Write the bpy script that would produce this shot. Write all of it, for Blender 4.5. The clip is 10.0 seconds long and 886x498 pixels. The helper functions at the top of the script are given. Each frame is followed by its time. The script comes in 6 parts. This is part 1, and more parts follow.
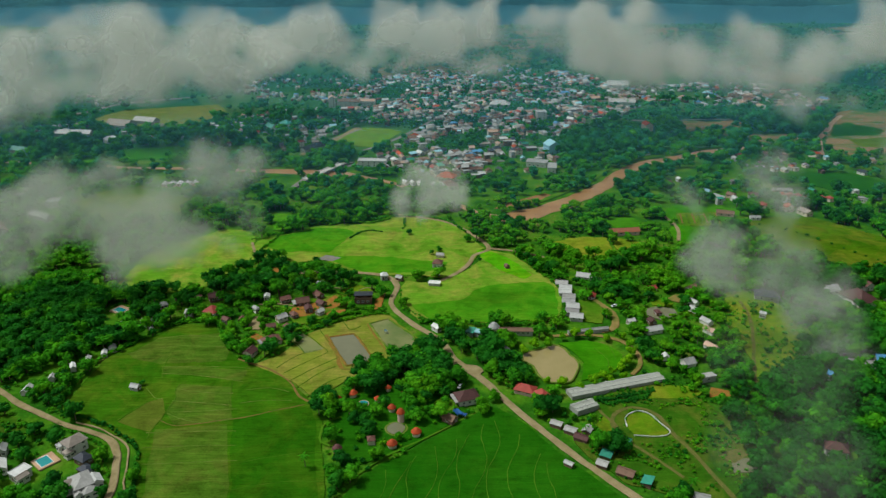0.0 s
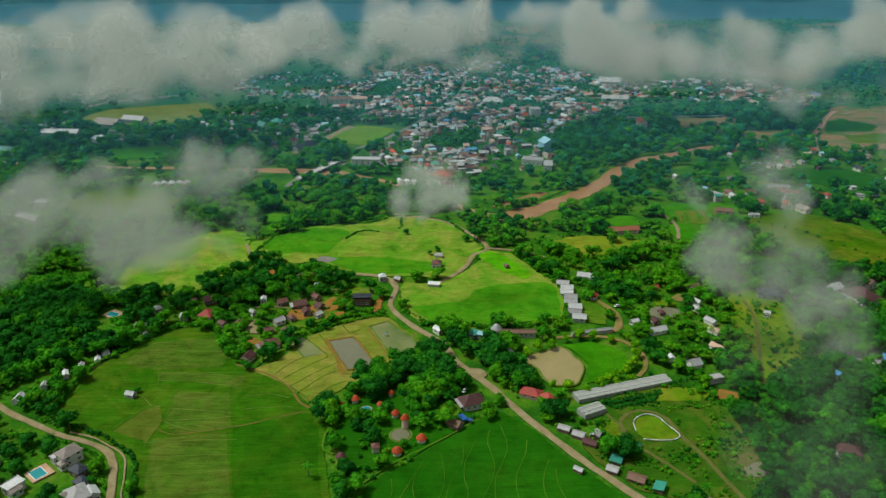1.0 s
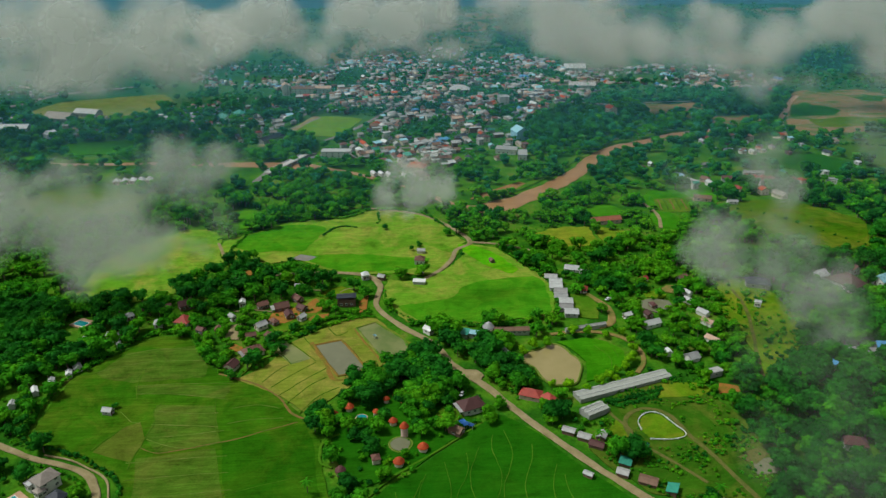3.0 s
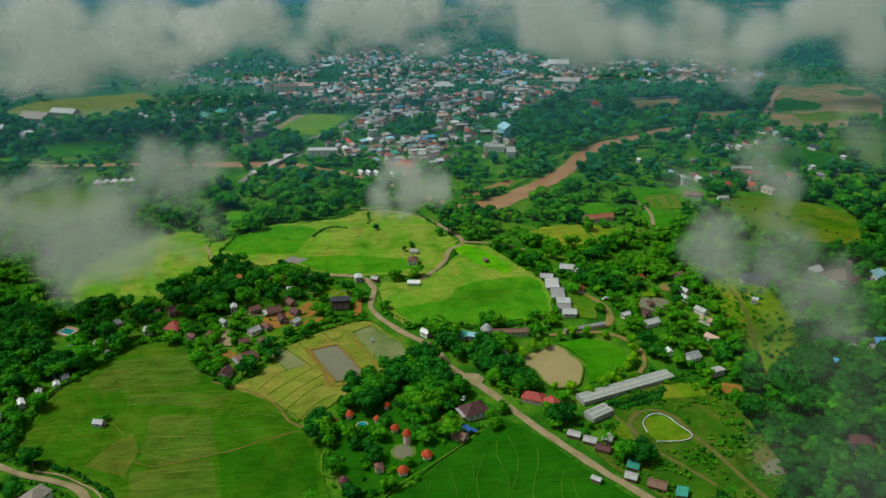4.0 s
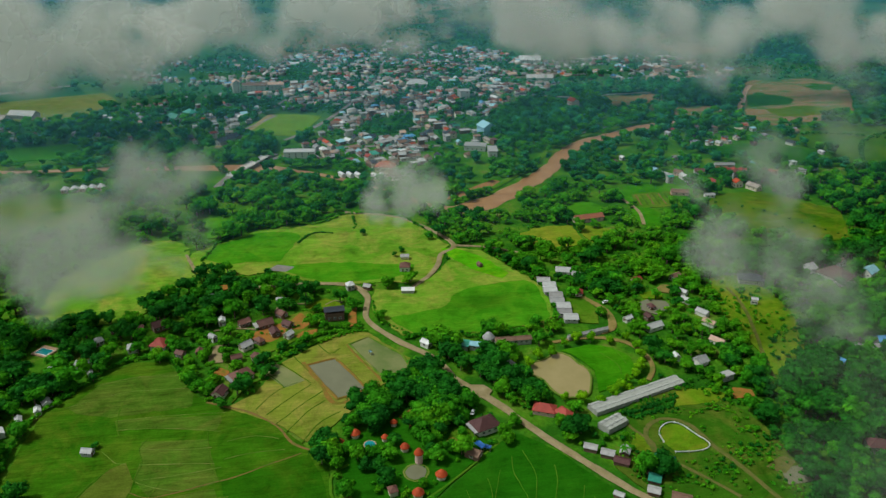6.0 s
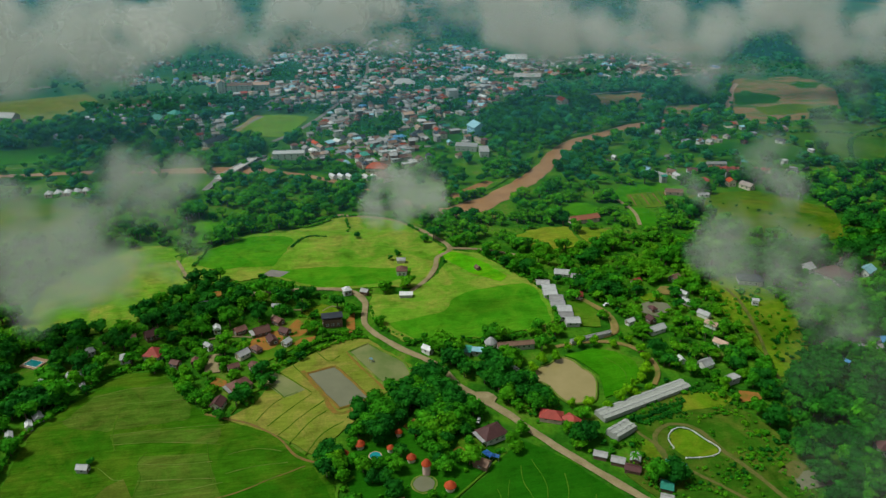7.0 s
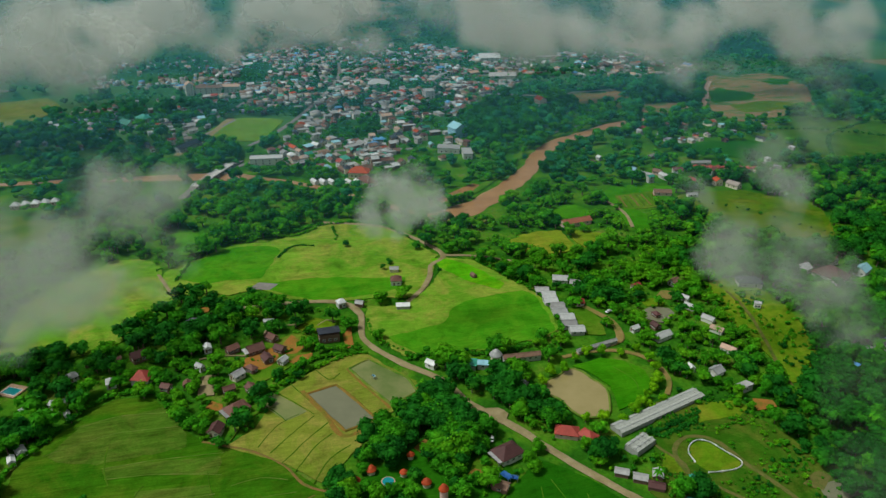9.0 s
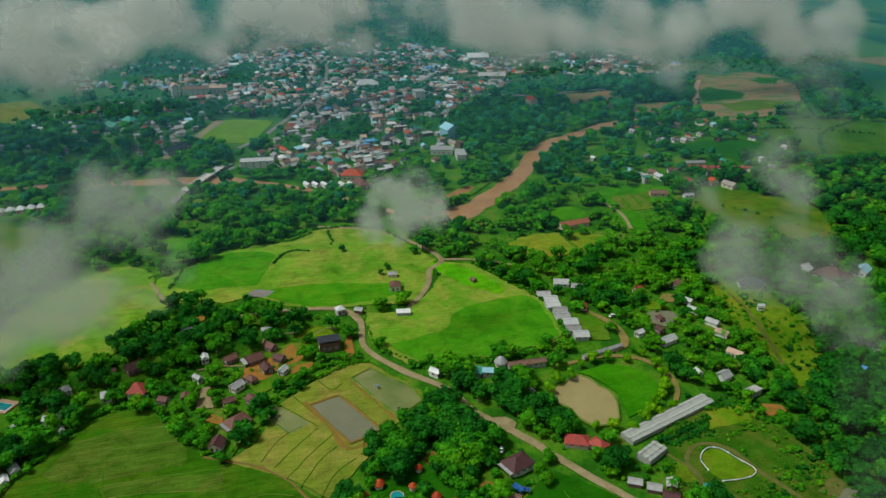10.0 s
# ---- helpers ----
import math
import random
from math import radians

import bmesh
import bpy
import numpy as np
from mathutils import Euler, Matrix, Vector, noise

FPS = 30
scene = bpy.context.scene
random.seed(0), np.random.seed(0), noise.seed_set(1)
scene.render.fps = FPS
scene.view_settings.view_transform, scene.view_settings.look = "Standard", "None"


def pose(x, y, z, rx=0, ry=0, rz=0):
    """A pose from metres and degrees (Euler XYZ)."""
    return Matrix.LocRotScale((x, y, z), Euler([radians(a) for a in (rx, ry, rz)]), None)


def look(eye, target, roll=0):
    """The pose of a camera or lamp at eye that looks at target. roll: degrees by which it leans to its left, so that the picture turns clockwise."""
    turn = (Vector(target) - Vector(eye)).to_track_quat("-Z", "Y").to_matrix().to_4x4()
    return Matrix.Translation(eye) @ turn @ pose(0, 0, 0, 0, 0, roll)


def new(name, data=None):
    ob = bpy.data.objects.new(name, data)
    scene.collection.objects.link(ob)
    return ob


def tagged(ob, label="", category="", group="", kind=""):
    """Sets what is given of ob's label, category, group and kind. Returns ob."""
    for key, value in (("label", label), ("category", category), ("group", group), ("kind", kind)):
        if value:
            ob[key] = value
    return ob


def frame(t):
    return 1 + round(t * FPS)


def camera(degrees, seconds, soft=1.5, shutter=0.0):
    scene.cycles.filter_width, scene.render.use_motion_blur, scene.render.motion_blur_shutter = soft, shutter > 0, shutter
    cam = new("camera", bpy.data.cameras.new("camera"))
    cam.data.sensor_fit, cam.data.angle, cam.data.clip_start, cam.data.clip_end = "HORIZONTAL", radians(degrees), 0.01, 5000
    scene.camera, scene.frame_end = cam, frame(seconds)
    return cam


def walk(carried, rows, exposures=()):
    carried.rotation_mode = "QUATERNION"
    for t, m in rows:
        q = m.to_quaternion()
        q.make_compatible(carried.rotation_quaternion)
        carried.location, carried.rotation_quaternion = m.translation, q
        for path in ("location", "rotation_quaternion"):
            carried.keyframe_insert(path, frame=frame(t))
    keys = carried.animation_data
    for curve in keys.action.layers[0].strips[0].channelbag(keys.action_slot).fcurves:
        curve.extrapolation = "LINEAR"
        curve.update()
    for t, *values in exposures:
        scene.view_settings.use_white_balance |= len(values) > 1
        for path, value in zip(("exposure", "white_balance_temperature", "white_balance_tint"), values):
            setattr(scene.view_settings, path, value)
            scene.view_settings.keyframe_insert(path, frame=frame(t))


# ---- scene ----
# ---- the camera and its flight ----
cam = camera(63.4, 10.0, soft=1.45)
FLIGHT = [  # seconds, place, yaw, pitch, lean
    (0.0, -0.11, 0.06, 210.06, -0.011, -21.868, -0.169),
    (0.5, -3.66, 4.25, 209.64, -0.351, -21.920, -0.185),
    (1.0, -7.49, 8.44, 209.33, -0.990, -22.119, -0.189),
    (1.5, -11.55, 12.64, 209.12, -1.807, -22.384, -0.189),
    (2.0, -15.78, 16.85, 208.99, -2.715, -22.661, -0.187),
    (2.5, -20.16, 21.09, 208.92, -3.654, -22.919, -0.184),
    (4.0, -33.71, 34.01, 208.92, -6.364, -23.464, -0.149),
    (4.5, -38.26, 38.41, 208.96, -7.201, -23.576, -0.123),
    (5.0, -42.78, 42.86, 209.00, -8.008, -23.665, -0.088),
    (5.5, -47.25, 47.37, 209.04, -8.796, -23.741, -0.047),
    (7.0, -60.16, 61.32, 209.12, -11.119, -23.930, 0.083),
    (7.5, -64.26, 66.12, 209.14, -11.894, -23.984, 0.116),
    (8.0, -68.25, 71.00, 209.15, -12.666, -24.030, 0.139),
    (8.5, -72.13, 75.98, 209.18, -13.428, -24.067, 0.152),
    (9.0, -75.91, 81.04, 209.22, -14.169, -24.097, 0.158),
    (9.5, -79.59, 86.20, 209.28, -14.877, -24.127, 0.169),
    (10.0, -83.18, 91.46, 209.39, -15.538, -24.177, 0.201),
]
walk(cam, [(t, pose(x, y, z, 90 + pitch, 0, yaw) @ pose(0, 0, 0, 0, 0, lean)) for t, x, y, z, yaw, pitch, lean in FLIGHT],
     exposures=[(0.0, 0.35, 6250, 6.5), (5.0, 0.28, 6200, 6.5), (10.0, 0.23, 6200, 6.5)])

# ---- sky and sun: overcast with a broad veiled sun ----
SUN_ELEV, SUN_AZ = 59.0, 278.0  # degrees; azimuth clockwise from +y
world = bpy.data.worlds.new("overcast_sky")
scene.world = world
world.use_nodes = True
wn = world.node_tree.nodes
sky = wn.new("ShaderNodeTexSky")
sky.sky_type = "NISHITA"
sky.sun_disc = False
sky.sun_elevation, sky.sun_rotation = radians(SUN_ELEV), radians(SUN_AZ)
sky.dust_density = 3.0
grey = wn.new("ShaderNodeHueSaturation")  # cloud cover greys the blue
grey.inputs["Saturation"].default_value = 0.12
world.node_tree.links.new(sky.outputs[0], grey.inputs["Color"])
world.node_tree.links.new(grey.outputs[0], wn["Background"].inputs[0])
wn["Background"].inputs[1].default_value = 0.072
sun = new("sun", bpy.data.lights.new("sun", "SUN"))
sun.data.energy, sun.data.angle, sun.data.color = 2.7, radians(12), (1.0, 0.98, 0.88)
sa, se = radians(SUN_AZ), radians(SUN_ELEV)
sun.matrix_world = look((0, 0, 900), (-math.sin(sa) * math.cos(se), -math.cos(sa) * math.cos(se), 900 - math.sin(se)))
scene.cycles.transparent_max_bounces = 32


# ---- materials ----
class Nodes:
    """A short hand for building one node material."""

    def __init__(self, name, rough=0.8, metal=0.0, spec=0.3):
        self.mat = bpy.data.materials.new(name)
        self.mat.use_nodes = True
        self.tree = self.mat.node_tree
        self.bsdf = self.tree.nodes["Principled BSDF"]
        self.bsdf.inputs["Roughness"].default_value = rough
        self.bsdf.inputs["Metallic"].default_value = metal
        self.bsdf.inputs["Specular IOR Level"].default_value = spec
        self.pos = self.tree.nodes.new("ShaderNodeNewGeometry").outputs["Position"]

    def node(self, kind, **values):
        n = self.tree.nodes.new(kind)
        for k, v in values.items():
            n.inputs[k.replace("_", " ")].default_value = v
        return n

    def link(self, a, b):
        self.tree.links.new(a, b)
        return self

    def noise(self, scale, detail=4, rough=0.6, vec=None, distort=0.0):
        n = self.node("ShaderNodeTexNoise", Scale=scale, Detail=detail, Roughness=rough, Distortion=distort)
        self.link(vec or self.pos, n.inputs["Vector"])
        return n.outputs["Fac"]

    def stretch(self, sx, sy, sz=1.0, turn=0.0, vec=None):
        n = self.node("ShaderNodeMapping")
        n.inputs["Scale"].default_value = (sx, sy, sz)
        n.inputs["Rotation"].default_value = (0, 0, radians(turn))
        self.link(vec or self.pos, n.inputs["Vector"])
        return n.outputs[0]

    def ramp(self, fac, stops):
        n = self.node("ShaderNodeValToRGB")
        r = n.color_ramp
        while len(r.elements) < len(stops):
            r.elements.new(0.5)
        for e, (p, c) in zip(r.elements, stops):
            e.position = p
            e.color = (*c, 1) if isinstance(c, tuple) else (c, c, c, 1)
        self.link(fac, n.inputs[0])
        return n.outputs[0]

    def mix(self, fac, a, b, how="MIX"):
        n = self.tree.nodes.new("ShaderNodeMix")
        n.data_type, n.blend_type = "RGBA", how
        for v, k in ((fac, 0), (a, 6), (b, 7)):
            if isinstance(v, (int, float)):
                n.inputs[k].default_value = v if k == 0 else (v, v, v, 1)
            elif isinstance(v, tuple):
                n.inputs[k].default_value = (*v, 1)
            else:
                self.link(v, n.inputs[k])
        return n.outputs[2]

    def math(self, how, a, b=0.0):
        n = self.tree.nodes.new("ShaderNodeMath")
        n.operation = how
        for v, k in ((a, 0), (b, 1)):
            if isinstance(v, (int, float)):
                n.inputs[k].default_value = v
            else:
                self.link(v, n.inputs[k])
        return n.outputs[0]

    def bump(self, height, strength=0.5, dist=0.1):
        n = self.node("ShaderNodeBump", Strength=strength, Distance=dist)
        self.link(height, n.inputs["Height"])
        self.link(n.outputs[0], self.bsdf.inputs["Normal"])
        return self

    def colour(self, c):
        if isinstance(c, tuple):
            self.bsdf.inputs["Base Color"].default_value = (*c, 1)
        else:
            self.link(c, self.bsdf.inputs["Base Color"])
        return self

    def island(self):
        return self.tree.nodes.new("ShaderNodeNewGeometry").outputs["Random Per Island"]

    def object_random(self):
        return self.tree.nodes.new("ShaderNodeObjectInfo").outputs["Random"]


def scaled(c, k):
    return tuple(min(1.0, v * k) for v in c)


def field_material(name, low, high, dry, stripe=0.35, turn=0.0, wet=0.5):
    """Grassy crop: broad growth patches, drill lines along the field, fine tufts."""
    m = Nodes(name, 0.9, spec=0.0)
    broad = m.noise(0.022, 5, 0.6)
    base = m.ramp(broad, [(0.32, low), (0.68, high)])
    patch = m.ramp(m.noise(0.045, 6, 0.7, distort=0.8), [(0.45, 0.0), (0.66, 1.0)])
    base = m.mix(m.math("MULTIPLY", patch, wet), base, dry)
    worn = m.ramp(m.noise(0.16, 5, 0.7, m.stretch(1, 0.5, 1, turn + 15)), [(0.55, 0.0), (0.75, 1.0)])
    base = m.mix(m.math("MULTIPLY", worn, 0.55 * wet), base, scaled(dry, 0.62))
    blotch = m.ramp(m.noise(0.085, 8, 0.72, distort=0.6), [(0.34, 0.62), (0.5, 1.0), (0.66, 1.22)])
    base = m.mix(0.55 + 0.3 * wet, base, blotch, "MULTIPLY")
    rows = m.noise(1.0, 4, 0.65, m.stretch(0.05, 0.42, 1, turn), 1.3)
    base = m.mix(stripe, base, m.ramp(rows, [(0.3, 0.35), (0.7, 1.25)]), "MULTIPLY")
    tufts = m.noise(1.3, 3, 0.7)
    base = m.mix(0.45, base, m.ramp(tufts, [(0.25, 0.45), (0.75, 1.35)]), "MULTIPLY")
    m.colour(base).bump(tufts, 0.6, 0.3)
    return m.mat


def leaf_material(name, dark, light, tip):
    """Foliage: each crown its own green, each leaf clump lighter or darker."""
    m = Nodes(name, 0.7, spec=0.03)
    crown = m.ramp(m.noise(0.09, 2, 0.5), [(0.33, dark), (0.55, light), (0.74, tip)])
    leaf = m.ramp(m.island(), [(0.0, 0.68), (1.0, 1.42)])
    c = m.mix(0.85, crown, leaf, "MULTIPLY")
    c = m.mix(0.5, c, m.ramp(m.noise(1.1, 3, 0.7), [(0.3, 0.5), (0.7, 1.4)]), "MULTIPLY")
    m.colour(c)
    # leaves let light through
    through_leaf, both = m.node("ShaderNodeBsdfTranslucent"), m.node("ShaderNodeMixShader")
    m.link(m.mix(1.0, c, (1.25, 1.3, 0.6), "MULTIPLY"), through_leaf.inputs["Color"])
    both.inputs[0].default_value = 0.38
    m.link(m.bsdf.outputs[0], both.inputs[1]).link(through_leaf.outputs[0], both.inputs[2])
    m.link(both.outputs[0], m.tree.nodes["Material Output"].inputs["Surface"])
    return m.mat


def dirt_material(name, a, b, c):
    m = Nodes(name, 0.95, spec=0.02)
    n1, n2 = m.noise(0.12, 5, 0.65), m.noise(1.6, 4, 0.7)
    base = m.ramp(n1, [(0.3, a), (0.5, b), (0.72, c)])
    m.colour(m.mix(0.4, base, m.ramp(n2, [(0.3, 0.55), (0.7, 1.3)]), "MULTIPLY")).bump(n2, 0.5, 0.1)
    return m.mat


def roof_material(name, c, rough=0.7, metal=0.0, ribs=0.5):
    """Sheet or tile roofing: weathering, streaks and a tint for each roof."""
    m = Nodes(name, rough, metal, 0.3)
    tint = m.ramp(m.object_random(), [(0.0, 0.72), (1.0, 1.2)])
    base = m.mix(1.0, c, tint, "MULTIPLY")
    stain = m.noise(0.5, 5, 0.7)
    base = m.mix(ribs, base, m.ramp(stain, [(0.3, 0.5), (0.65, 1.15)]), "MULTIPLY")
    n = m.noise(3.0, 3, 0.7)
    m.colour(base).bump(n, 0.4, 0.05)
    return m.mat


def wall_material(name, c):
    m = Nodes(name, 0.85, spec=0.2)
    stain = m.noise(0.45, 5, 0.7)
    m.colour(m.mix(0.5, c, m.ramp(stain, [(0.3, 0.6), (0.65, 1.1)]), "MULTIPLY")).bump(m.noise(4, 3), 0.2, 0.02)
    return m.mat


def water_material(name, deep, shoal, ripple=0.25, rough=0.12):
    m = Nodes(name, rough, spec=0.3)
    m.colour(m.ramp(m.noise(0.06, 4, 0.6), [(0.35, deep), (0.7, shoal)]))
    m.bump(m.noise(0.8, 3, 0.6), ripple, 0.06)
    return m.mat


M_RICE = field_material("rice_deep_green", (0.023, 0.093, 0.003), (0.040, 0.130, 0.004), (0.075, 0.128, 0.008), 0.55, 8, 0.8)
M_RICE_LUSH = field_material("rice_lush", (0.010, 0.078, 0.002), (0.017, 0.105, 0.003), (0.028, 0.11, 0.004), 0.4, 80, 0.35)
M_RICE_MID = field_material("rice_mid", (0.014, 0.078, 0.002), (0.025, 0.108, 0.003), (0.050, 0.11, 0.005), 0.45, 8, 0.6)
M_RICE_OLIVE = field_material("rice_thin", (0.044, 0.108, 0.008), (0.066, 0.135, 0.011), (0.10, 0.132, 0.018), 0.6, 8, 0.8)
M_RICE_BROWN = field_material("rice_brownish", (0.066, 0.105, 0.010), (0.090, 0.125, 0.014), (0.115, 0.120, 0.022), 0.4, 60, 0.6)
M_STUBBLE = field_material("pale_paddy", (0.11, 0.16, 0.014), (0.17, 0.20, 0.024), (0.26, 0.21, 0.05), 0.35, 60, 0.75)
M_MEADOW = field_material("bright_meadow", (0.075, 0.215, 0.010), (0.135, 0.260, 0.018), (0.215, 0.245, 0.036), 0.35, 20, 1.0)
M_MEADOW_DEEP = field_material("mown_meadow", (0.032, 0.170, 0.004), (0.055, 0.210, 0.006), (0.105, 0.235, 0.010), 0.3, 20, 0.6)
M_PASTURE = field_material("rough_pasture", (0.030, 0.098, 0.002), (0.060, 0.130, 0.004), (0.13, 0.14, 0.012), 0.2, 35, 0.7)
M_PLOT = field_material("young_rice", (0.026, 0.150, 0.002), (0.042, 0.185, 0.003), (0.07, 0.20, 0.005), 0.3, 20, 0.5)
M_GARDEN = field_material("garden_grass", (0.018, 0.078, 0.004), (0.038, 0.112, 0.005), (0.090, 0.120, 0.014), 0.3, 35, 0.9)
M_GARDEN_LIGHT = field_material("light_garden_grass", (0.040, 0.125, 0.005), (0.075, 0.165, 0.008), (0.14, 0.17, 0.02), 0.25, 35, 0.75)
M_VIVID = field_material("vivid_grass", (0.050, 0.25, 0.003), (0.085, 0.31, 0.004), (0.15, 0.29, 0.006), 0.25, 20, 0.7)
M_ORCHARD = field_material("orchard_grass", (0.062, 0.150, 0.004), (0.095, 0.180, 0.006), (0.17, 0.18, 0.015), 0.2, 35, 0.8)
M_YELLOW = field_material("ripening_crop", (0.105, 0.195, 0.008), (0.175, 0.225, 0.013), (0.22, 0.205, 0.022), 0.4, 10, 0.7)
M_TURF = field_material("sports_turf", (0.07, 0.18, 0.012), (0.11, 0.22, 0.018), (0.18, 0.21, 0.035), 0.25, 60, 0.5)
M_DRY = field_material("dry_grassland", (0.095, 0.155, 0.030), (0.14, 0.185, 0.042), (0.20, 0.185, 0.07), 0.25, 60, 0.8)
M_LEAF = leaf_material("leaves_green", (0.022, 0.145, 0.005), (0.046, 0.240, 0.007), (0.090, 0.33, 0.008))
M_LEAF_DARK = leaf_material("leaves_dark", (0.009, 0.082, 0.008), (0.018, 0.140, 0.009), (0.038, 0.205, 0.009))
M_LEAF_LIGHT = leaf_material("leaves_light", (0.036, 0.19, 0.004), (0.072, 0.27, 0.006), (0.13, 0.33, 0.007))
# hazed copy of the leaf greens: the blue of distance is mixed into the colour
M_LEAF_HAZED = leaf_material("leaves_hazed", (0.012, 0.120, 0.048), (0.028, 0.195, 0.055), (0.066, 0.28, 0.046))
M_BARK = dirt_material("bark", (0.09, 0.07, 0.05), (0.14, 0.11, 0.08), (0.2, 0.17, 0.13))
M_DIRT = dirt_material("dirt_road", (0.145, 0.125, 0.055), (0.215, 0.175, 0.090), (0.27, 0.225, 0.130))
M_EARTH = dirt_material("orange_earth", (0.07, 0.115, 0.012), (0.25, 0.105, 0.025), (0.13, 0.13, 0.022))
M_YARD = dirt_material("orange_yard", (0.045, 0.11, 0.008), (0.19, 0.105, 0.022), (0.06, 0.12, 0.01))
M_BANK_TAN = dirt_material("tan_bank", (0.095, 0.115, 0.014), (0.185, 0.105, 0.024), (0.11, 0.12, 0.014))
M_BUND = dirt_material("grassy_bank", (0.05, 0.13, 0.012), (0.10, 0.16, 0.02), (0.20, 0.18, 0.06))
M_PAVE = dirt_material("asphalt_street", (0.12, 0.12, 0.105), (0.17, 0.16, 0.145), (0.22, 0.20, 0.175))
M_RIVER = water_material("muddy_river", (0.22, 0.115, 0.045), (0.30, 0.17, 0.075), 0.4, 0.3)
M_POND = water_material("grey_pond", (0.115, 0.120, 0.070), (0.145, 0.145, 0.085))
M_POND_BROWN = water_material("tan_pond", (0.21, 0.175, 0.068), (0.255, 0.21, 0.09))
M_FLOODED = water_material("flooded_plot", (0.075, 0.115, 0.02), (0.17, 0.175, 0.065), 0.3, 0.35)


def flats_material():
    """Silt beside the river: braids of bare brown earth and weedy green, long across the valley."""
    m = Nodes("river_flats", 0.95, spec=0.02)
    n = m.noise(1.0, 6, 0.62, m.stretch(0.016, 0.040, 1, 24), 1.6)
    base = m.ramp(n, [(0.34, (0.030, 0.105, 0.022)), (0.44, (0.085, 0.125, 0.032)), (0.52, (0.20, 0.125, 0.065)), (0.62, (0.165, 0.125, 0.05)), (0.70, (0.05, 0.12, 0.03))])
    fine = m.noise(0.25, 5, 0.7)
    m.colour(m.mix(0.55, base, m.ramp(fine, [(0.3, 0.5), (0.7, 1.3)]), "MULTIPLY")).bump(fine, 0.5, 0.3)
    return m.mat


M_FLATS = flats_material()
M_YARD_TAN = dirt_material("tan_yard", (0.06, 0.12, 0.015), (0.17, 0.135, 0.04), (0.25, 0.175, 0.075))
M_MUD = dirt_material("river_mud", (0.12, 0.09, 0.03), (0.22, 0.115, 0.045), (0.28, 0.16, 0.07))
M_TRACK = dirt_material("grassy_track", (0.028, 0.080, 0.005), (0.105, 0.10, 0.028), (0.045, 0.09, 0.008))
M_LEAF_BALL = leaf_material("leaves_clipped", (0.075, 0.25, 0.003), (0.13, 0.32, 0.004), (0.19, 0.37, 0.006))
M_RED_BANK = dirt_material("reddish_bank", (0.055, 0.11, 0.014), (0.16, 0.095, 0.032), (0.075, 0.12, 0.014))
M_BUND_DARK = dirt_material("grassy_ridge", (0.030, 0.085, 0.004), (0.045, 0.11, 0.005), (0.08, 0.13, 0.010))
M_BUND_PALE = dirt_material("dry_ridge", (0.028, 0.12, 0.004), (0.050, 0.14, 0.006), (0.085, 0.155, 0.012))
M_POOL = water_material("pool_water", (0.015, 0.19, 0.20), (0.025, 0.24, 0.24), 0.15, 0.05)


def ground_material():
    """Undergrowth and rough grass near by; a patchwork of plots and woods farther up the valley, blued by painted haze.
    """
    m = Nodes("valley_ground", 0.95, spec=0.0)
    near = m.ramp(m.noise(0.035, 6, 0.65), [(0.32, (0.012, 0.066, 0.005)), (0.46, (0.026, 0.112, 0.006)), (0.58, (0.060, 0.165, 0.008)), (0.70, (0.125, 0.140, 0.028))])
    plots = m.node("ShaderNodeTexVoronoi", Scale=0.0075)
    m.link(m.stretch(1, 0.55, 0, 25), plots.inputs["Vector"])
    sep = m.node("ShaderNodeSeparateColor")
    m.link(plots.outputs["Color"], sep.inputs[0])
    # plot and wood colours, with distance haze mixed in as extra blue
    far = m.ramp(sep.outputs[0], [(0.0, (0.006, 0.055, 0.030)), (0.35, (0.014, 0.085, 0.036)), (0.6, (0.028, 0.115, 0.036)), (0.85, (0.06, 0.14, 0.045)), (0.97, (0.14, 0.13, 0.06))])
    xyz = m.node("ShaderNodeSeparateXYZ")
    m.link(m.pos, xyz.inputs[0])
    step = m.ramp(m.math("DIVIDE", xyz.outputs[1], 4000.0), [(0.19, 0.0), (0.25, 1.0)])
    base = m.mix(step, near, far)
    fine = m.noise(0.5, 5, 0.75)
    base = m.mix(0.6, base, m.ramp(fine, [(0.3, 0.35), (0.7, 1.4)]), "MULTIPLY")
    m.colour(base).bump(fine, 0.6, 0.8)
    return m.mat


M_GROUND = ground_material()


# ---- shaping helpers ----
def from_arrays(name, verts, faces, mats, index=None, smooth=False):
    """One mesh from arrays of places and of triangles or quads."""
    me = bpy.data.meshes.new(name)
    verts, faces = np.asarray(verts, np.float32), np.asarray(faces, np.int32)
    n, k = faces.shape
    me.vertices.add(len(verts))
    me.vertices.foreach_set("co", verts.ravel())
    me.loops.add(n * k)
    me.loops.foreach_set("vertex_index", faces.ravel())
    me.polygons.add(n)
    me.polygons.foreach_set("loop_start", np.arange(0, n * k, k, dtype=np.int32))
    for m in mats if isinstance(mats, (list, tuple)) else [mats]:
        me.materials.append(m)
    if index is not None:
        me.polygons.foreach_set("material_index", np.asarray(index, np.int32))
    if smooth:
        me.polygons.foreach_set("use_smooth", np.ones(n, bool))
    me.update(calc_edges=True)
    me.validate()
    return me


def link_bm(name, bm, material):
    me = bpy.data.meshes.new(name)
    bmesh.ops.recalc_face_normals(bm, faces=bm.faces)
    bm.to_mesh(me)
    bm.free()
    me.materials.append(material)
    return new(name, me)


def part(name, bm, material, parent, label=""):
    ob = link_bm(name, bm, material)
    ob.parent = parent
    return tagged(ob, label)


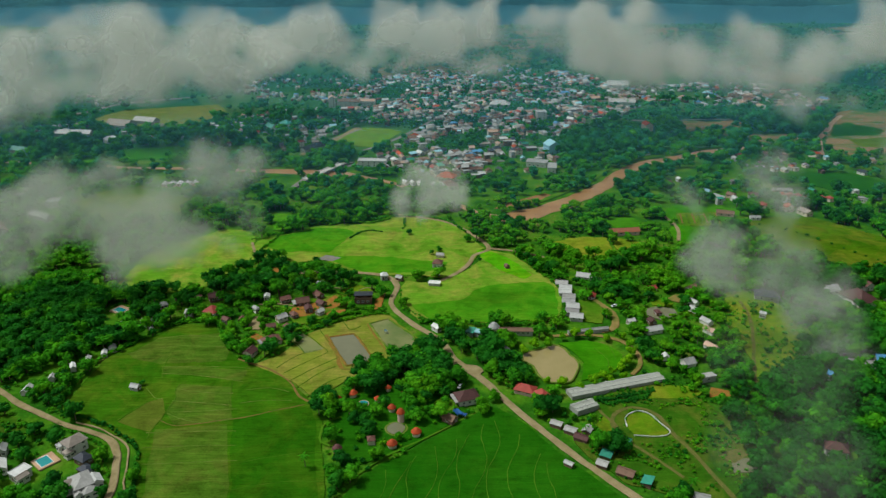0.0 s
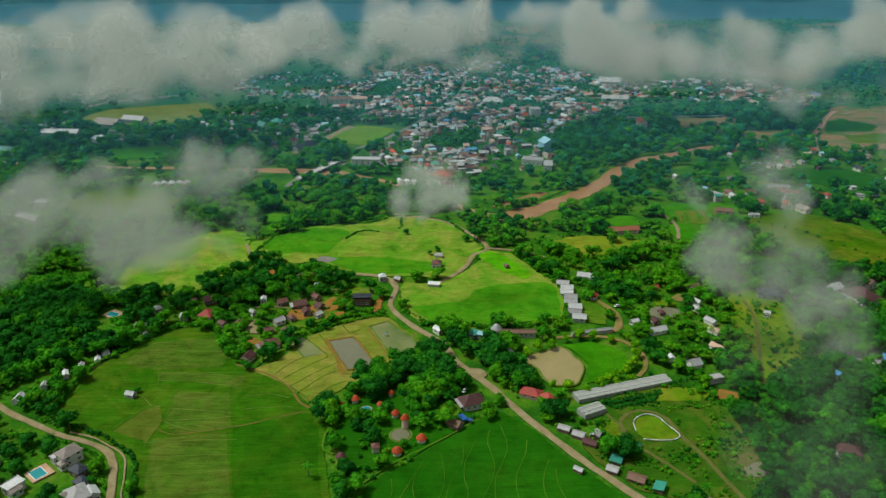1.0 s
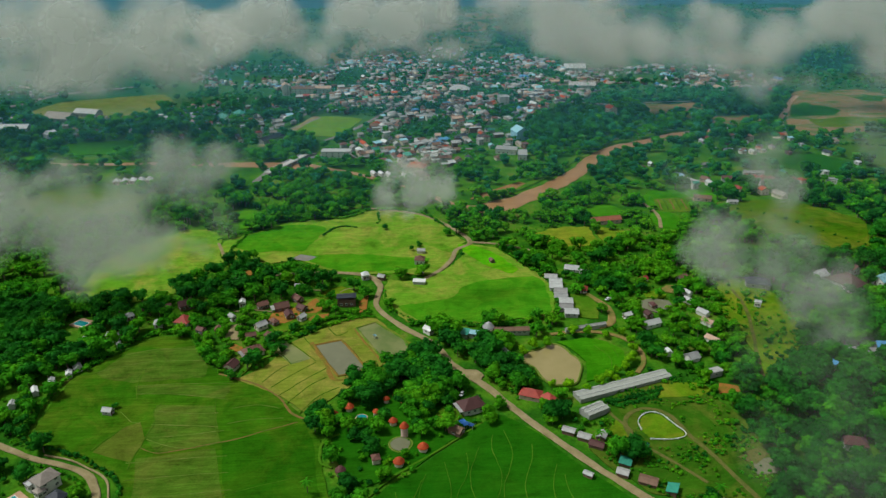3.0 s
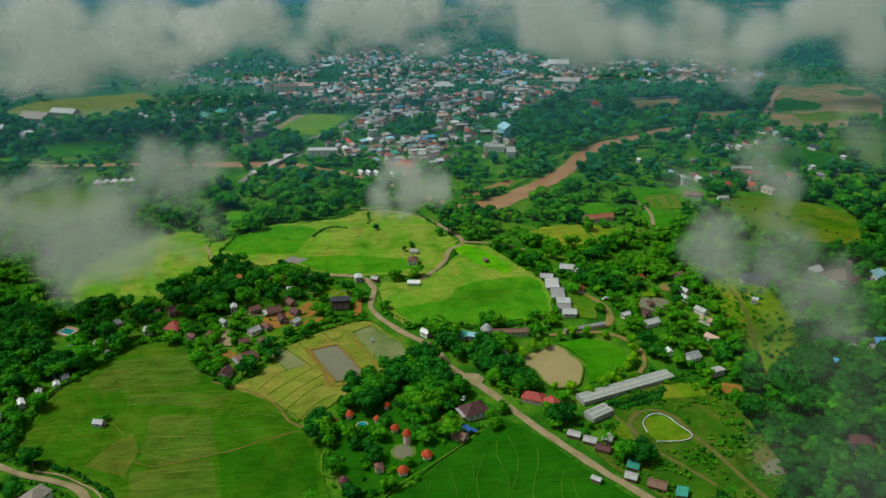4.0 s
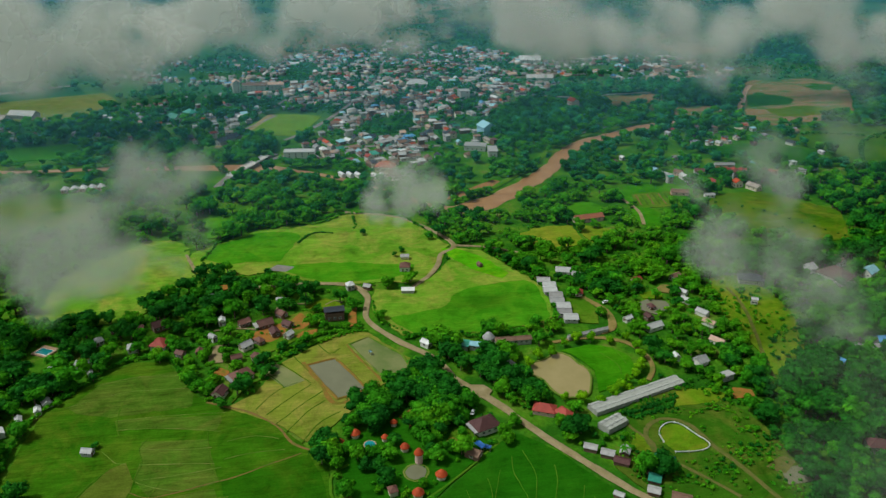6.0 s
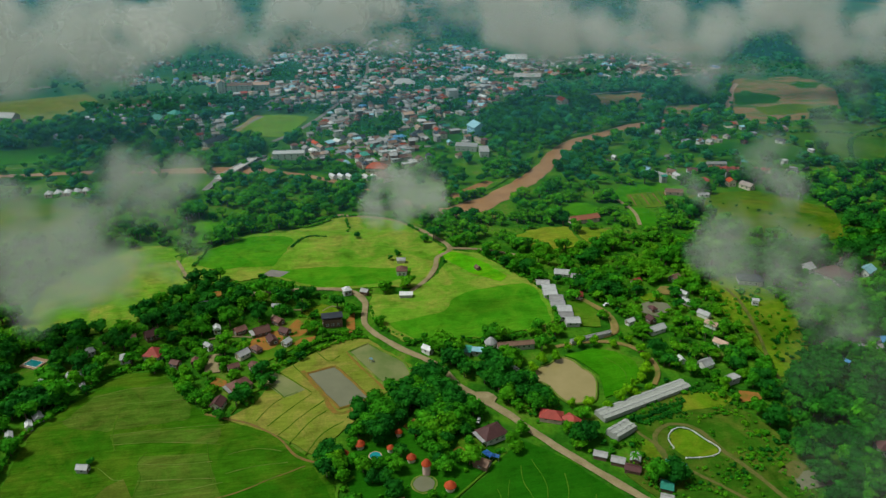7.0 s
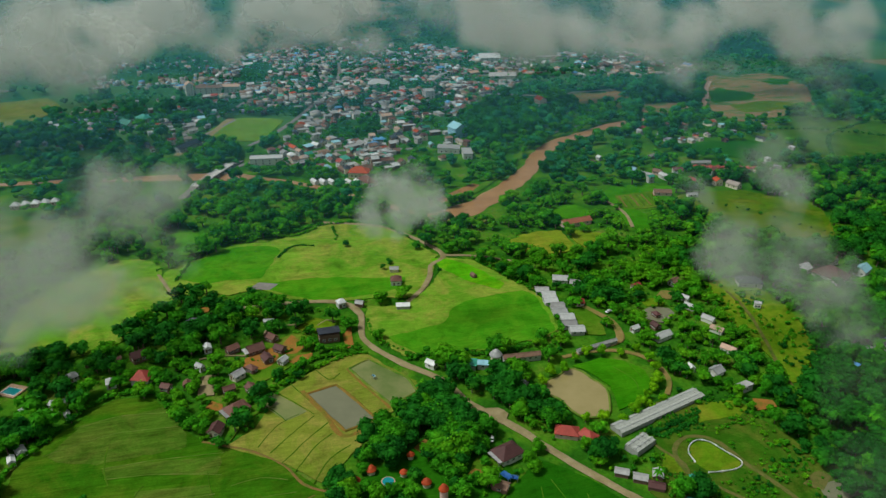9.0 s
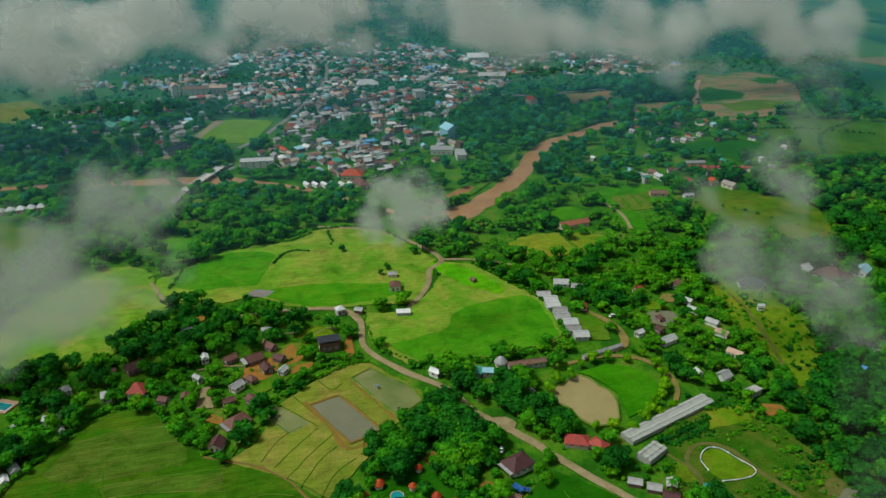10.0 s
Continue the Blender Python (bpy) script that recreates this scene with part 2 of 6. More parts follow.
def share(name, mesh, parent, m=None, label=""):
    """A part on a mesh that its like share."""
    ob = new(name, mesh)
    ob.parent = parent
    if m is not None:
        ob.matrix_basis = m
    return tagged(ob, label)


def smooth_line(points, step=4.0, closed=False, bend=1.0):
    """A line through plan points: flowing, or with bend 0 straight from corner to corner."""
    p = [np.array(q, float) for q in points]
    n = len(p)
    out = []
    for i in range(n if closed else n - 1):
        a, b, c, d = (p[(i + k) % n] if closed else p[min(max(i + k, 0), n - 1)] for k in (-1, 0, 1, 2))
        count = max(2, int(np.linalg.norm(c - b) / step))
        for j in range(count):
            t = j / count
            curved = (0.5 * (2 * b + (c - a) * t + (2 * a - 5 * b + 4 * c - d) * t * t + (3 * b - a - 3 * c + d) * t ** 3))
            out.append(curved * bend + (b + (c - b) * t) * (1 - bend))
    if not closed:
        out.append(p[-1])
    return np.array(out)


def ragged(line, amount, seed=0.0):
    """The outline, frayed sideways a little as grass and water edges are."""
    return np.array([q + amount * np.array(noise.noise_vector((q[0] * 0.16, q[1] * 0.16, seed)))[:2] + 1.6 * amount * np.array(noise.noise_vector((q[0] * 0.035, q[1] * 0.035, seed + 3)))[:2] for q in line])


def sheet(name, outline, z, material, soft=0.8, step=3.0, skirt=0.4, bend=0.3):
    """A level plot with a frayed outline and a low edge down to the ground."""
    line = ragged(smooth_line(outline, step, True, bend), soft, z * 7)
    bm = bmesh.new()
    top = [bm.verts.new((x, y, z)) for x, y in line]
    low = [bm.verts.new((x, y, z - skirt)) for x, y in line]
    face = bm.faces.new(top)
    for i in range(len(top)):
        j = (i + 1) % len(top)
        bm.faces.new((top[i], low[i], low[j], top[j]))
    bmesh.ops.triangulate(bm, faces=[face])
    return link_bm(name, bm, material)


def band(line, width, z, crown=0.0, wobble=0.0, seed=0.0):
    """Cross-sections of a strip along a line, as a bmesh: a road or a bank with sloping sides."""
    bm = bmesh.new()
    rows = []
    for i, q in enumerate(line):
        d = line[min(i + 1, len(line) - 1)] - line[max(i - 1, 0)]
        d = d / (np.linalg.norm(d) + 1e-9)
        side = np.array((-d[1], d[0]))
        w = (width(q) if callable(width) else width) * (1 + wobble * noise.noise((q[0] * 0.07, q[1] * 0.07, seed)))
        rows.append([bm.verts.new((*(q + side * w * k), z + h)) for k, h in ((-0.62, -0.3), (-0.5, 0), (0, crown), (0.5, 0), (0.62, -0.3))])
    for a, b in zip(rows, rows[1:]):
        for i in range(4):
            bm.faces.new((a[i], a[i + 1], b[i + 1], b[i]))
    return bm


def strip(name, points, width, z, material, crown=0.05, wobble=0.25, closed=False, step=3.0, bend=1.0):
    line = smooth_line(points, step, closed, bend)
    if closed:
        line = np.vstack([line, line[:1]])
    seed = 19.0 if callable(width) else width
    return link_bm(name, band(ragged(line, 0.35, seed), width, z, crown, wobble, seed), material)


# ---- plan of the valley floor ----
RICE_WEST = [(-193, 307), (-193, 353), (-178, 379), (-161, 399), (-141, 395), (-122, 362), (-108, 350), (-88, 338), (-70, 316), (-60, 296), (-57, 276), (-48, 225), (-60, 190), (-128, 190), (-130, 242), (-143, 277), (-162, 288)]
RICE_SOUTH = [(26, 308), (42, 290), (56, 270), (74, 242), (92, 205), (40, 190), (-52, 200), (-44, 241), (-36, 256), (-17, 272), (1, 289), (13, 301)]
PADDY = [(-107, 350), (-95, 359), (-81, 386), (-52, 412), (-36, 410), (-15, 379), (-16, 366), (-31, 357), (-45, 342), (-56, 329), (-67, 316), (-81, 332)]
POND_WEST = [(-69, 381), (-54, 385), (-39, 354), (-54, 348)]
POND_NORTH = [(-46, 398), (-35, 404), (-18, 382), (-16, 370), (-30, 362), (-38, 380)]
MEADOW_NORTH = [(-148, 511), (-150, 543), (-135, 555), (-108, 577), (-82, 575), (-51, 596), (-28, 600), (-4, 591), (15, 568), (30, 531), (34, 524), (18, 489), (2, 470), (-18, 473), (-56, 476), (-73, 487), (-90, 500), (-112, 498), (-121, 507), (-134, 502)]
MEADOW_SOUTH = [(38, 521), (53, 512), (71, 469), (80, 456), (76, 411), (63, 404), (34, 397), (2, 404), (-14, 402), (-28, 430), (-27, 464), (-6, 460), (19, 485)]
MOWN = [(-22, 425), (-3, 428), (14, 434), (20, 446), (32, 455), (55, 459), (71, 460), (77, 452), (75, 421), (73, 409), (62, 403), (32, 399), (-1, 403), (-9, 405)]
MEADOW_WEST = [(-229, 461), (-229, 514), (-187, 568), (-168, 569), (-152, 550), (-149, 515), (-138, 504), (-150, 484), (-172, 446), (-222, 444)]
MEADOW_SMALL = [(-156, 606), (-129, 612), (-126, 573), (-144, 566)]
CROP_EAST = [(85, 528), (101, 545), (118, 549), (133, 546), (133, 512), (120, 506), (101, 511)]
CROP_SMALL = [(138, 545), (163, 535), (150, 512), (138, 513)]
POND_EAST = [(43, 356), (49, 363), (57, 366), (64, 371), (70, 367), (73, 359), (76, 350), (73, 340), (68, 331), (60, 330), (55, 332), (51, 340), (50, 347)]
LAWN_EAST = [(67, 374), (85, 376), (96, 371), (102, 359), (101, 349), (93, 341), (83, 335), (74, 333), (76, 342), (79, 351), (76, 361), (72, 368)]
GARDEN = [(92, 333), (113, 335), (131, 321), (140, 297), (140, 262), (116, 235), (80, 250), (62, 280), (79, 306)]
ORCHARD = [(183, 420), (188, 441), (211, 445), (221, 417), (217, 387), (202, 356), (184, 335), (168, 332), (174, 350), (178, 397)]
SPORTS = [(-115, 968), (-55, 948), (-84, 856), (-145, 886)]
AIRFIELD = [(-507, 1012), (-485, 1095), (-356, 1139), (-323, 1071), (-354, 984), (-471, 985)]
FIELD_FAR_A = [(338, 743), (435, 734), (450, 681), (397, 665), (338, 711)]
FIELD_FAR_B = [(250, 590), (323, 598), (360, 542), (330, 490), (290, 485), (262, 531)]
FIELD_FAR_C = [(208, 629), (270, 622), (258, 584), (196, 589)]
FLATS = [(472, 813), (470, 864), (510, 941), (584, 1060), (610, 1079), (637, 1063), (694, 1078), (714, 1051), (695, 968), (623, 871), (568, 834), (527, 818)]
FIELD_FAR_D = [(455, 760), (560, 800), (640, 760), (560, 640), (470, 640)]
FIELD_FAR_E = [(-330, 690), (-285, 690), (-240, 650), (-235, 600), (-300, 590), (-350, 640)]
EARTH_YARD = [(-99, 416), (-86, 434), (-72, 442), (-58, 440), (-60, 426), (-66, 414), (-80, 404), (-92, 396)]
RESORT_LAWN = [(-57, 310), (-52, 282), (-44, 262), (-16, 275), (2, 293), (12, 303), (2, 325), (-30, 330)]
TOWN = [(-225, 1214), (-193, 1321), (-60, 1470), (121, 1600), (300, 1420), (345, 1330), (345, 1150), (240, 1010), (165, 940), (122, 752), (10, 712), (-97, 768), (-50, 880), (-30, 940), (-107, 1004)]

RIVER_WEST = [(-520, 800), (-362, 768), (-269, 763), (-194, 753), (-141, 746), (-95, 733), (-45, 700), (5, 645), (40, 603), (65, 601), (96, 622), (127, 652), (160, 691), (188, 735), (218, 771), (251, 793), (291, 816), (320, 832), (392, 858)]
ROAD_MAIN = [(-110, 478), (-68, 478), (-42, 472), (-32, 455), (-34, 425), (-19, 398), (-2, 378), (6, 357), (20, 335), (31, 315), (45, 292), (59, 271), (73, 252), (95, 222), (112, 195)]
LANE = [(-2, 463), (11, 478), (20, 496), (24, 510), (36, 525), (26, 553), (9, 580), (-10, 594), (-40, 606)]
LANE_EAST = [(36, 525), (60, 517), (85, 500)]
ROAD_WEST = [(-265, 345), (-233, 323), (-217, 312), (-201, 303), (-185, 294), (-172, 289), (-158, 282), (-150, 271), (-145, 257), (-142, 242), (-144, 210)]
TRACK = [(82, 286), (83, 297), (88, 304), (95, 307), (102, 305), (107, 299), (110, 285), (115, 269), (119, 254), (124, 236)]
TRACK_ORCHARD = [(197, 429), (194, 406), (184, 374), (175, 351), (167, 329)]
PATH_POND = [(66, 382), (82, 384), (98, 381), (108, 373), (112, 360), (110, 348), (103, 338)]
FIELD_PATH = [(-154, 539), (-149, 525), (-144, 511)]
PATH_FARM = [(101, 432), (104, 424), (109, 412), (108, 400), (104, 391), (96, 388)]
STREETS = [[(-113, 764), (-60, 800), (10, 800), (70, 790)], [(-95, 840), (-60, 900), (-20, 1000), (40, 1200), (60, 1400)], [(-170, 900), (-120, 1000), (-60, 1090), (140, 1060), (300, 1000)], [(-150, 880), (-110, 960)], [(-200, 1200), (0, 1180), (300, 1160)]]


def inside(px, py, outline):
    hit = np.zeros(px.shape, bool)
    n = len(outline)
    for i in range(n):
        (x0, y0), (x1, y1) = outline[i], outline[(i + 1) % n]
        if y0 == y1:
            continue
        hit ^= ((y0 > py) != (y1 > py)) & (px < (x1 - x0) * (py - y0) / (y1 - y0) + x0)
    return hit


CELL, GX0, GY0, GW, GH = 2.0, -1300.0, 180.0, 1400, 1200
gx, gy = np.meshgrid(GX0 + CELL * (np.arange(GW) + 0.5), GY0 + CELL * (np.arange(GH) + 0.5))
free = np.where(gy > 470, 0.0155, 0.020)                 # trees on a square metre
far_part = gy > 760


def value_noise(scale, seed):
    r = np.random.RandomState(seed)
    nx, ny = int(GW * CELL / scale) + 3, int(GH * CELL / scale) + 3
    g = r.rand(ny, nx)
    fx, fy = (gx - GX0) / scale, (gy - GY0) / scale
    ix, iy = fx.astype(int), fy.astype(int)
    u, v = fx - ix, fy - iy
    u, v = u * u * (3 - 2 * u), v * v * (3 - 2 * v)
    return (g[iy, ix] * (1 - u) + g[iy, ix + 1] * u) * (1 - v) + (g[iy + 1, ix] * (1 - u) + g[iy + 1, ix + 1] * u) * v


patches = 0.6 * value_noise(130, 3) + 0.4 * value_noise(45, 4)
free[far_part] = np.where(patches[far_part] > 0.27, 0.0125, 0.003)
free[gy > 1050] = np.where(patches[gy > 1050] > 0.46, 0.0048, 0.0006)
free[gy > 1700] *= 0.7
thin = value_noise(28, 9)
free *= np.where((thin < 0.3) & ~far_part, 0.35, 1.0)


def density(outline, value):
    x0, x1 = min(p[0] for p in outline), max(p[0] for p in outline)
    y0, y1 = min(p[1] for p in outline), max(p[1] for p in outline)
    j0, j1 = max(0, int((x0 - GX0) / CELL) - 1), int((x1 - GX0) / CELL) + 2
    i0, i1 = max(0, int((y0 - GY0) / CELL) - 1), int((y1 - GY0) / CELL) + 2
    block = free[i0:i1, j0:j1]
    block[inside(gx[i0:i1, j0:j1], gy[i0:i1, j0:j1], outline)] = value


def clear_line(line, reach):
    for q in line:
        clear_spot(q[0], q[1], reach)


def clear_spot(x, y, reach, value=0.0):
    j0, j1 = max(0, int((x - reach - GX0) / CELL)), int((x + reach - GX0) / CELL) + 2
    i0, i1 = max(0, int((y - reach - GY0) / CELL)), int((y + reach - GY0) / CELL) + 2
    block = free[i0:i1, j0:j1]
    block[np.hypot(gx[i0:i1, j0:j1] - x, gy[i0:i1, j0:j1] - y) < reach] = value


VILLAGE_WEST = [(-135, 395), (-108, 352), (-95, 360), (-80, 388), (-52, 414), (-36, 412), (-36, 440), (-60, 470), (-130, 470), (-150, 440)]
VILLAGE_EAST = [(0, 404), (60, 402), (110, 470), (190, 440), (180, 340), (110, 335), (100, 385), (40, 330), (20, 350)]
VILLAS = [(-240, 320), (-165, 285), (-150, 265), (-150, 190), (-320, 190), (-320, 320)]
HAMLET_NORTH = [(215, 690), (250, 745), (330, 800), (440, 830), (560, 800), (470, 690), (420, 655), (330, 690)]
WOODS_WEST = [(-320, 330), (-240, 338), (-200, 352), (-184, 382), (-166, 404), (-190, 440), (-232, 440), (-330, 470), (-400, 420)]
WOODS_EAST = [(172, 345), (184, 350), (204, 356), (222, 376), (262, 398), (320, 370), (320, 260), (190, 215), (146, 255), (160, 300)]
HAMLET_EAST = [(200, 640), (290, 690), (420, 650), (360, 600), (260, 585)]
for outline, value in ((VILLAGE_WEST, 0.016), (VILLAGE_EAST, 0.023), (VILLAS, 0.023), (HAMLET_EAST, 0.009), (HAMLET_NORTH, 0.0075), (WOODS_WEST, 0.032), (WOODS_EAST, 0.034), (TOWN, 0.012), (RESORT_LAWN, 0.009), (EARTH_YARD, 0.009), (GARDEN, 0.0048), (ORCHARD, 0.004),
                       ([(-38, 372), (-8, 372), (8, 340), (10, 312), (-10, 318), (-40, 320), (-48, 335)], 0.034), ([(-10, 398), (40, 395), (55, 372), (46, 366), (42, 345), (30, 335), (10, 360)], 0.03)):
    density(outline, value)
for grove in ([(62, 272), (72, 278), (79, 273), (80, 263), (72, 254), (62, 260)], [(30, 346), (41, 349), (41, 333), (36, 326), (31, 328)]):
    density(grove, 0.030)

# ---- ground, fields, water, roads ----
def build_ground():
    """One sheet to the horizon, finer near the villages."""
    xs = np.concatenate([np.linspace(-4800, -900, 14), np.linspace(-800, 800, 41), np.linspace(900, 4800, 14)])
    ys = np.concatenate([np.linspace(-2600, 100, 10), np.linspace(140, 1700, 40), np.linspace(1800, 4900, 18)])
    X, Y = np.meshgrid(xs, ys)
    Z = np.array([[0.25 * noise.noise((x * 0.01, y * 0.01, 2.0)) - 0.45 for x in xs] for y in ys])
    V = np.stack([X, Y, Z], -1).reshape(-1, 3)
    w = len(xs)
    F = [(i * w + j, i * w + j + 1, (i + 1) * w + j + 1, (i + 1) * w + j) for i in range(len(ys) - 1) for j in range(w - 1)]
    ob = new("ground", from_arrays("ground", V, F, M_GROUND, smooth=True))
    return tagged(ob, "green valley floor of undergrowth, plots and rough grass", "ground", kind="structure")


build_ground()
FIELDS = [
    ("rice_field", RICE_WEST, 0.10, M_RICE, "deep green flooded rice field with faint drill lines"),
    ("rice_field", RICE_SOUTH, 0.10, M_RICE_LUSH, "lush dark green rice field beside the dirt road"),
    ("paddy_field", PADDY, 0.14, M_STUBBLE, "pale olive paddy plots divided by low banks"),
    ("meadow", MEADOW_NORTH, 0.10, M_MEADOW, "bright yellow-green open meadow below the woods"),
    ("meadow", MEADOW_SOUTH, 0.10, M_MEADOW, "bright yellow-green meadow beside the dirt lane"),
    ("mown_field", MOWN, 0.16, M_MEADOW_DEEP, "even fresh green young crop in the meadow"),
    ("meadow", MEADOW_WEST, 0.10, M_MEADOW, "sunlit yellow-green meadow west of the village"),
    ("meadow", MEADOW_SMALL, 0.10, M_MEADOW_DEEP, "small green meadow at the edge of the woods"),
    ("crop_field", CROP_EAST, 0.10, M_YELLOW, "ripening yellow crop field between trees"),
    ("crop_field", CROP_SMALL, 0.10, M_YELLOW, "small ripening crop field beside the woods"),
    ("lawn", LAWN_EAST, 0.12, M_PLOT, "curved bright green rice plot beside the tan pond"),
    ("garden_plot", GARDEN, 0.10, M_GARDEN, "rough garden land with shrubs and tracks"),
    ("orchard_ground", ORCHARD, 0.10, M_ORCHARD, "grassy orchard ground with scattered small trees"),
    ("sports_field", SPORTS, 0.10, M_TURF, "worn green sports field at the town's edge"),
    ("airfield", AIRFIELD, 0.10, M_DRY, "pale open grassland of the airfield"),
    ("field", FIELD_FAR_A, 0.10, M_RICE_LUSH, "flat green field beyond the river"),
    ("field", FIELD_FAR_B, 0.10, M_PASTURE, "olive pasture beside the hamlet"),
    ("field", FIELD_FAR_C, 0.10, M_PLOT, "green vegetable plot beside the hamlet"),
    ("field", FIELD_FAR_D, 0.10, M_RICE, "wide dark green field up the valley"),
    ("field", FIELD_FAR_E, 0.10, M_PASTURE, "green field beside a row of pavilions"),
    ("river_flats", FLATS, 0.10, M_FLATS, "bare brown earth flats beside the river"),
    ("field", [(538, 974), (564, 989), (585, 947), (560, 915), (499, 908)], 0.16, M_RICE_LUSH, "green plot on the river flats"),
    ("field", [(681, 1040), (703, 1017), (675, 988), (654, 1010)], 0.16, M_RICE_LUSH, "dark green plot on the river flats"),
    ("field", [(318, 985), (340, 1003), (411, 1006), (412, 965), (318, 942)], 0.10, M_FLATS, "bare brown plot behind the temple"),
    ("field", [(395, 919), (466, 916), (466, 882), (385, 866)], 0.10, M_FLATS, "mottled brown and green plot by the river"),
    ("field", [(520, 890), (575, 900), (605, 880), (560, 850), (505, 850)], 0.17, M_PASTURE, "olive plot at the river flats"),
    ("field", [(-390, 845), (-315, 864), (-303, 810), (-372, 798)], 0.10, M_PLOT, "green plots beyond the river"),
    ("field", [(-440, 790), (-400, 800), (-395, 775), (-440, 772)], 0.10, M_PLOT, "narrow green plot beside the river"),
    ("field", [(140, 590), (165, 600), (175, 570), (150, 566)], 0.10, M_PLOT, "small green clearing near the river"),
    ("field", [(186, 560), (206, 586), (214, 560), (196, 520)], 0.10, M_PLOT, "narrow green clearing between woods"),
    ("garden_plot", EARTH_YARD, 0.10, M_GARDEN_LIGHT, "rough gardens between the bungalows"),
    ("resort_lawn", RESORT_LAWN, 0.08, M_RICE_LUSH, "shaded lawn of the bungalow resort"),
]
for name, outline, z, material, label in FIELDS:
    far_off = min(q[1] for q in outline) > 580
    ob = sheet(name, outline, z, material, 3.0 if name == "river_flats" else 5.0 if far_off and name == "field" else 2.2 if name in ("meadow", "crop_field", "earth_yard") else 1.1)
    tagged(ob, label, "field", kind="structure")
    if name not in ("garden_plot", "orchard_ground", "resort_lawn", "earth_yard"):
        density(outline, 0.0)
        clear_line(smooth_line(outline, 3, True, 0.3), 8.0 if name == "sports_field" else 0.9)

for name, outline, z, material, label in (
        ("pond", POND_WEST, 0.30, M_POND, "rectangular grey-green pond with orange earth banks"),
        ("pond", POND_NORTH, 0.28, M_FLOODED, "shallow flooded plot of murky green water"),
        ("pond", POND_EAST, 0.22, M_POND_BROWN, "tan muddy pond ringed by small trees")):
    density(outline, 0.0)
    clear_line(smooth_line(outline, 2, True), 3.5)
    bend = 1.0 if outline is POND_EAST else 0.1
    tagged(sheet(name, outline, z, material, 0.25, bend=bend), label, "pond", kind="structure")
    edge = strip("pond_bank", outline, 1.3 if outline is POND_WEST else 1.0, z + 0.25, M_BANK_TAN if outline is POND_WEST else M_BUND, 0.35, 0.5, True, 2.5, bend)
    tagged(edge, "low raised earth bank round the pond", "bank", kind="structure")

def river_width(q):
    """Broad at the bridge and below the town, narrow between wooded banks."""
    return float(np.interp(q[0], (-260, -200, -120, -80, 35, 60, 110, 160, 320, 400), (8, 10, 20, 6, 6, 19, 17, 14, 14, 5)))


for name, line, width, z, material, label in (
        ("river", RIVER_WEST, river_width, 0.05, M_RIVER, "wide muddy brown river winding past the town"),
        ("stream", [(439, 812), (459, 858), (478, 896), (510, 941), (543, 992), (579, 1039)], 6.0, 0.30, M_RIVER, "shallow brown stream through the river flats"),
        ("dirt_road", ROAD_MAIN, 3.3, 0.26, M_DIRT, "pale dirt road winding between the fields"),
        ("dirt_lane", LANE, 3.0, 0.22, M_DIRT, "pale dirt lane across the meadow"),
        ("dirt_lane", LANE_EAST, 2.4, 0.20, M_DIRT, "narrow dirt lane along the woods"),
        ("dirt_road", ROAD_WEST, 2.7, 0.26, M_DIRT, "pale dirt road curving round the rice field"),
        ("dirt_track", TRACK, 2.1, 0.24, M_TRACK, "dirt track through the garden land"),
        ("dirt_track", TRACK_ORCHARD, 1.9, 0.24, M_TRACK, "dirt track along the orchard"),
        ("dirt_track", [(82, 285), (84, 291), (79, 303), (76, 315)], 1.4, 0.22, M_TRACK, "narrow track beside the greenhouse"),
        ("dirt_track", [(86, 279), (90, 275), (96, 267), (105, 254)], 1.6, 0.22, M_TRACK, "narrow track among the huts"),
        ("resort_path", [(-51, 300), (-58, 295), (-59, 287), (-58, 280), (-53, 277)], 1.2, 0.24, M_BUND_PALE, "pale curved path on the resort lawn"),
        ("kerbed_path", [(-181, 296), (-167, 291), (-155, 283), (-148, 277), (-143, 266), (-139, 252), (-136, 242), (-138, 205)], 0.8, 0.24, M_DIRT, "narrow pale path beside the western road"),
        ("runway", [(-640, 990), (-590, 1033), (-535, 1084), (-527, 1120), (-500, 1160), (-418, 1206)], 9.0, 0.25, M_PAVE, "pale concrete strip of the airfield"),
        ("apron", [(-535, 1175), (-532, 1230), (-499, 1287)], 14.0, 0.25, M_PAVE, "pale concrete apron of the airfield"),
        ("gravel_strip", [(-166, 820), (-138, 892), (-115, 968)], 7.0, 0.22, M_DIRT, "tan gravel strip beside the sports field"),
        ("dirt_track", [(190, 540), (198, 570), (196, 600)], 2.6, 0.22, M_DIRT, "short tan track through the clearing"),
        ("field_path", FIELD_PATH, 2.2, 0.24, M_DIRT, "short bare earth path between the meadows"),
        ("garden_path", PATH_POND, 2.2, 0.24, M_YARD_TAN, "curved earth path round the rice plot"),
        ("farm_yard_path", PATH_FARM, 3.4, 0.24, M_YARD_TAN, "earth path through the farm yard")):
    for q in smooth_line(line, 2.0):
        w = width(q) if callable(width) else width
        clear_spot(q[0], q[1], w / 2 + (3.0 if w > 10 else 3.6 if 3 < w < 6 else 1.5))
        if "road" in name:
            clear_spot(q[0] - 0.02 * q[0] - 1.0, q[1] - 6.5, 3.6)
    tagged(strip(name, line, width, z, material, 0.05 if name != "river" else 0.0, 0.3), label, name.split("_")[-1], kind="structure")
tagged(strip("river_bank", [(52, 618), (84, 636), (115, 668), (147, 704), (174, 747), (205, 784), (243, 808), (285, 831), (335, 848)], 5.0, 0.5, M_BUND_PALE, 0.2, 0.5), "pale grassy bank along the muddy river", "bank", kind="structure")
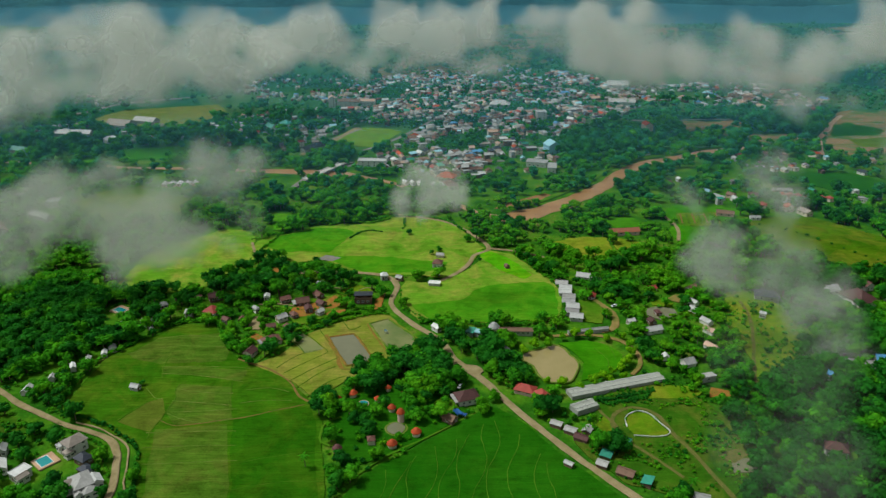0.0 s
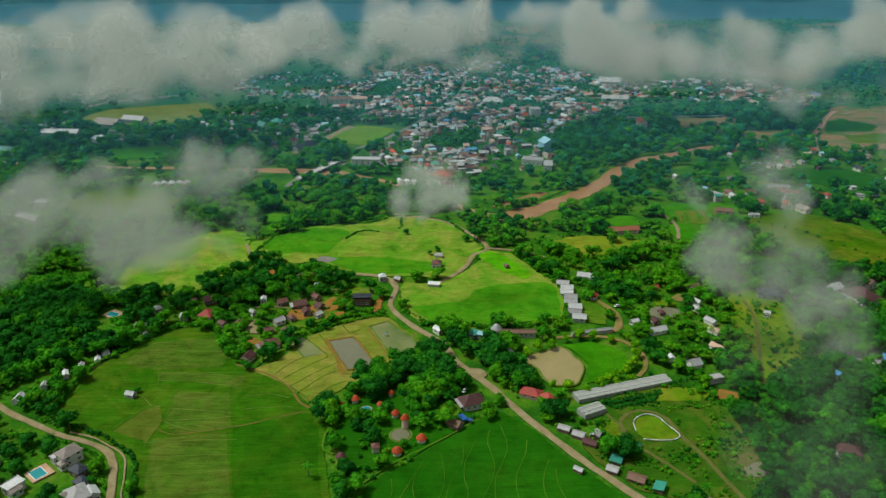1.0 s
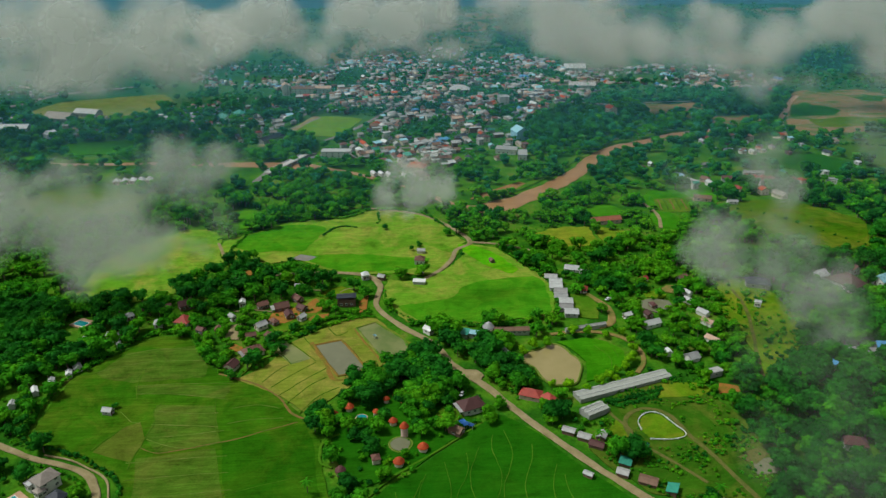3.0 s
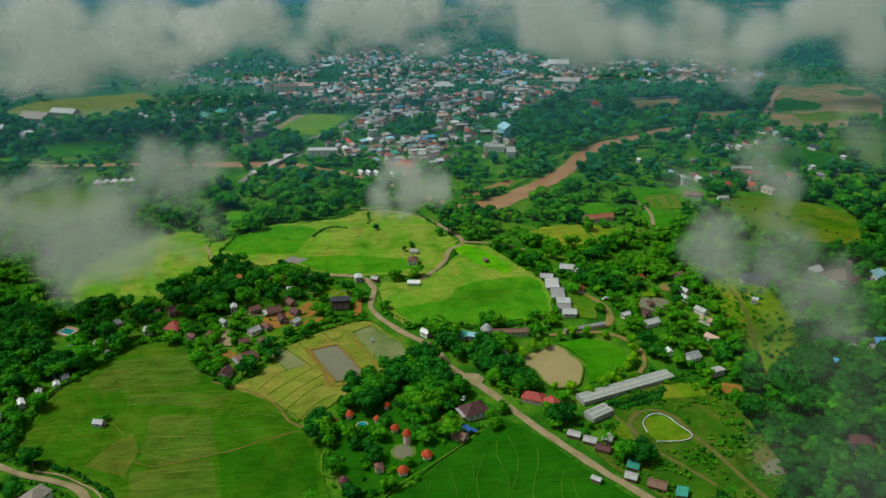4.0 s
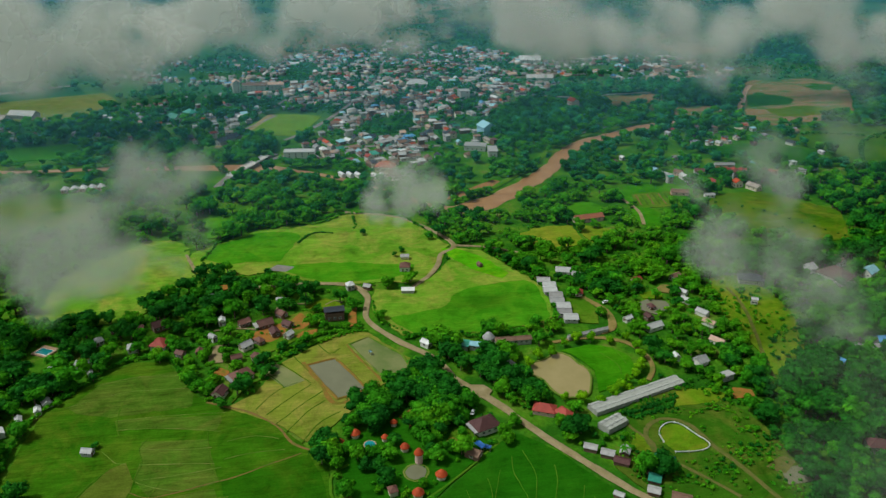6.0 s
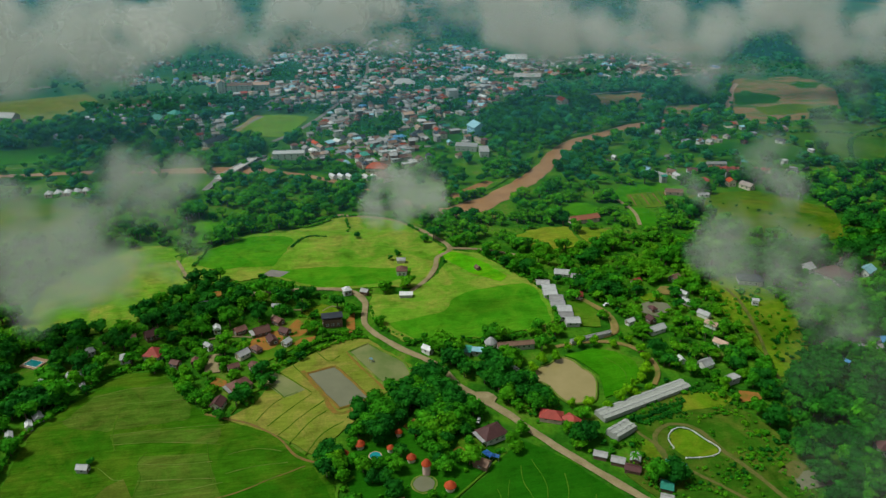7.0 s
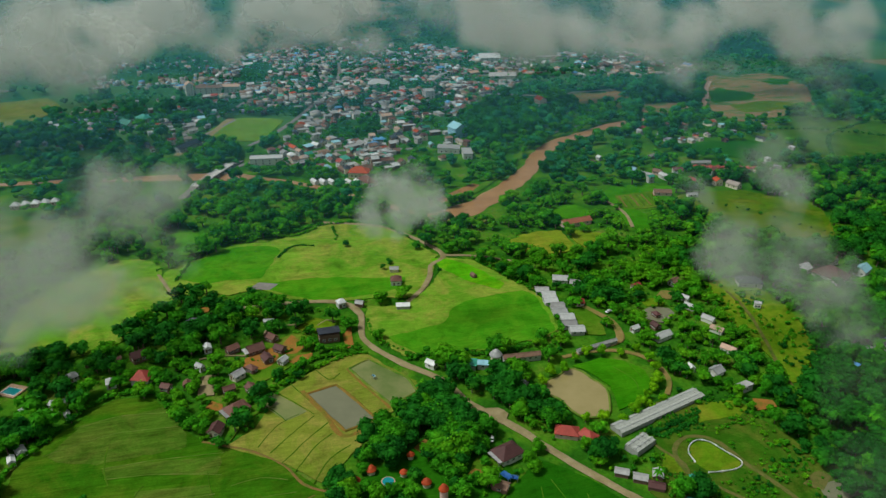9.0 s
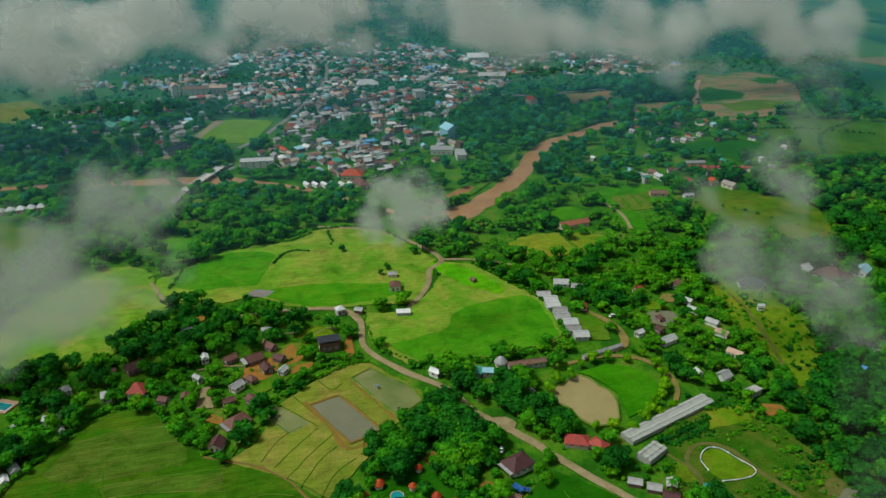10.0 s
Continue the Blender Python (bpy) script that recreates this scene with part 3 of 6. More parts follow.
tagged(strip("river_wall", [(201, 789), (238, 812), (280, 835), (325, 852)], 1.2, 1.4, M_PAVE, 0.05, 0.1), "low pale retaining wall above the river", "wall", kind="structure")
for x, y, reach in ((-150, 700, 14), (-158, 690, 12), (-168, 712, 14), (-185, 714, 13), (-150, 680, 8), (-145, 715, 10), (-130, 735, 14), (-165, 735, 12), (-180, 734, 9), (-120, 728, 10), (-195, 735, 7), (290, 802, 9), (310, 818, 9), (270, 790, 9), (240, 772, 8), (205, 742, 8), (180, 702, 8), (150, 665, 8), (118, 630, 7), (90, 604, 7), (70, 590, 8)):
    clear_spot(x, y, reach)
density([(308, 912), (318, 942), (412, 965), (418, 932)], 0.002)
clear_spot(271, 934, 15)
clear_spot(268, 920, 12)
tagged(strip("ground_wall", [(322, 988), (342, 1004), (408, 1007)], 2.4, 2.2, M_PAVE, 0.1, 0.1, bend=0.2), "long low grey stand behind the bare ground", "wall", kind="structure")
ring_line = smooth_line([(56, 328), (68, 329), (80, 333), (93, 340), (105, 350), (106, 364), (102, 375), (88, 380), (70, 377), (58, 374), (47, 366)], 0.5)
clear_line(ring_line, 6.5)
for line in STREETS:
    clear_line(smooth_line(line, 4.0), 5)
    tagged(strip("street", line, 4.6, 0.22, M_PAVE), "pale asphalt street through the town", "street", kind="structure")


# ---- banks between the paddies, and lines in the rice ----
BANKS = [  # line, width, material
    ([(-117, 356), (-106, 350), (-94, 343), (-82, 331), (-75, 318), (-66, 311)], 1.5, M_RED_BANK),
    ([(-105, 354), (-97, 368), (-89, 373), (-84, 374)], 0.8, M_BUND_DARK), ([(-93, 346), (-84, 360), (-74, 366)], 0.8, M_BUND_DARK), ([(-88, 341), (-76, 354), (-67, 363)], 0.8, M_BUND_DARK),
    ([(-83, 333), (-71, 347), (-61, 356)], 0.8, M_BUND_DARK), ([(-78, 326), (-69, 340), (-60, 348)], 0.8, M_BUND_DARK), ([(-71, 317), (-63, 331), (-53, 338)], 0.8, M_BUND_DARK),
    ([(-94, 381), (-86, 372), (-80, 362)], 0.7, M_BUND_DARK), ([(-85, 387), (-75, 375), (-67, 364)], 0.7, M_BUND_DARK), ([(-77, 393), (-71, 381), (-68, 375)], 0.7, M_BUND_DARK), ([(-63, 402), (-57, 391), (-51, 395)], 0.7, M_BUND_DARK),
    ([(-71, 310), (-85, 305), (-97, 300), (-110, 297), (-124, 294), (-132, 293), (-140, 297)], 0.8, M_RED_BANK), ([(-140, 297), (-140, 306), (-139, 315), (-142, 325), (-139, 333)], 0.5, M_BUND_DARK),
    ([(-140, 297), (-141, 291), (-141, 283)], 1.0, M_BUND_DARK), ([(-161, 297), (-157, 305), (-152, 313)], 1.0, M_BUND_DARK), ([(-139, 303), (-129, 298), (-117, 295), (-107, 297)], 0.5, M_BUND),
    ([(-114, 336), (-110, 313), (-104, 297)], 0.4, M_BUND_DARK), ([(-132, 293), (-129, 302)], 0.7, M_BUND_DARK), ([(-157, 362), (-156, 348), (-153, 336)], 0.7, M_BUND_DARK),
    ([(-158, 326), (-150, 317), (-146, 316)], 0.5, M_BUND), ([(-100, 262), (-75, 270), (-58, 272)], 0.4, M_BUND_PALE), ([(-97, 245), (-70, 252), (-52, 252)], 0.4, M_BUND_PALE),
]
SOUTH_LINES = [[(-44, 250), (-25, 270), (-9, 282), (16, 303)]]
for k in range(11):
    x0 = -26 + 7.6 * k + 1.6 * math.sin(2.3 * k)
    y0 = (252 + 0.72 * (x0 + 40) if x0 < 22 else 300 - 1.45 * (x0 - 26)) - 3
    SOUTH_LINES.append([(x0 - 0.14 * d + 2.2 * math.sin(0.13 * d + 1.7 * k), y0 - d) for d in (0, 9, 17, 26, 35, 47, 60) if y0 - d > 196])
BANKS += [([(-71, 384), (-63, 365), (-56, 346), (-46, 347), (-37, 352)], 3.0, M_BANK_TAN), ([(-47, 399), (-40, 380), (-31, 360)], 1.8, M_BANK_TAN)]
BANKS += [([(88, 367), (92, 358), (93, 351), (91, 345)], 0.5, M_BUND_PALE), ([(97, 369), (98, 361), (98, 354)], 0.5, M_BUND_PALE)]
WEST_LINES = [[(-157, 348), (-134, 348), (-107, 346)], [(-155, 341), (-132, 338), (-108, 332)], [(-183, 362), (-158, 371), (-128, 370)], [(-174, 379), (-156, 384), (-134, 382)], [(-142, 325), (-127, 322), (-110, 321)], [(-104, 324), (-92, 326), (-81, 322)], [(-104, 312), (-93, 314), (-78, 314)], [(-140, 314), (-122, 312), (-108, 310)], [(-137, 304), (-122, 305), (-105, 307)], [(-143, 287), (-122, 288), (-100, 288)], [(-140, 276), (-118, 277), (-97, 277)], [(-136, 264), (-115, 265), (-94, 266)]]
BANKS += [(line, 0.42, M_BUND) for line in WEST_LINES]
BANKS += [(line, 0.42 if k else 1.3, M_BUND_PALE) for k, line in enumerate(SOUTH_LINES)]
for line, width, material in BANKS:
    tagged(strip("field_bank", line, width * 0.75, 0.20, material, 0.12, 0.6, step=2.0), "low earth ridge between rice plots", "bank", kind="structure")
tagged(sheet("paddy_plot", [(-93, 381), (-85, 387), (-70, 367), (-80, 362)], 0.2, M_FLOODED, 0.3, bend=0.1), "pale grey-green flooded paddy plot", "field", kind="structure")
tagged(sheet("rice_plot", [(-104, 297), (-88, 303), (-68, 308), (-62, 290), (-58, 262), (-50, 225), (-62, 192), (-84, 192), (-92, 250)], 0.16, M_RICE_MID, 0.9, bend=0.1), "lush darker green rice plot", "field", kind="structure")
tagged(sheet("rice_plot", [(-152, 313), (-146, 317), (-140, 304), (-140, 297), (-142, 288), (-160, 296)], 0.16, M_RICE_BROWN, 0.5, bend=0.1), "thin brownish rice plot", "field", kind="structure")
tagged(sheet("rice_plot", [(-142, 330), (-113, 327), (-105, 298), (-124, 295), (-132, 294), (-140, 304), (-140, 317)], 0.15, M_RICE_OLIVE, 0.5, bend=0.1), "thin olive rice plot", "field", kind="structure")
tagged(sheet("rice_plot", [(-180, 362), (-169, 381), (-133, 386), (-123, 356), (-135, 353), (-157, 349)], 0.15, M_RICE_OLIVE, 2.5, bend=0.6), "pale thin rice plot below the houses", "field", kind="structure")
tagged(sheet("rice_plot", [(-156, 347), (-134, 347), (-109, 344), (-110, 333), (-132, 338), (-154, 341)], 0.15, M_RICE_OLIVE, 1.0, bend=0.3), "thin olive strip of rice", "field", kind="structure")
tagged(sheet("rice_plot", [(-140, 290), (-130, 291), (-106, 294), (-93, 250), (-86, 195), (-125, 195), (-128, 245)], 0.16, M_RICE_OLIVE, 0.5, bend=0.1), "thin olive rice plot", "field", kind="structure")
tagged(sheet("meadow_plot", [(-135, 551), (-108, 572), (-82, 569), (-73, 560), (-89, 517), (-125, 519), (-140, 531)], 0.16, M_MEADOW_DEEP, 1.8, bend=0.2), "deeper green corner of the open meadow", "field", kind="structure")
tagged(sheet("grass_patch", [(28, 519), (38, 517), (48, 502), (64, 474), (57, 466), (41, 484), (30, 505)], 0.18, M_VIVID, 2.6), "vivid green strip of grass along the lane", "grass", kind="structure")
tagged(sheet("earth_pad", [(-96, 503), (-90, 511), (-78, 506), (-84, 499)], 0.2, M_PAVE, 0.3, bend=0.1), "bare grey-tan pad in the meadow", "ground", kind="structure")
tagged(sheet("earth_pad", [(-121, 392), (-120, 409), (-113, 409), (-113, 391)], 0.2, M_DIRT, 0.3, bend=0.2), "bare tan yard between bungalows", "ground", kind="structure")
tagged(sheet("grass_patch", [(106, 320), (114, 327), (132, 326), (136, 321), (126, 315), (106, 314)], 0.2, M_ORCHARD, 1.2), "bright grass patch behind the greenhouse", "grass", kind="structure")
tagged(sheet("grass_patch", [(72, 289), (80, 300), (83, 293), (81, 286)], 0.2, M_ORCHARD, 0.5), "bright grass wedge between the tracks", "grass", kind="structure")
tagged(sheet("pond", [(131, 266), (143, 267), (146, 258), (128, 257)], 0.2, M_POND, 0.4), "small grey pond in the garden land", "pond", kind="structure")
tagged(sheet("lawn", [(89, 292), (90, 297), (93, 301), (98, 303), (102, 301), (105, 294), (108, 287), (106, 284), (100, 283), (91, 285)], 0.2, M_ORCHARD, 0.2), "bright lawn inside a white ring wall", "grass", kind="structure")
tagged(sheet("meadow_plot", [(-100, 506), (-68, 511), (-30, 504), (3, 496), (-2, 483), (-18, 477), (-56, 479), (-73, 490), (-90, 502)], 0.17, M_MEADOW_DEEP, 1.5), "deeper green plot in the open meadow", "field", kind="structure")
for name, outline, z, material, soft, label in (
        ("earth_yard", [(-101, 413), (-98, 422), (-89, 427), (-79, 430), (-74, 439), (-66, 426), (-71, 419), (-79, 421), (-83, 414), (-89, 409), (-96, 409)], 0.17, M_EARTH, 1.2, "bare orange earth between terraced beds"),
        ("earth_yard", [(-76, 412), (-71, 417), (-63, 418), (-64, 413), (-72, 409)], 0.17, M_EARTH, 0.8, "bare orange earth below the dark house"),
        ("earth_yard", [(-45, 433), (-39, 443), (-41, 421), (-45, 418)], 0.17, M_EARTH, 0.6, "bare orange strip beside the dark house"),
        ("lawn", [(-70, 447), (-58, 456), (-48, 447), (-49, 441), (-59, 441), (-64, 440)], 0.16, M_ORCHARD, 0.6, "terraced lawn behind the dark house"),
        ("earth_pad", [(-130, 455), (-128, 461), (-122, 459), (-122, 451)], 0.22, M_DIRT, 0.3, "tan terrace before the dark-roofed house"),
        ("earth_yard", [(-128, 476), (-126, 488), (-117, 487), (-120, 479)], 0.2, M_EARTH, 0.6, "bare orange earth at the end of the lane"),
        ("earth_yard", [(-117, 381), (-114, 386), (-109, 382), (-109, 376)], 0.2, M_EARTH, 0.4, "bare orange yard between two houses"),
        ("pond", [(132, 418), (140, 421), (150, 417), (149, 409), (137, 402), (130, 409)], 0.2, M_POND, 0.3, "shallow grey pond in the farm yard"),
        ("earth_yard", [(149, 431), (157, 439), (164, 436), (158, 427)], 0.2, M_YARD_TAN, 0.5, "bare tan yard behind the farm pond"),
        ("lawn", [(138, 428), (146, 432), (152, 426), (148, 421), (138, 423)], 0.18, M_ORCHARD, 0.4, "small lawn behind the farm pond"),
        ("lawn", [(90, 432), (101, 428), (104, 414), (99, 398), (90, 400), (88, 415)], 0.16, M_GARDEN_LIGHT, 1.0, "rough lawn behind the row houses"),
        ("earth_yard", [(142, 325), (150, 322), (149, 317), (138, 317)], 0.22, M_EARTH, 0.6, "bare reddish earth beside an open shed"),
        ("earth_yard", [(125, 269), (137, 274), (140, 270), (131, 264)], 0.22, M_TRACK, 0.8, "bare earth in the garden land"),
        ("garden_bed", [(-26, 329), (-20, 334), (-15, 326), (-22, 321)], 0.2, M_BANK_TAN, 0.4, "round brown garden bed among big trees"),
        ("dirt_yard", [(5, 362), (7, 353), (13, 349), (19, 348), (22, 342), (17, 336), (12, 342), (3, 346)], 0.3, M_DIRT, 0.6, "trodden pale dirt where lanes meet"),
        ("lawn", [(-6, 309), (-1, 317), (5, 315), (8, 307), (2, 304)], 0.2, M_GARDEN_LIGHT, 0.4, "small lawn below the maroon-roofed house"),
        ("earth_yard", [(-9, 306), (-4, 310), (1, 306), (-3, 303)], 0.26, M_YARD, 0.3, "reddish earth beside the small house"),
        ("mud_bank", [(47, 622), (78, 629), (106, 658), (99, 668), (74, 647), (56, 634)], 0.3, M_MUD, 1.0, "bare brown mud bank along the river"),
        ("field", [(202, 576), (210, 608), (247, 610), (234, 575)], 0.16, M_GARDEN_LIGHT, 0.8, "vegetable plots with furrows beside the hamlet")):
    tagged(sheet(name, outline, z, material, soft, bend=0.25), label, "ground" if "earth" in name or "dirt" in name or "mud" in name else "field", kind="structure")
    density(outline, 0.0)
for k in range(7):
    tagged(strip("crop_row", [(206 + 5.4 * k, 580), (212 + 5.2 * k, 606)], 1.3, 0.24, M_BUND_DARK if k % 2 else M_RED_BANK, 0.2, 0.4), "raised row of vegetables", "field", kind="structure")
for line, width in (([(-122, 426), (-110, 427), (-98, 424)], 1.0), ([(-70, 451), (-84, 452), (-88, 444)], 1.0), ([(-58, 447), (-52, 452), (-47, 449)], 0.7)):
    tagged(strip("garden_path", line, width, 0.3, M_DIRT), "narrow pale path between the gardens", "path", kind="structure")
tagged(sheet("lawn", [(-223, 304), (-208, 298), (-200, 289), (-211, 283), (-228, 290)], 0.16, M_GARDEN, 0.8), "open lawn below the western road", "grass", kind="structure")
density([(-223, 304), (-208, 298), (-200, 289), (-211, 283), (-228, 290)], 0.001)
density([(-121, 392), (-120, 409), (-113, 409), (-113, 391)], 0.0)
density([(88, 297), (98, 307), (110, 290), (107, 283), (88, 284)], 0.0)


# ---- hills beyond the valley ----
def build_hills():
    m = Nodes("hill_forest_hazed", 0.95, spec=0.05)
    # distance haze is painted in: forest greens pulled to dark blue-green
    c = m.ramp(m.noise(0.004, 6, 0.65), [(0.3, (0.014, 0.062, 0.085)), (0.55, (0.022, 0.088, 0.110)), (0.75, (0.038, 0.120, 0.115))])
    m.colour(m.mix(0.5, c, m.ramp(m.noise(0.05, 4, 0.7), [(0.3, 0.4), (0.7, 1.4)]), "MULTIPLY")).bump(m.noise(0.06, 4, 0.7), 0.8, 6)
    xs, ys = np.linspace(-4600, 4600, 120), np.linspace(2450, 4900, 44)
    V = []
    for y in ys:
        for x in xs:
            rise = max(0.0, (y - 2600) / 2300)
            h = 420 * rise ** 1.2 * (0.55 + 0.9 * abs(noise.fractal((x * 0.0011, y * 0.0011, 4.0), 1.0, 2.0, 5)))
            V.append((x, y, h - 6 + 8 * noise.noise((x * 0.02, y * 0.02, 0))))
    w = len(xs)
    F = [(i * w + j, i * w + j + 1, (i + 1) * w + j + 1, (i + 1) * w + j) for i in range(len(ys) - 1) for j in range(w - 1)]
    tagged(new("hills", from_arrays("hills", V, F, m.mat, smooth=True)), "forested hills closing the valley, painted dark blue-green with haze", "hills", kind="structure")


build_hills()


# ---- buildings ----
M_GLASS = Nodes("window_glass", 0.15, spec=0.5).colour((0.03, 0.04, 0.045)).mat
M_DOOR = wall_material("door_wood", (0.14, 0.08, 0.05))
WALLS = {"white": wall_material("white_render", (0.62, 0.62, 0.57)), "cream": wall_material("cream_render", (0.62, 0.55, 0.42)), "grey": wall_material("grey_block", (0.40, 0.40, 0.38)),
         "wood": wall_material("dark_timber", (0.16, 0.10, 0.07)), "pink": wall_material("pink_render", (0.60, 0.42, 0.36)), "blue": wall_material("pale_blue_render", (0.28, 0.52, 0.66))}
ROOFS = {"maroon": roof_material("maroon_tiles", (0.078, 0.030, 0.028)), "brown": roof_material("brown_tiles", (0.112, 0.050, 0.036)), "red": roof_material("red_tiles", (0.25, 0.04, 0.028)),
         "brown_grey": roof_material("weathered_tiles", (0.22, 0.19, 0.16)), "orange": roof_material("orange_tiles", (0.33, 0.045, 0.007)), "grey": roof_material("grey_sheet", (0.25, 0.25, 0.24), 0.55), "dark": roof_material("charcoal_sheet", (0.028, 0.034, 0.048), 0.5),
         "white": roof_material("white_sheet", (0.50, 0.51, 0.50), 0.5), "rust": roof_material("rusted_sheet", (0.155, 0.090, 0.058), 0.7), "blue": roof_material("blue_sheet", (0.07, 0.22, 0.40), 0.5),
         "teal": roof_material("teal_sheet", (0.03, 0.22, 0.15), 0.5), "pale": roof_material("pale_grey_sheet", (0.33, 0.34, 0.33), 0.5), "tan": roof_material("tan_tiles", (0.38, 0.26, 0.19)), "terracotta": roof_material("terracotta_tiles", (0.30, 0.105, 0.055)), "cyan": roof_material("pale_blue_sheet", (0.22, 0.42, 0.48), 0.5)}
WORDS = {"maroon": "dark maroon tiled", "brown": "brown tiled", "red": "red tiled", "brown_grey": "weathered grey-brown tiled", "orange": "bright orange tiled", "grey": "grey metal sheet", "dark": "charcoal metal", "white": "white metal sheet",
         "rust": "rusted metal", "blue": "blue metal sheet", "teal": "teal green metal", "pale": "pale grey sheet", "tan": "faded tan tiled", "terracotta": "terracotta tiled", "cyan": "pale blue metal"}


def box(bm, x0, y0, z0, x1, y1, z1):
    v = [bm.verts.new(p) for p in ((x0, y0, z0), (x1, y0, z0), (x1, y1, z0), (x0, y1, z0), (x0, y0, z1), (x1, y0, z1), (x1, y1, z1), (x0, y1, z1))]
    for f in ((0, 3, 2, 1), (4, 5, 6, 7), (0, 1, 5, 4), (1, 2, 6, 5), (2, 3, 7, 6), (3, 0, 4, 7)):
        bm.faces.new([v[i] for i in f])


def roof_bm(kind, w, l, h, rise, eave=None, thick=0.22):
    """A roof on walls w wide (x), l long (y) and h high: gable, hip, shed, flat or cone."""
    bm = bmesh.new()
    eave = min(0.8, 0.06 * w + 0.12) if eave is None else eave
    a, b = w / 2 + eave, l / 2 + eave
    drop = rise * eave / (w / 2 + 0.01) if kind in ("gable", "hip") else 0.0
    e = h - drop
    if kind == "gable":
        ring = [(-a, e), (0, h + rise), (a, e), (a, e + thick), (0, h + rise + thick), (-a, e + thick)]
        ends = [[bm.verts.new((x, y, z)) for x, z in ring] for y in (-b, b)]
        for i in range(6):
            j = (i + 1) % 6
            bm.faces.new((ends[0][i], ends[0][j], ends[1][j], ends[1][i]))
        for s in ends:
            bm.faces.new((s[0], s[1], s[4], s[5]))
            bm.faces.new((s[1], s[2], s[3], s[4]))
        box(bm, -0.2, -b - 0.02, h + rise + thick - 0.06, 0.2, b + 0.02, h + rise + thick + 0.1)
    elif kind == "hip":
        r = max(0.3, b - a)
        low = [bm.verts.new((x, y, e)) for x, y in ((-a, -b), (a, -b), (a, b), (-a, b))]
        mid = [bm.verts.new((x, y, e + thick)) for x, y in ((-a, -b), (a, -b), (a, b), (-a, b))]
        top = [bm.verts.new((0, -r, h + rise + thick)), bm.verts.new((0, r, h + rise + thick))]
        bm.faces.new(low)
        for i in range(4):
            bm.faces.new((low[i], low[(i + 1) % 4], mid[(i + 1) % 4], mid[i]))
        bm.faces.new((mid[0], mid[1], top[0]))
        bm.faces.new((mid[1], mid[2], top[1], top[0]))
        bm.faces.new((mid[2], mid[3], top[1]))
        bm.faces.new((mid[3], mid[0], top[0], top[1]))
    elif kind == "shed":
        box(bm, -a, -b, h, a, b, h + thick)
        for v in bm.verts:
            v.co.z += rise * (v.co.x + a) / (2 * a)
    elif kind == "flat":
        box(bm, -a + eave * 0.7, -b + eave * 0.7, h, a - eave * 0.7, b - eave * 0.7, h + thick)
        for x0, y0, x1, y1 in ((-a, -b, a, -b + 0.3), (-a, b - 0.3, a, b), (-a, -b + 0.3, -a + 0.3, b - 0.3), (a - 0.3, -b + 0.3, a, b - 0.3)):
            k = 0.7 * eave
            box(bm, x0 + (k if x0 < 0 else -k) * (abs(x0) > 0), y0, h - 0.05, x1, y1, h + 0.55)
    else:  # a round bell-shaped roof
        rings = ((1.12, 0.0), (1.08, 0.12), (0.8, 0.45), (0.5, 0.78), (0.2, 0.97), (0.04, 1.08))
        n, prev = 14, None
        for k, z in rings:
            cur = [bm.verts.new((a * k * math.cos(2 * math.pi * i / n), b * k * math.sin(2 * math.pi * i / n), h + rise * z)) for i in range(n)]
            if prev:
                for i in range(n):
                    bm.faces.new((prev[i], prev[(i + 1) % n], cur[(i + 1) % n], cur[i]))
            else:
                bm.faces.new(cur[::-1])
            prev = cur
        bm.faces.new(prev)
    return bm


def wall_bm(kind, w, l, h, rise):
    bm = bmesh.new()
    if kind == "cone":
        bmesh.ops.create_cone(bm, cap_ends=True, segments=14, radius1=w / 2, radius2=w / 2, depth=h, matrix=Matrix.Translation((0, 0, h / 2)))
        return bm
    box(bm, -w / 2, -l / 2, -0.5, w / 2, l / 2, h)
    if kind == "gable":
        for y0, y1 in ((-l / 2, -l / 2 + 0.2), (l / 2 - 0.2, l / 2)):
            v = [bm.verts.new(p) for p in ((-w / 2, y0, h), (w / 2, y0, h), (0, y0, h + rise), (-w / 2, y1, h), (w / 2, y1, h), (0, y1, h + rise))]
            for f in ((0, 1, 2), (5, 4, 3), (0, 2, 5, 3), (1, 4, 5, 2)):
                bm.faces.new([v[i] for i in f])
    return bm


def unit_window():
    bm = bmesh.new()
    box(bm, -0.65, -0.03, -0.55, 0.65, 0.05, 0.55)
    me = bpy.data.meshes.new("window")
    bm.to_mesh(me)
    bm.free()
    me.materials.append(M_GLASS)
    return me


def unit_frame():
    bm = bmesh.new()
    for x0, z0, x1, z1 in ((-0.8, -0.7, 0.8, -0.55), (-0.8, 0.55, 0.8, 0.7), (-0.8, -0.55, -0.65, 0.55), (0.65, -0.55, 0.8, 0.55), (-0.04, -0.55, 0.04, 0.55)):
        box(bm, x0, -0.08, z0, x1, 0.05, z1)
    me = bpy.data.meshes.new("window_frame")
    bm.to_mesh(me)
    bm.free()
    me.materials.append(WALLS["white"])
    return me


def unit_door():
    bm = bmesh.new()
    box(bm, -0.5, -0.05, 0.0, 0.5, 0.05, 2.05)
    box(bm, 0.3, -0.09, 0.95, 0.42, -0.05, 1.1)
    me = bpy.data.meshes.new("door")
    bm.to_mesh(me)
    bm.free()
    me.materials.append(M_DOOR)
    return me


WINDOW, FRAME, DOOR = unit_window(), unit_frame(), unit_door()


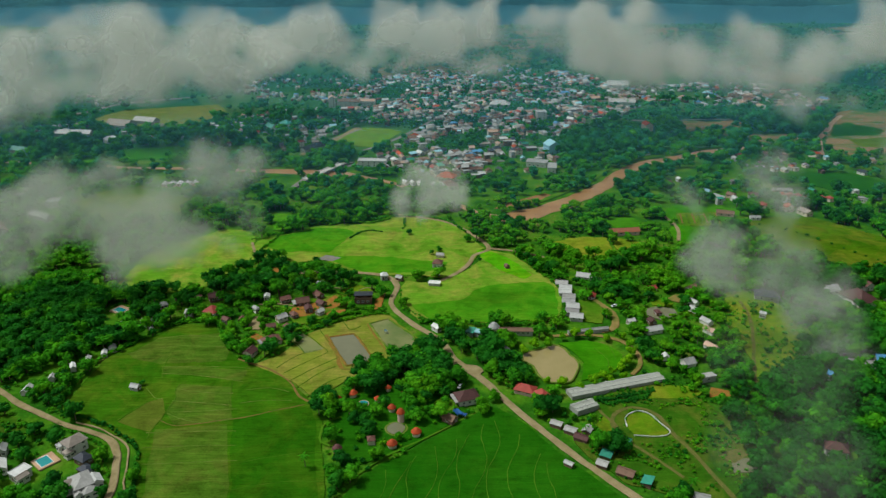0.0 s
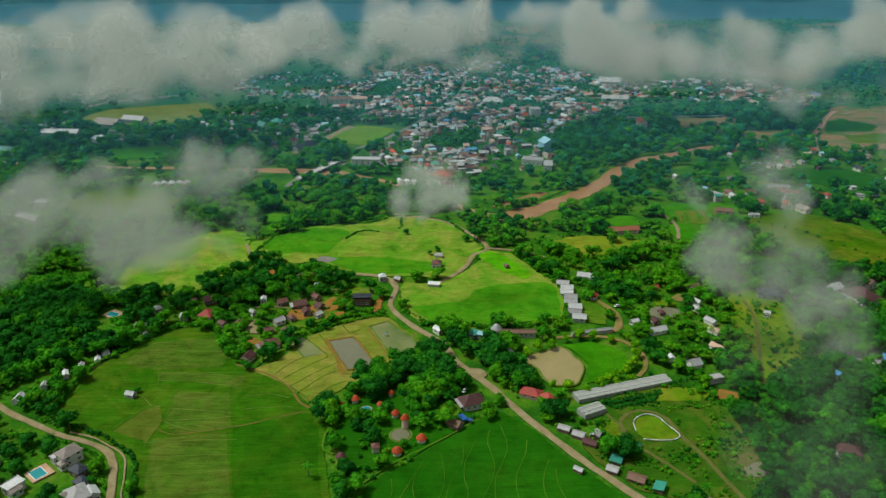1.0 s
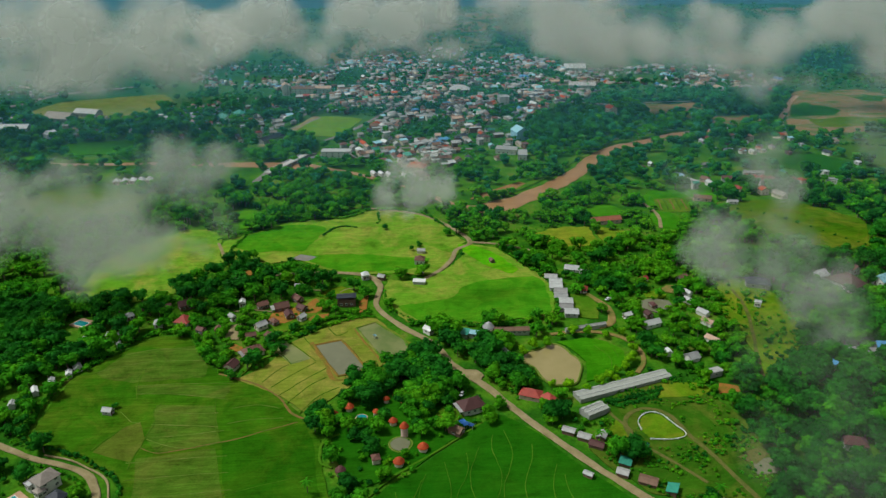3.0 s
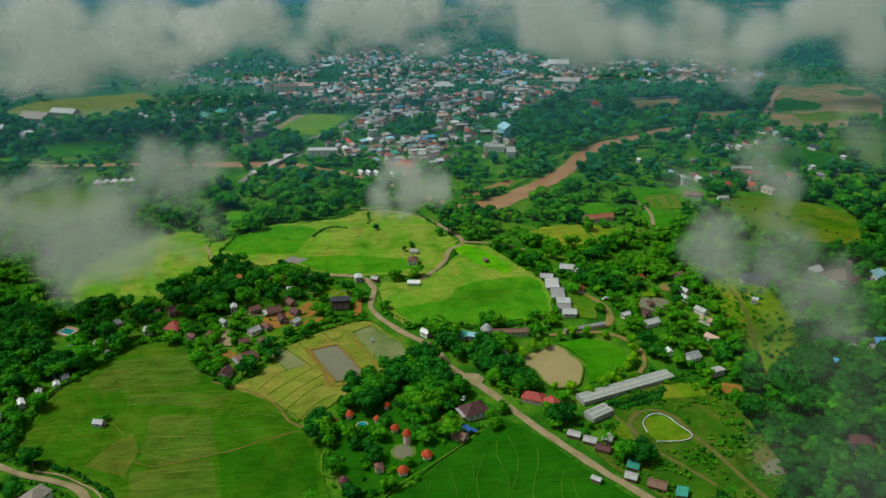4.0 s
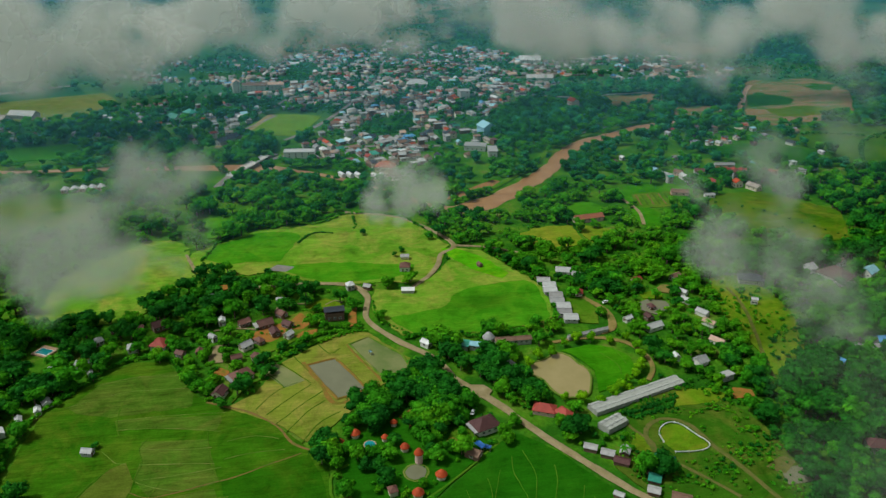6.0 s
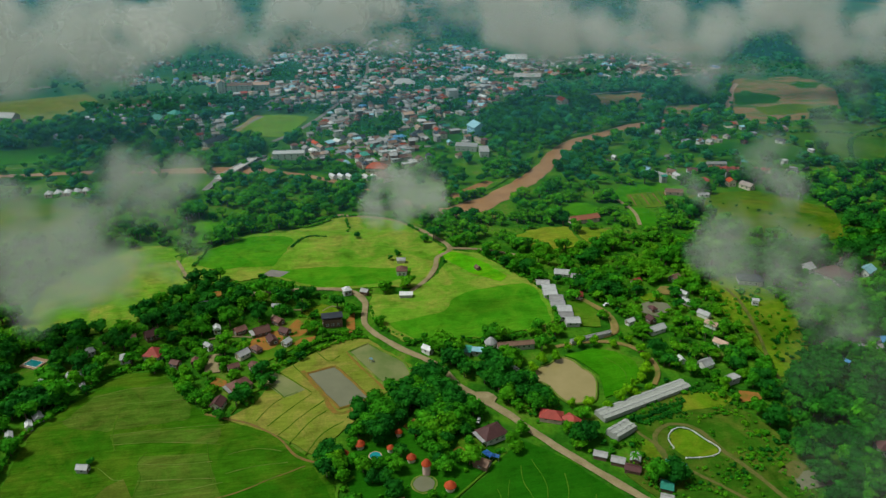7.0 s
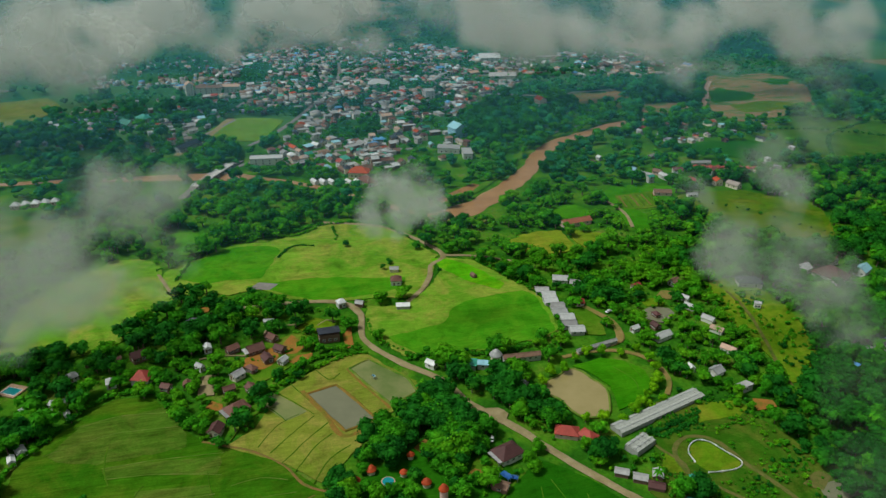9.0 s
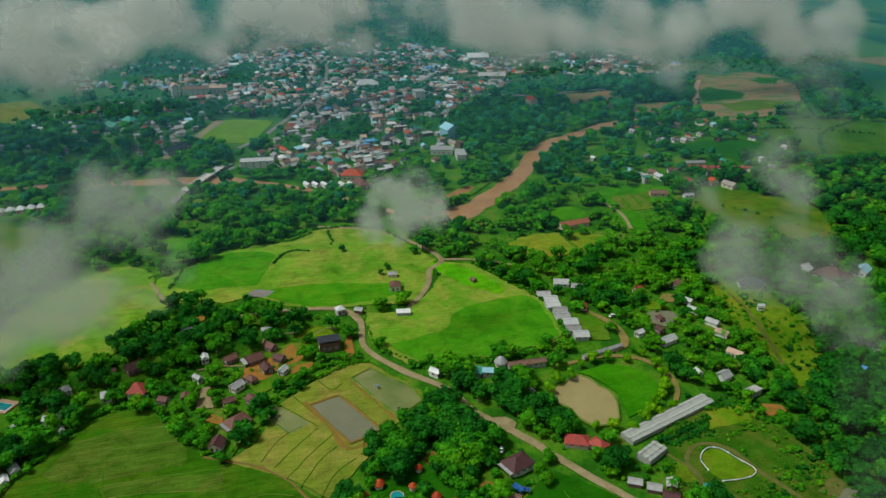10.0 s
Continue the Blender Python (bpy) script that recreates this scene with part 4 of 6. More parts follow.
def house(x, y, w, l, turn, roof="brown", kind="gable", h=2.5, rise=None, walls="cream", name="house", group="", note="", windows=2, porch=False, frames=True):
    """A house: walls, roof, door, windows with frames, and where wanted a lean-to porch."""
    if rise is None:
        rise = {"gable": 0.3, "hip": 0.32, "shed": 0.1, "flat": 0.0, "cone": 0.55}[kind] * w
    if y < 520:
        w, l = w * 0.92, l * 0.92
    ob = new(name)
    ob.matrix_basis = pose(x, y, 0, 0, 0, turn)
    part("wall", wall_bm(kind, w, l, h, rise), WALLS[walls], ob)
    part("roof", roof_bm(kind, w, l, h, rise), ROOFS[roof], ob, WORDS[roof] + " roof")
    if windows and h > 2:
        floors = max(1, int(h / 2.8))
        for f in range(floors):
            z = 1.55 + f * 2.9
            for k in range(windows):
                s = (k + 0.5) / windows - 0.5
                for side, ang in ((-1, 90), (1, -90)):
                    win = share("window", WINDOW, ob, pose(-side * (w / 2 + 0.02) * -1, s * l * 0.86, z, 0, 0, -ang * side * side if side < 0 else 90))
                    if frames:
                        share("window_frame", FRAME, win)
            win = share("window", WINDOW, ob, pose(w * 0.22, -l / 2 - 0.02, z))
            if frames:
                share("window_frame", FRAME, win)
        share("door", DOOR, ob, pose(-w * 0.2, -l / 2 - 0.02, 0.1))
    if porch:
        bm = bmesh.new()
        box(bm, -w / 2, -l / 2 - 2.4, h - 0.55, w / 2, -l / 2 - 0.01, h - 0.4)
        for px in (-w / 2 + 0.2, w / 2 - 0.4):
            box(bm, px, -l / 2 - 2.3, -0.3, px + 0.2, -l / 2 - 2.1, h - 0.55)
        part("porch", bm, ROOFS["grey"], ob)
    kinds = {"gable": "gabled", "hip": "hipped", "shed": "lean-to", "flat": "flat", "cone": "round"}
    tagged(ob, note or f"{walls} walled house under a {WORDS[roof]} {kinds[kind]} roof", "house", group)
    clear_spot(x, y, max(w, l) * 0.5 + 2.0)
    if y > 560:
        clear_spot(x + 6 * (-60 - x) / y, y - 8.0, max(w, l) * 0.5 + 1.0)
    if y < 480:
        clear_spot(x + 0.1 * x / 4, y - 4.5, w * 0.5 + 2.0)
    return ob


# bungalows of the western village: place, size, turn, roof, kind
for x, y, w, l, turn, roof, kind, walls in (
        (-102, 375, 8, 11, -60, "brown", "hip", "cream"), (-111, 361, 6, 7, -20, "maroon", "gable", "cream"), (-95, 390, 5, 6, 30, "brown", "gable", "wood"), (-106, 392, 4, 6, -70, "brown", "gable", "wood"),
        (-102, 404, 5, 7, -50, "grey", "gable", "cream"), (-95, 408, 4, 6, 40, "brown", "hip", "wood"), (-93, 427, 7, 9, -70, "brown", "gable", "wood"), (-105, 430, 5, 7, -60, "brown", "gable", "wood"),
        (-87, 416, 5, 7, 20, "maroon", "gable", "wood"), (-79, 412, 4, 5, -40, "pale", "gable", "white"), (-80, 424, 5, 6, 50, "maroon", "gable", "wood"), (-84, 437, 5, 7, 40, "brown", "gable", "wood")):
    house(x, y, w, l, turn, roof, kind, walls=walls, group="bungalows of the western village", porch=w > 6)
for x, y, w, l, turn, roof, kind, walls, h in (
        (-148, 412, 9, 9, -20, "red", "hip", "white", 3.6), (-153, 434, 7, 8, -60, "maroon", "gable", "wood", 3.0), (-165, 433, 3, 8, -80, "brown", "gable", "wood", 2.6), (-176, 434, 3, 7, -80, "brown", "gable", "wood", 2.6),
        (-163, 412, 5, 6, 10, "pale", "hip", "white", 2.6), (-183, 422, 5, 5, 30, "pale", "hip", "grey", 2.6), (-136, 401, 4, 5, 60, "brown", "gable", "wood", 2.6), (-126, 401, 4, 4, 0, "brown", "gable", "wood", 2.6),
        (-118, 434, 4, 5, 10, "white", "gable", "white", 2.8), (-126, 462, 9, 12, 80, "dark", "hip", "white", 3.0), (-121, 416, 3, 5, 40, "pale", "gable", "white", 2.6)):
    house(x, y, w, l, turn, roof, kind, h=h, walls=walls, group="houses along the rice field")
for x, y, w, l, turn in ((-193, 367, 4, 6, 30), (-184, 400, 3, 6, -60), (-177, 402, 2.5, 5, -60), (-179, 390, 2.5, 4, 20), (-199, 398, 3, 5, -50), (-195, 361, 3, 5, 20), (-201, 354, 3, 5, 20), (-206, 346, 3, 6, 30), (-219, 323, 4, 7, 0), (-85, 456, 3, 6, 80), (-212, 335, 3, 4, 15)):
    house(x, y, w, l, turn, "white", "gable", h=2.0, walls="white", name="cabin", group="white cabins among trees", windows=1, note="small white cabin with a pale gabled roof")
# single buildings in the meadows
house(-53, 431, 9, 12, -88, "dark", "shed", h=4.6, rise=1.4, walls="wood", note="two-storey modern house with a charcoal roof", windows=3)
house(-42, 467, 5, 5, 15, "white", "hip", h=3.4, walls="grey", windows=1, note="small roadside pavilion with a white roof")
house(-31, 465, 4, 5, 60, "grey", "gable", h=2.2, walls="wood", windows=0, name="shed", note="weathered grey shed beside the dirt road")
house(-6, 456, 4.2, 8.5, 80, "white", "shed", h=1.9, rise=0.4, walls="grey", windows=2, name="shed", note="open shed with a bright white sheet roof")
house(-4, 489, 7, 7, -10, "brown", "hip", h=3.6, walls="white", note="white house with a brown hipped roof in the meadow")
house(-2, 507, 4, 6, 80, "grey", "gable", h=2.2, walls="cream", windows=0, name="shed", note="small grey-roofed shed behind the meadow house")
house(-163, 325, 3.2, 5, 75, "white", "gable", h=2.2, rise=1.2, walls="grey", windows=1, name="field_hut", note="small field hut with a pale roof in the rice")
house(47, 486, 3, 4, 20, "rust", "gable", h=2.0, walls="wood", windows=0, name="shed", note="tiny rust-roofed shed at the wood's edge")
# round-roofed resort bungalows
for x, y, w in ((-54, 313, 4.2), (-47, 318, 5.0), (-29, 323, 3.6), (-34, 313, 3.6), (-26, 305, 4.6), (-24, 276, 5.4), (-13, 285, 5.4)):
    house(x, y, w * 0.80, w * 0.80, 0, "orange", "cone", h=2.0, rise=0.42 * w, walls="cream", name="bungalow", group="round resort bungalows", windows=0, note="round resort bungalow under an orange bell-shaped roof")
house(-21, 296, 3.6, 3.6, 0, "orange", "cone", h=5.2, rise=2.6, walls="pink", name="tower", note="round orange-roofed resort tower", windows=0)
house(-34, 279, 3.6, 4, 10, "brown", "hip", h=2.6, walls="cream", name="bungalow", windows=0, group="round resort bungalows", note="small brown-roofed resort hut")
house(-49, 272, 4, 4, 0, "maroon", "cone", h=2.4, walls="wood", name="bungalow", windows=0, group="round resort bungalows", note="small maroon-roofed round hut on the lawn")
house(12, 314, 9, 12, -70, "maroon", "hip", h=3.4, walls="white", note="large white house under a dark maroon hipped roof", windows=3, porch=True)
house(3, 296, 5, 7, 50, "rust", "gable", h=2.4, walls="wood", windows=1, note="small rust-roofed house with blue covers")
# eastern farm and row houses
house(43, 322, 7, 11, 65, "red", "hip", h=2.2, walls="pink", note="long house with a bright red roof beside the road")
house(51, 317, 6, 8, 30, "red", "hip", h=2.2, walls="pink", note="red-roofed wing of the roadside house")
house(44, 385, 4, 22, 88, "rust", "gable", h=2.8, walls="grey", note="long low barn with a rusted roof", windows=6)
house(31, 389, 6, 6, 0, "pale", "cone", h=2.6, walls="cream", windows=0, note="round pavilion with a cream roof")
house(15, 385, 6, 8, 70, "teal", "shed", h=2.6, walls="grey", windows=1, note="shed with a teal sheet roof among trees", name="shed")
house(22, 383, 4, 6, 70, "cyan", "shed", h=2.6, walls="grey", windows=1, note="shed with a pale blue roof among trees", name="shed")
house(-4, 390, 4, 6, 40, "white", "gable", h=2.6, walls="white", windows=1)
house(36, 362, 4, 5, 20, "grey", "gable", h=2.8, walls="grey", windows=1)
house(88, 386, 2.4, 28, -78, "grey", "gable", h=2.0, walls="grey", windows=5, note="long narrow pale-roofed gallery by the rice plot", name="gallery")
for k in range(8):
    house(83.2 + (0.9 if k % 2 else -0.6), 455 - 7.2 * k, 7.3, 8.4, 78 + 3 * (k % 3), "pale" if k % 3 else "grey", "gable", h=2.3, rise=1.3, walls="grey", group="row of pale-roofed houses", note="row house with pale grey sheet roof" if k % 3 else "row house with weathered grey sheet roof", windows=2)
for x, y, w, l, turn, roof, kind, walls in (
        (100, 467, 7, 12, 70, "pale", "gable", "white"), (107, 459, 6, 8, 60, "grey", "gable", "white"), (100, 435, 5, 7, -20, "red", "hip", "cream"), (128, 387, 6, 13, -72, "pale", "gable", "white"),
        (117, 398, 4, 6, -70, "white", "gable", "white"), (130, 398, 5, 6, 10, "maroon", "gable", "wood"), (137, 410, 4, 6, 10, "maroon", "hip", "wood"), (143, 446, 5, 7, -70, "red", "gable", "cream"), (170, 446, 6, 9, -60, "rust", "gable", "grey")):
    house(x, y, w * 0.9, l * 0.85, turn, roof, kind, h=2.2, walls=walls, group="houses of the eastern farm")
for x, y, w, l, turn, roof, walls in (
        (162, 414, 4, 9, 30, "pale", "grey"), (164, 398, 5, 9, 30, "pale", "white"), (162, 386, 5, 9, 32, "tan", "white"), (156, 366, 5, 10, 32, "tan", "white"), (137, 349, 7, 8, -70, "pale", "white"), (126, 355, 4, 5, 0, "white", "white"), (165, 425, 4, 7, 30, "pale", "white")):
    house(x, y, w * 0.9, l * 0.85, turn, roof, "gable", h=2.0, walls=walls, group="cottages along the eastern lane")
house(142, 333, 4.5, 9, -75, "grey", "shed", h=2.6, walls="grey", windows=1, name="shed", note="open shed with a pale grey sheet roof")
# huts below the greenhouses
for x, y, w, l, turn, roof, kind in ((55, 292, 4.5, 7, 60, "grey", "gable"), (61, 287, 5, 7, 60, "grey", "gable"), (69, 287, 5, 6, -30, "grey", "gable"), (65, 281, 5, 8, 60, "maroon", "gable"), (71, 262, 5, 6, 60, "grey", "gable"), (80, 256, 6, 9, 60, "rust", "gable"), (74, 268, 5, 6, 60, "teal", "shed"), (88, 250, 5, 7, -30, "teal", "shed"), (82, 279, 5, 7, 60, "teal", "shed"), (56, 262, 3, 5, 50, "pale", "gable"), (108, 240, 5, 8, 70, "pale", "gable")):
    house(x, y, w * 0.86, l * 0.86, turn, roof, kind, h=1.7, rise=0.18 * w, walls="wood", group="huts beside the greenhouses", windows=0)
# the right-hand settlement in the mist
for x, y, w, l, turn, roof, kind, walls in (
        (275, 429, 16, 20, 20, "maroon", "hip", "white"), (262, 441, 8, 12, -70, "pale", "gable", "white"), (300, 430, 8, 12, -60, "cyan", "gable", "white"), (222, 345, 7, 9, 85, "grey", "gable", "grey"), (232, 343, 7, 10, 85, "grey", "gable", "cream"), (246, 349, 7, 9, 80, "blue", "gable", "grey"),
        (208, 334, 4, 4, 30, "blue", "shed", "grey"), (180, 271, 7, 10, 70, "maroon", "hip", "grey"), (202, 405, 2.6, 4, 60, "white", "gable", "white"), (216, 433, 9, 16, 70, "dark", "hip", "grey"), (290, 450, 8, 12, 20, "brown", "gable", "white"), (310, 400, 8, 12, 20, "rust", "gable", "white")):
    house(x, y, w, l, turn, roof, kind, h=3.4, walls=walls, group="houses of the eastern settlement")
# villas beside the western road
def villa(x, y, turn, wings, label):
    """A villa of several wings, each with its own walls, roof and windows."""
    ob = new("villa")
    ob.matrix_basis = pose(x, y, 0, 0, 0, turn)
    for dx, dy, w, l, spin, h, kind, roof in wings:
        m = pose(dx, dy, 0, 0, 0, spin)
        rise = {"hip": 0.30, "gable": 0.28, "flat": 0.0}[kind] * w
        for name, bm, mat, note in (("wall", wall_bm(kind, w, l, h, rise), WALLS["white"], ""), ("roof", roof_bm(kind, w, l, h, rise), ROOFS[roof], WORDS[roof] + " roof")):
            bm.transform(m)
            part(name, bm, mat, ob, note)
        for f in range(max(1, int(h / 2.6))):
            for k in (-0.28, 0.28):
                for side, spin_w in ((-1, -90), (1, 90)):
                    share("window_frame", FRAME, share("window", WINDOW, ob, m @ pose(side * (w / 2 + 0.02), k * l, 1.5 + 2.7 * f, 0, 0, spin_w)))
                share("window_frame", FRAME, share("window", WINDOW, ob, m @ pose(k * w, -l / 2 - 0.02, 1.5 + 2.7 * f)))
    share("door", DOOR, ob, pose(0, -wings[0][3] / 2 - 0.04, 0.1))
    for dx, dy, w, l, *_ in wings:
        q = ob.matrix_basis @ Vector((dx, dy, 0))
        clear_spot(q.x, q.y, max(w, l) * 0.5 + 1.5)
        clear_spot(q.x - 0.3, q.y - 4.0, max(w, l) * 0.4)
    return tagged(ob, label, "house", "villas beside the western road")


villa(-171, 275, -35, ((0, 0, 7.0, 8.5, 0, 5.2, "hip", "brown_grey"), (-4.2, -2.6, 3.6, 6.0, 0, 3.2, "flat", "white"), (2.6, -4.6, 3.4, 3.4, 0, 3.0, "hip", "brown_grey")), "two-storey white villa under a weathered grey-brown hipped roof")
villa(-155, 248, 40, ((0, 0, 7.5, 10.0, 0, 4.8, "hip", "grey"), (-4.6, 2.2, 5.0, 6.5, 90, 4.2, "hip", "brown_grey"), (4.8, -1.6, 5.0, 6.0, 0, 3.6, "gable", "pale"), (1.2, -6.4, 4.4, 5.0, 90, 3.4, "hip", "grey"), (-3.0, -5.2, 3.4, 4.2, 0, 3.0, "gable", "grey")), "large white villa with weathered complex grey roofs")
house(-163, 266, 5.4, 7.4, 60, "dark", "hip", h=2.8, walls="wood", windows=1, name="pavilion", note="dark-roofed garden pavilion between the villas")
house(-158, 258, 4.8, 6.6, 60, "dark", "hip", h=2.8, walls="wood", windows=1, name="pavilion", note="dark-roofed garden pavilion beside the large villa")
villa(-186, 256, -30, ((0, 0, 5.5, 7.0, 0, 3.4, "flat", "white"), (3.6, -1.5, 3.4, 5.0, 0, 3.0, "gable", "brown_grey")), "low white flat-roofed villa beside the pool")
house(-197, 260, 5, 8, 30, "white", "gable", h=3.2, walls="white", note="pale-roofed outbuilding of the villa", windows=1)
house(-203, 272, 4, 6, 20, "pale", "gable", h=3.0, walls="white", note="small white house among trees", windows=1)
house(-185, 398, 4, 7, 60, "pale", "gable", h=2.6, walls="white", windows=1)
# across the river and at the town's edge
for x, y, w, l, turn, roof, kind, walls, h in (
        (-362, 636, 10, 12, 10, "pale", "flat", "white", 5), (-355, 600, 8, 26, 60, "grey", "gable", "grey", 3), (-375, 570, 8, 30, 40, "rust", "gable", "grey", 3), (-482, 926, 12, 50, 85, "pale", "gable", "grey", 4), (-440, 975, 20, 36, 70, "brown_grey", "gable", "grey", 5),
        (-415, 1000, 14, 34, 70, "pale", "gable", "grey", 5), (-499, 836, 10, 34, 70, "teal", "gable", "grey", 4), (-416, 884, 14, 20, 40, "white", "flat", "white", 6), (392, 640, 6, 9, 60, "pale", "flat", "white", 3.5)):
    house(x, y, w, l, turn, roof, kind, h=h, walls=walls, group="halls beyond the river", windows=4, frames=False, note=f"large {roof}-roofed hall beyond the river")
for x, y, w, l, turn, roof, kind, walls, h in (
        (312, 614, 9, 9, 0, "orange", "gable", "cream", 5), (322, 604, 9, 16, 20, "brown_grey", "gable", "cream", 3.8), (250, 601, 8, 20, 70, "rust", "gable", "pink", 3.5), (292, 625, 8, 12, 60, "red", "hip", "cream", 3.5), (330, 669, 6, 26, 80, "grey", "gable", "grey", 3.5), (275, 654, 8, 10, 40, "rust", "gable", "pink", 3.5),
        (296, 654, 8, 12, 70, "brown", "gable", "white", 3.5), (255, 665, 8, 10, 40, "cyan", "gable", "white", 3.5), (262, 650, 5, 18, 30, "pale", "gable", "white", 3), (272, 590, 5, 12, 85, "pale", "gable", "white", 3)):
    house(x, y, w * 0.78, l * 0.72, turn, roof, kind, h=h * 0.85, walls=walls, group="houses of the hamlet across the river", windows=2, frames=False)
for i in range(9):
    house(318 + i * 6.5, 658 - i * 2.2, 5, 6, 20, "red", "hip", h=3, walls="cream", group="row of red-roofed holiday houses", windows=0, note="small red-roofed holiday house in a row")
for i in range(5):
    house(-280 + i * 7.3, 697 + i * 0.8, 5.6, 6, 0, "white", "hip", h=3.0, rise=2.4, walls="pink", group="row of white-peaked pavilions", windows=1, name="pavilion", note="pavilion with a white peaked roof and orange base")
house(150, 556, 7, 24, -82, "terracotta", "gable", h=3.0, walls="pink", note="long low building with a terracotta roof by the river", windows=5)
# landmarks of the town
for x, y, w, l, turn, roof, kind, walls, h, note in (
        (-172, 1122, 10, 16, 10, "tan", "gable", "white", 14, "tall white school wing with a faded tan roof"), (-146, 1120, 10, 34, 85, "rust", "gable", "white", 9, "long white school block with a rusty roof"), (-118, 1128, 9, 26, 80, "tan", "gable", "white", 8, "lower white school block with a tan roof"),
        (-78, 774, 12, 30, 85, "pale", "flat", "white", 6, "two-storey pale concrete block"), (89, 1117, 18, 30, 80, "white", "hip", "white", 5, "wide hall with a white hipped roof"), (140, 1018, 13, 16, 5, "white", "flat", "white", 12, "tall white cubic building"),
        (129, 829, 15, 17, 15, "cyan", "gable", "blue", 10, "tall pale blue concrete building"), (312, 1295, 20, 36, 80, "white", "gable", "white", 6, "large white-roofed market hall"), (104, 770, 10, 22, 70, "pale", "shed", "white", 5, "terrace block with a white roof"), (118, 752, 9, 22, -10, "pale", "flat", "white", 5, "white concrete block by the river"),
        (273, 949, 10, 14, 10, "orange", "gable", "cream", 8, "temple hall with a steep orange roof"), (4, 714, 12, 18, 70, "orange", "hip", "cream", 5, "house with bright orange roofs"), (8, 690, 10, 18, 20, "brown", "hip", "cream", 4, "house with dark brown hipped roofs"),
        (282, 1133, 14, 40, 80, "white", "gable", "white", 5, "long warehouse with white roof"), (-229, 954, 12, 18, 40, "teal", "gable", "white", 5, "white house with bright teal roofs"), (-214, 977, 12, 16, 40, "teal", "hip", "white", 5, "house with a teal hipped roof"), (-156, 845, 9, 34, -35, "dark", "gable", "grey", 4, "long dark-roofed school block")):
    house(x, y, w, l, turn, roof, kind, h=h, walls=walls, group="larger buildings of the town", windows=4, note=note, frames=False)
for i in range(6):
    house(-38 + i * 7.5, 702 - i * 2.0, 4, 8, 25, "white", "gable", h=2.6, walls="white", group="row of white-roofed stalls", windows=0, name="stall", note="narrow white-roofed stall in a row")

for k in range(12):
    clear_spot(66 + 4.7 * k, 318 + 1.5 * k, 6)
clear_spot(71, 306, 9)
clear_spot(-181, 264, 9)
clear_spot(-178, 257, 8)
clear_spot(-174, 252, 7)
clear_spot(-170, 268, 6)
clear_spot(-210, 418, 9)
clear_spot(-207, 407, 9)
clear_spot(-204, 397, 7)
clear_spot(-41, 310, 5)
clear_spot(-23, 290, 7.5)
clear_spot(7, 301, 5)

# ---- the town: streets of small houses ----
rt = random.Random(11)
PICKS = ["grey"] * 12 + ["pale"] * 5 + ["white"] * 3 + ["rust"] * 10 + ["brown"] * 8 + ["orange"] * 2 + ["blue"] * 3 + ["cyan"] * 4 + ["teal"] * 3 + ["dark"] * 10 + ["brown_grey"] * 5 + ["maroon"] * 3 + ["red"] * 2 + ["tan"] * 5
spots = []
for iy in range(-52, 96):
    for ix in range(-56, 56):
        u, v = ix * 11.3 + rt.uniform(-4.5, 4.5), iy * 11.0 + rt.uniform(-4.5, 4.5)
        a = radians(14 + 16 * noise.noise((ix * 0.097, iy * 0.081, 5)))
        x, y = 80 + u * math.cos(a) - v * math.sin(a), 1080 + u * math.sin(a) + v * math.cos(a)
        spots.append((x, y, math.degrees(a) + rt.choice((0, 90)) + rt.uniform(-8, 8)))
xs, ys = np.array([s[0] for s in spots]), np.array([s[1] for s in spots])
in_town = inside(xs, ys, TOWN)
clumps = [([(-330, 880), (-150, 830), (-100, 870), (-130, 1010), (-200, 1110), (-330, 1050)], 0.5), ([(330, 1120), (560, 1080), (640, 1180), (560, 1330), (330, 1330)], 0.4), ([(-560, 900), (-360, 870), (-350, 980), (-560, 990)], 0.3), ([(220, 640), (300, 700), (420, 690), (420, 640), (330, 610)], 0.3), ([(-380, 1200), (-230, 1150), (-150, 1420), (-330, 1480)], 0.35), ([(-900, 1150), (-520, 1120), (-520, 1260), (-900, 1300)], 0.3), ([(690, 1180), (800, 1150), (880, 1230), (800, 1290), (700, 1270)], 0.5), (HAMLET_NORTH, 0.30), ([(190, 640), (250, 700), (330, 690), (300, 640), (240, 610)], 0.25), ([(370, 480), (470, 470), (480, 560), (390, 560)], 0.3), ([(-420, 540), (-330, 560), (-330, 660), (-420, 680)], 0.3)]
share_of = np.where(in_town, 0.80, 0.0)
for outline, s in clumps:
    share_of = np.maximum(share_of, np.where(inside(xs, ys, outline), s, 0))
kept = []
for i, (x, y, turn) in enumerate(spots):
    gi, gj = int((y - GY0) / CELL), int((x - GX0) / CELL)
    # groves and yards break the rows of roofs
    green = noise.fractal((x * 0.017, y * 0.012, 3.0), 1.0, 2.0, 3)
    if in_town[i] and green > 0.14:
        clear_spot(x, y, 6.0, 0.014)
        continue
    if rt.random() < share_of[i] * (1.0 if in_town[i] else 0.7) and 0 <= gi < GH and 0 <= gj < GW and free[gi, gj] > 0:
        small = 0.72 if y < 800 and x > 150 or x < -160 else 1.0
        kept.append((y, x, turn, small * rt.uniform(4.5, 7.5), small * rt.uniform(6, 10) * rt.choice((1, 1, 1, 1, 1.6)), rt.choice(PICKS), rt.choice(("gable", "gable", "hip", "flat", "shed")), rt.choice((2.6, 2.6, 2.8, 3.0, 3.2, 5.6)), rt.choice(("white", "cream", "grey", "grey", "wood"))))
kept.sort()
NEAR_TOWN = 290
far_sets = {}
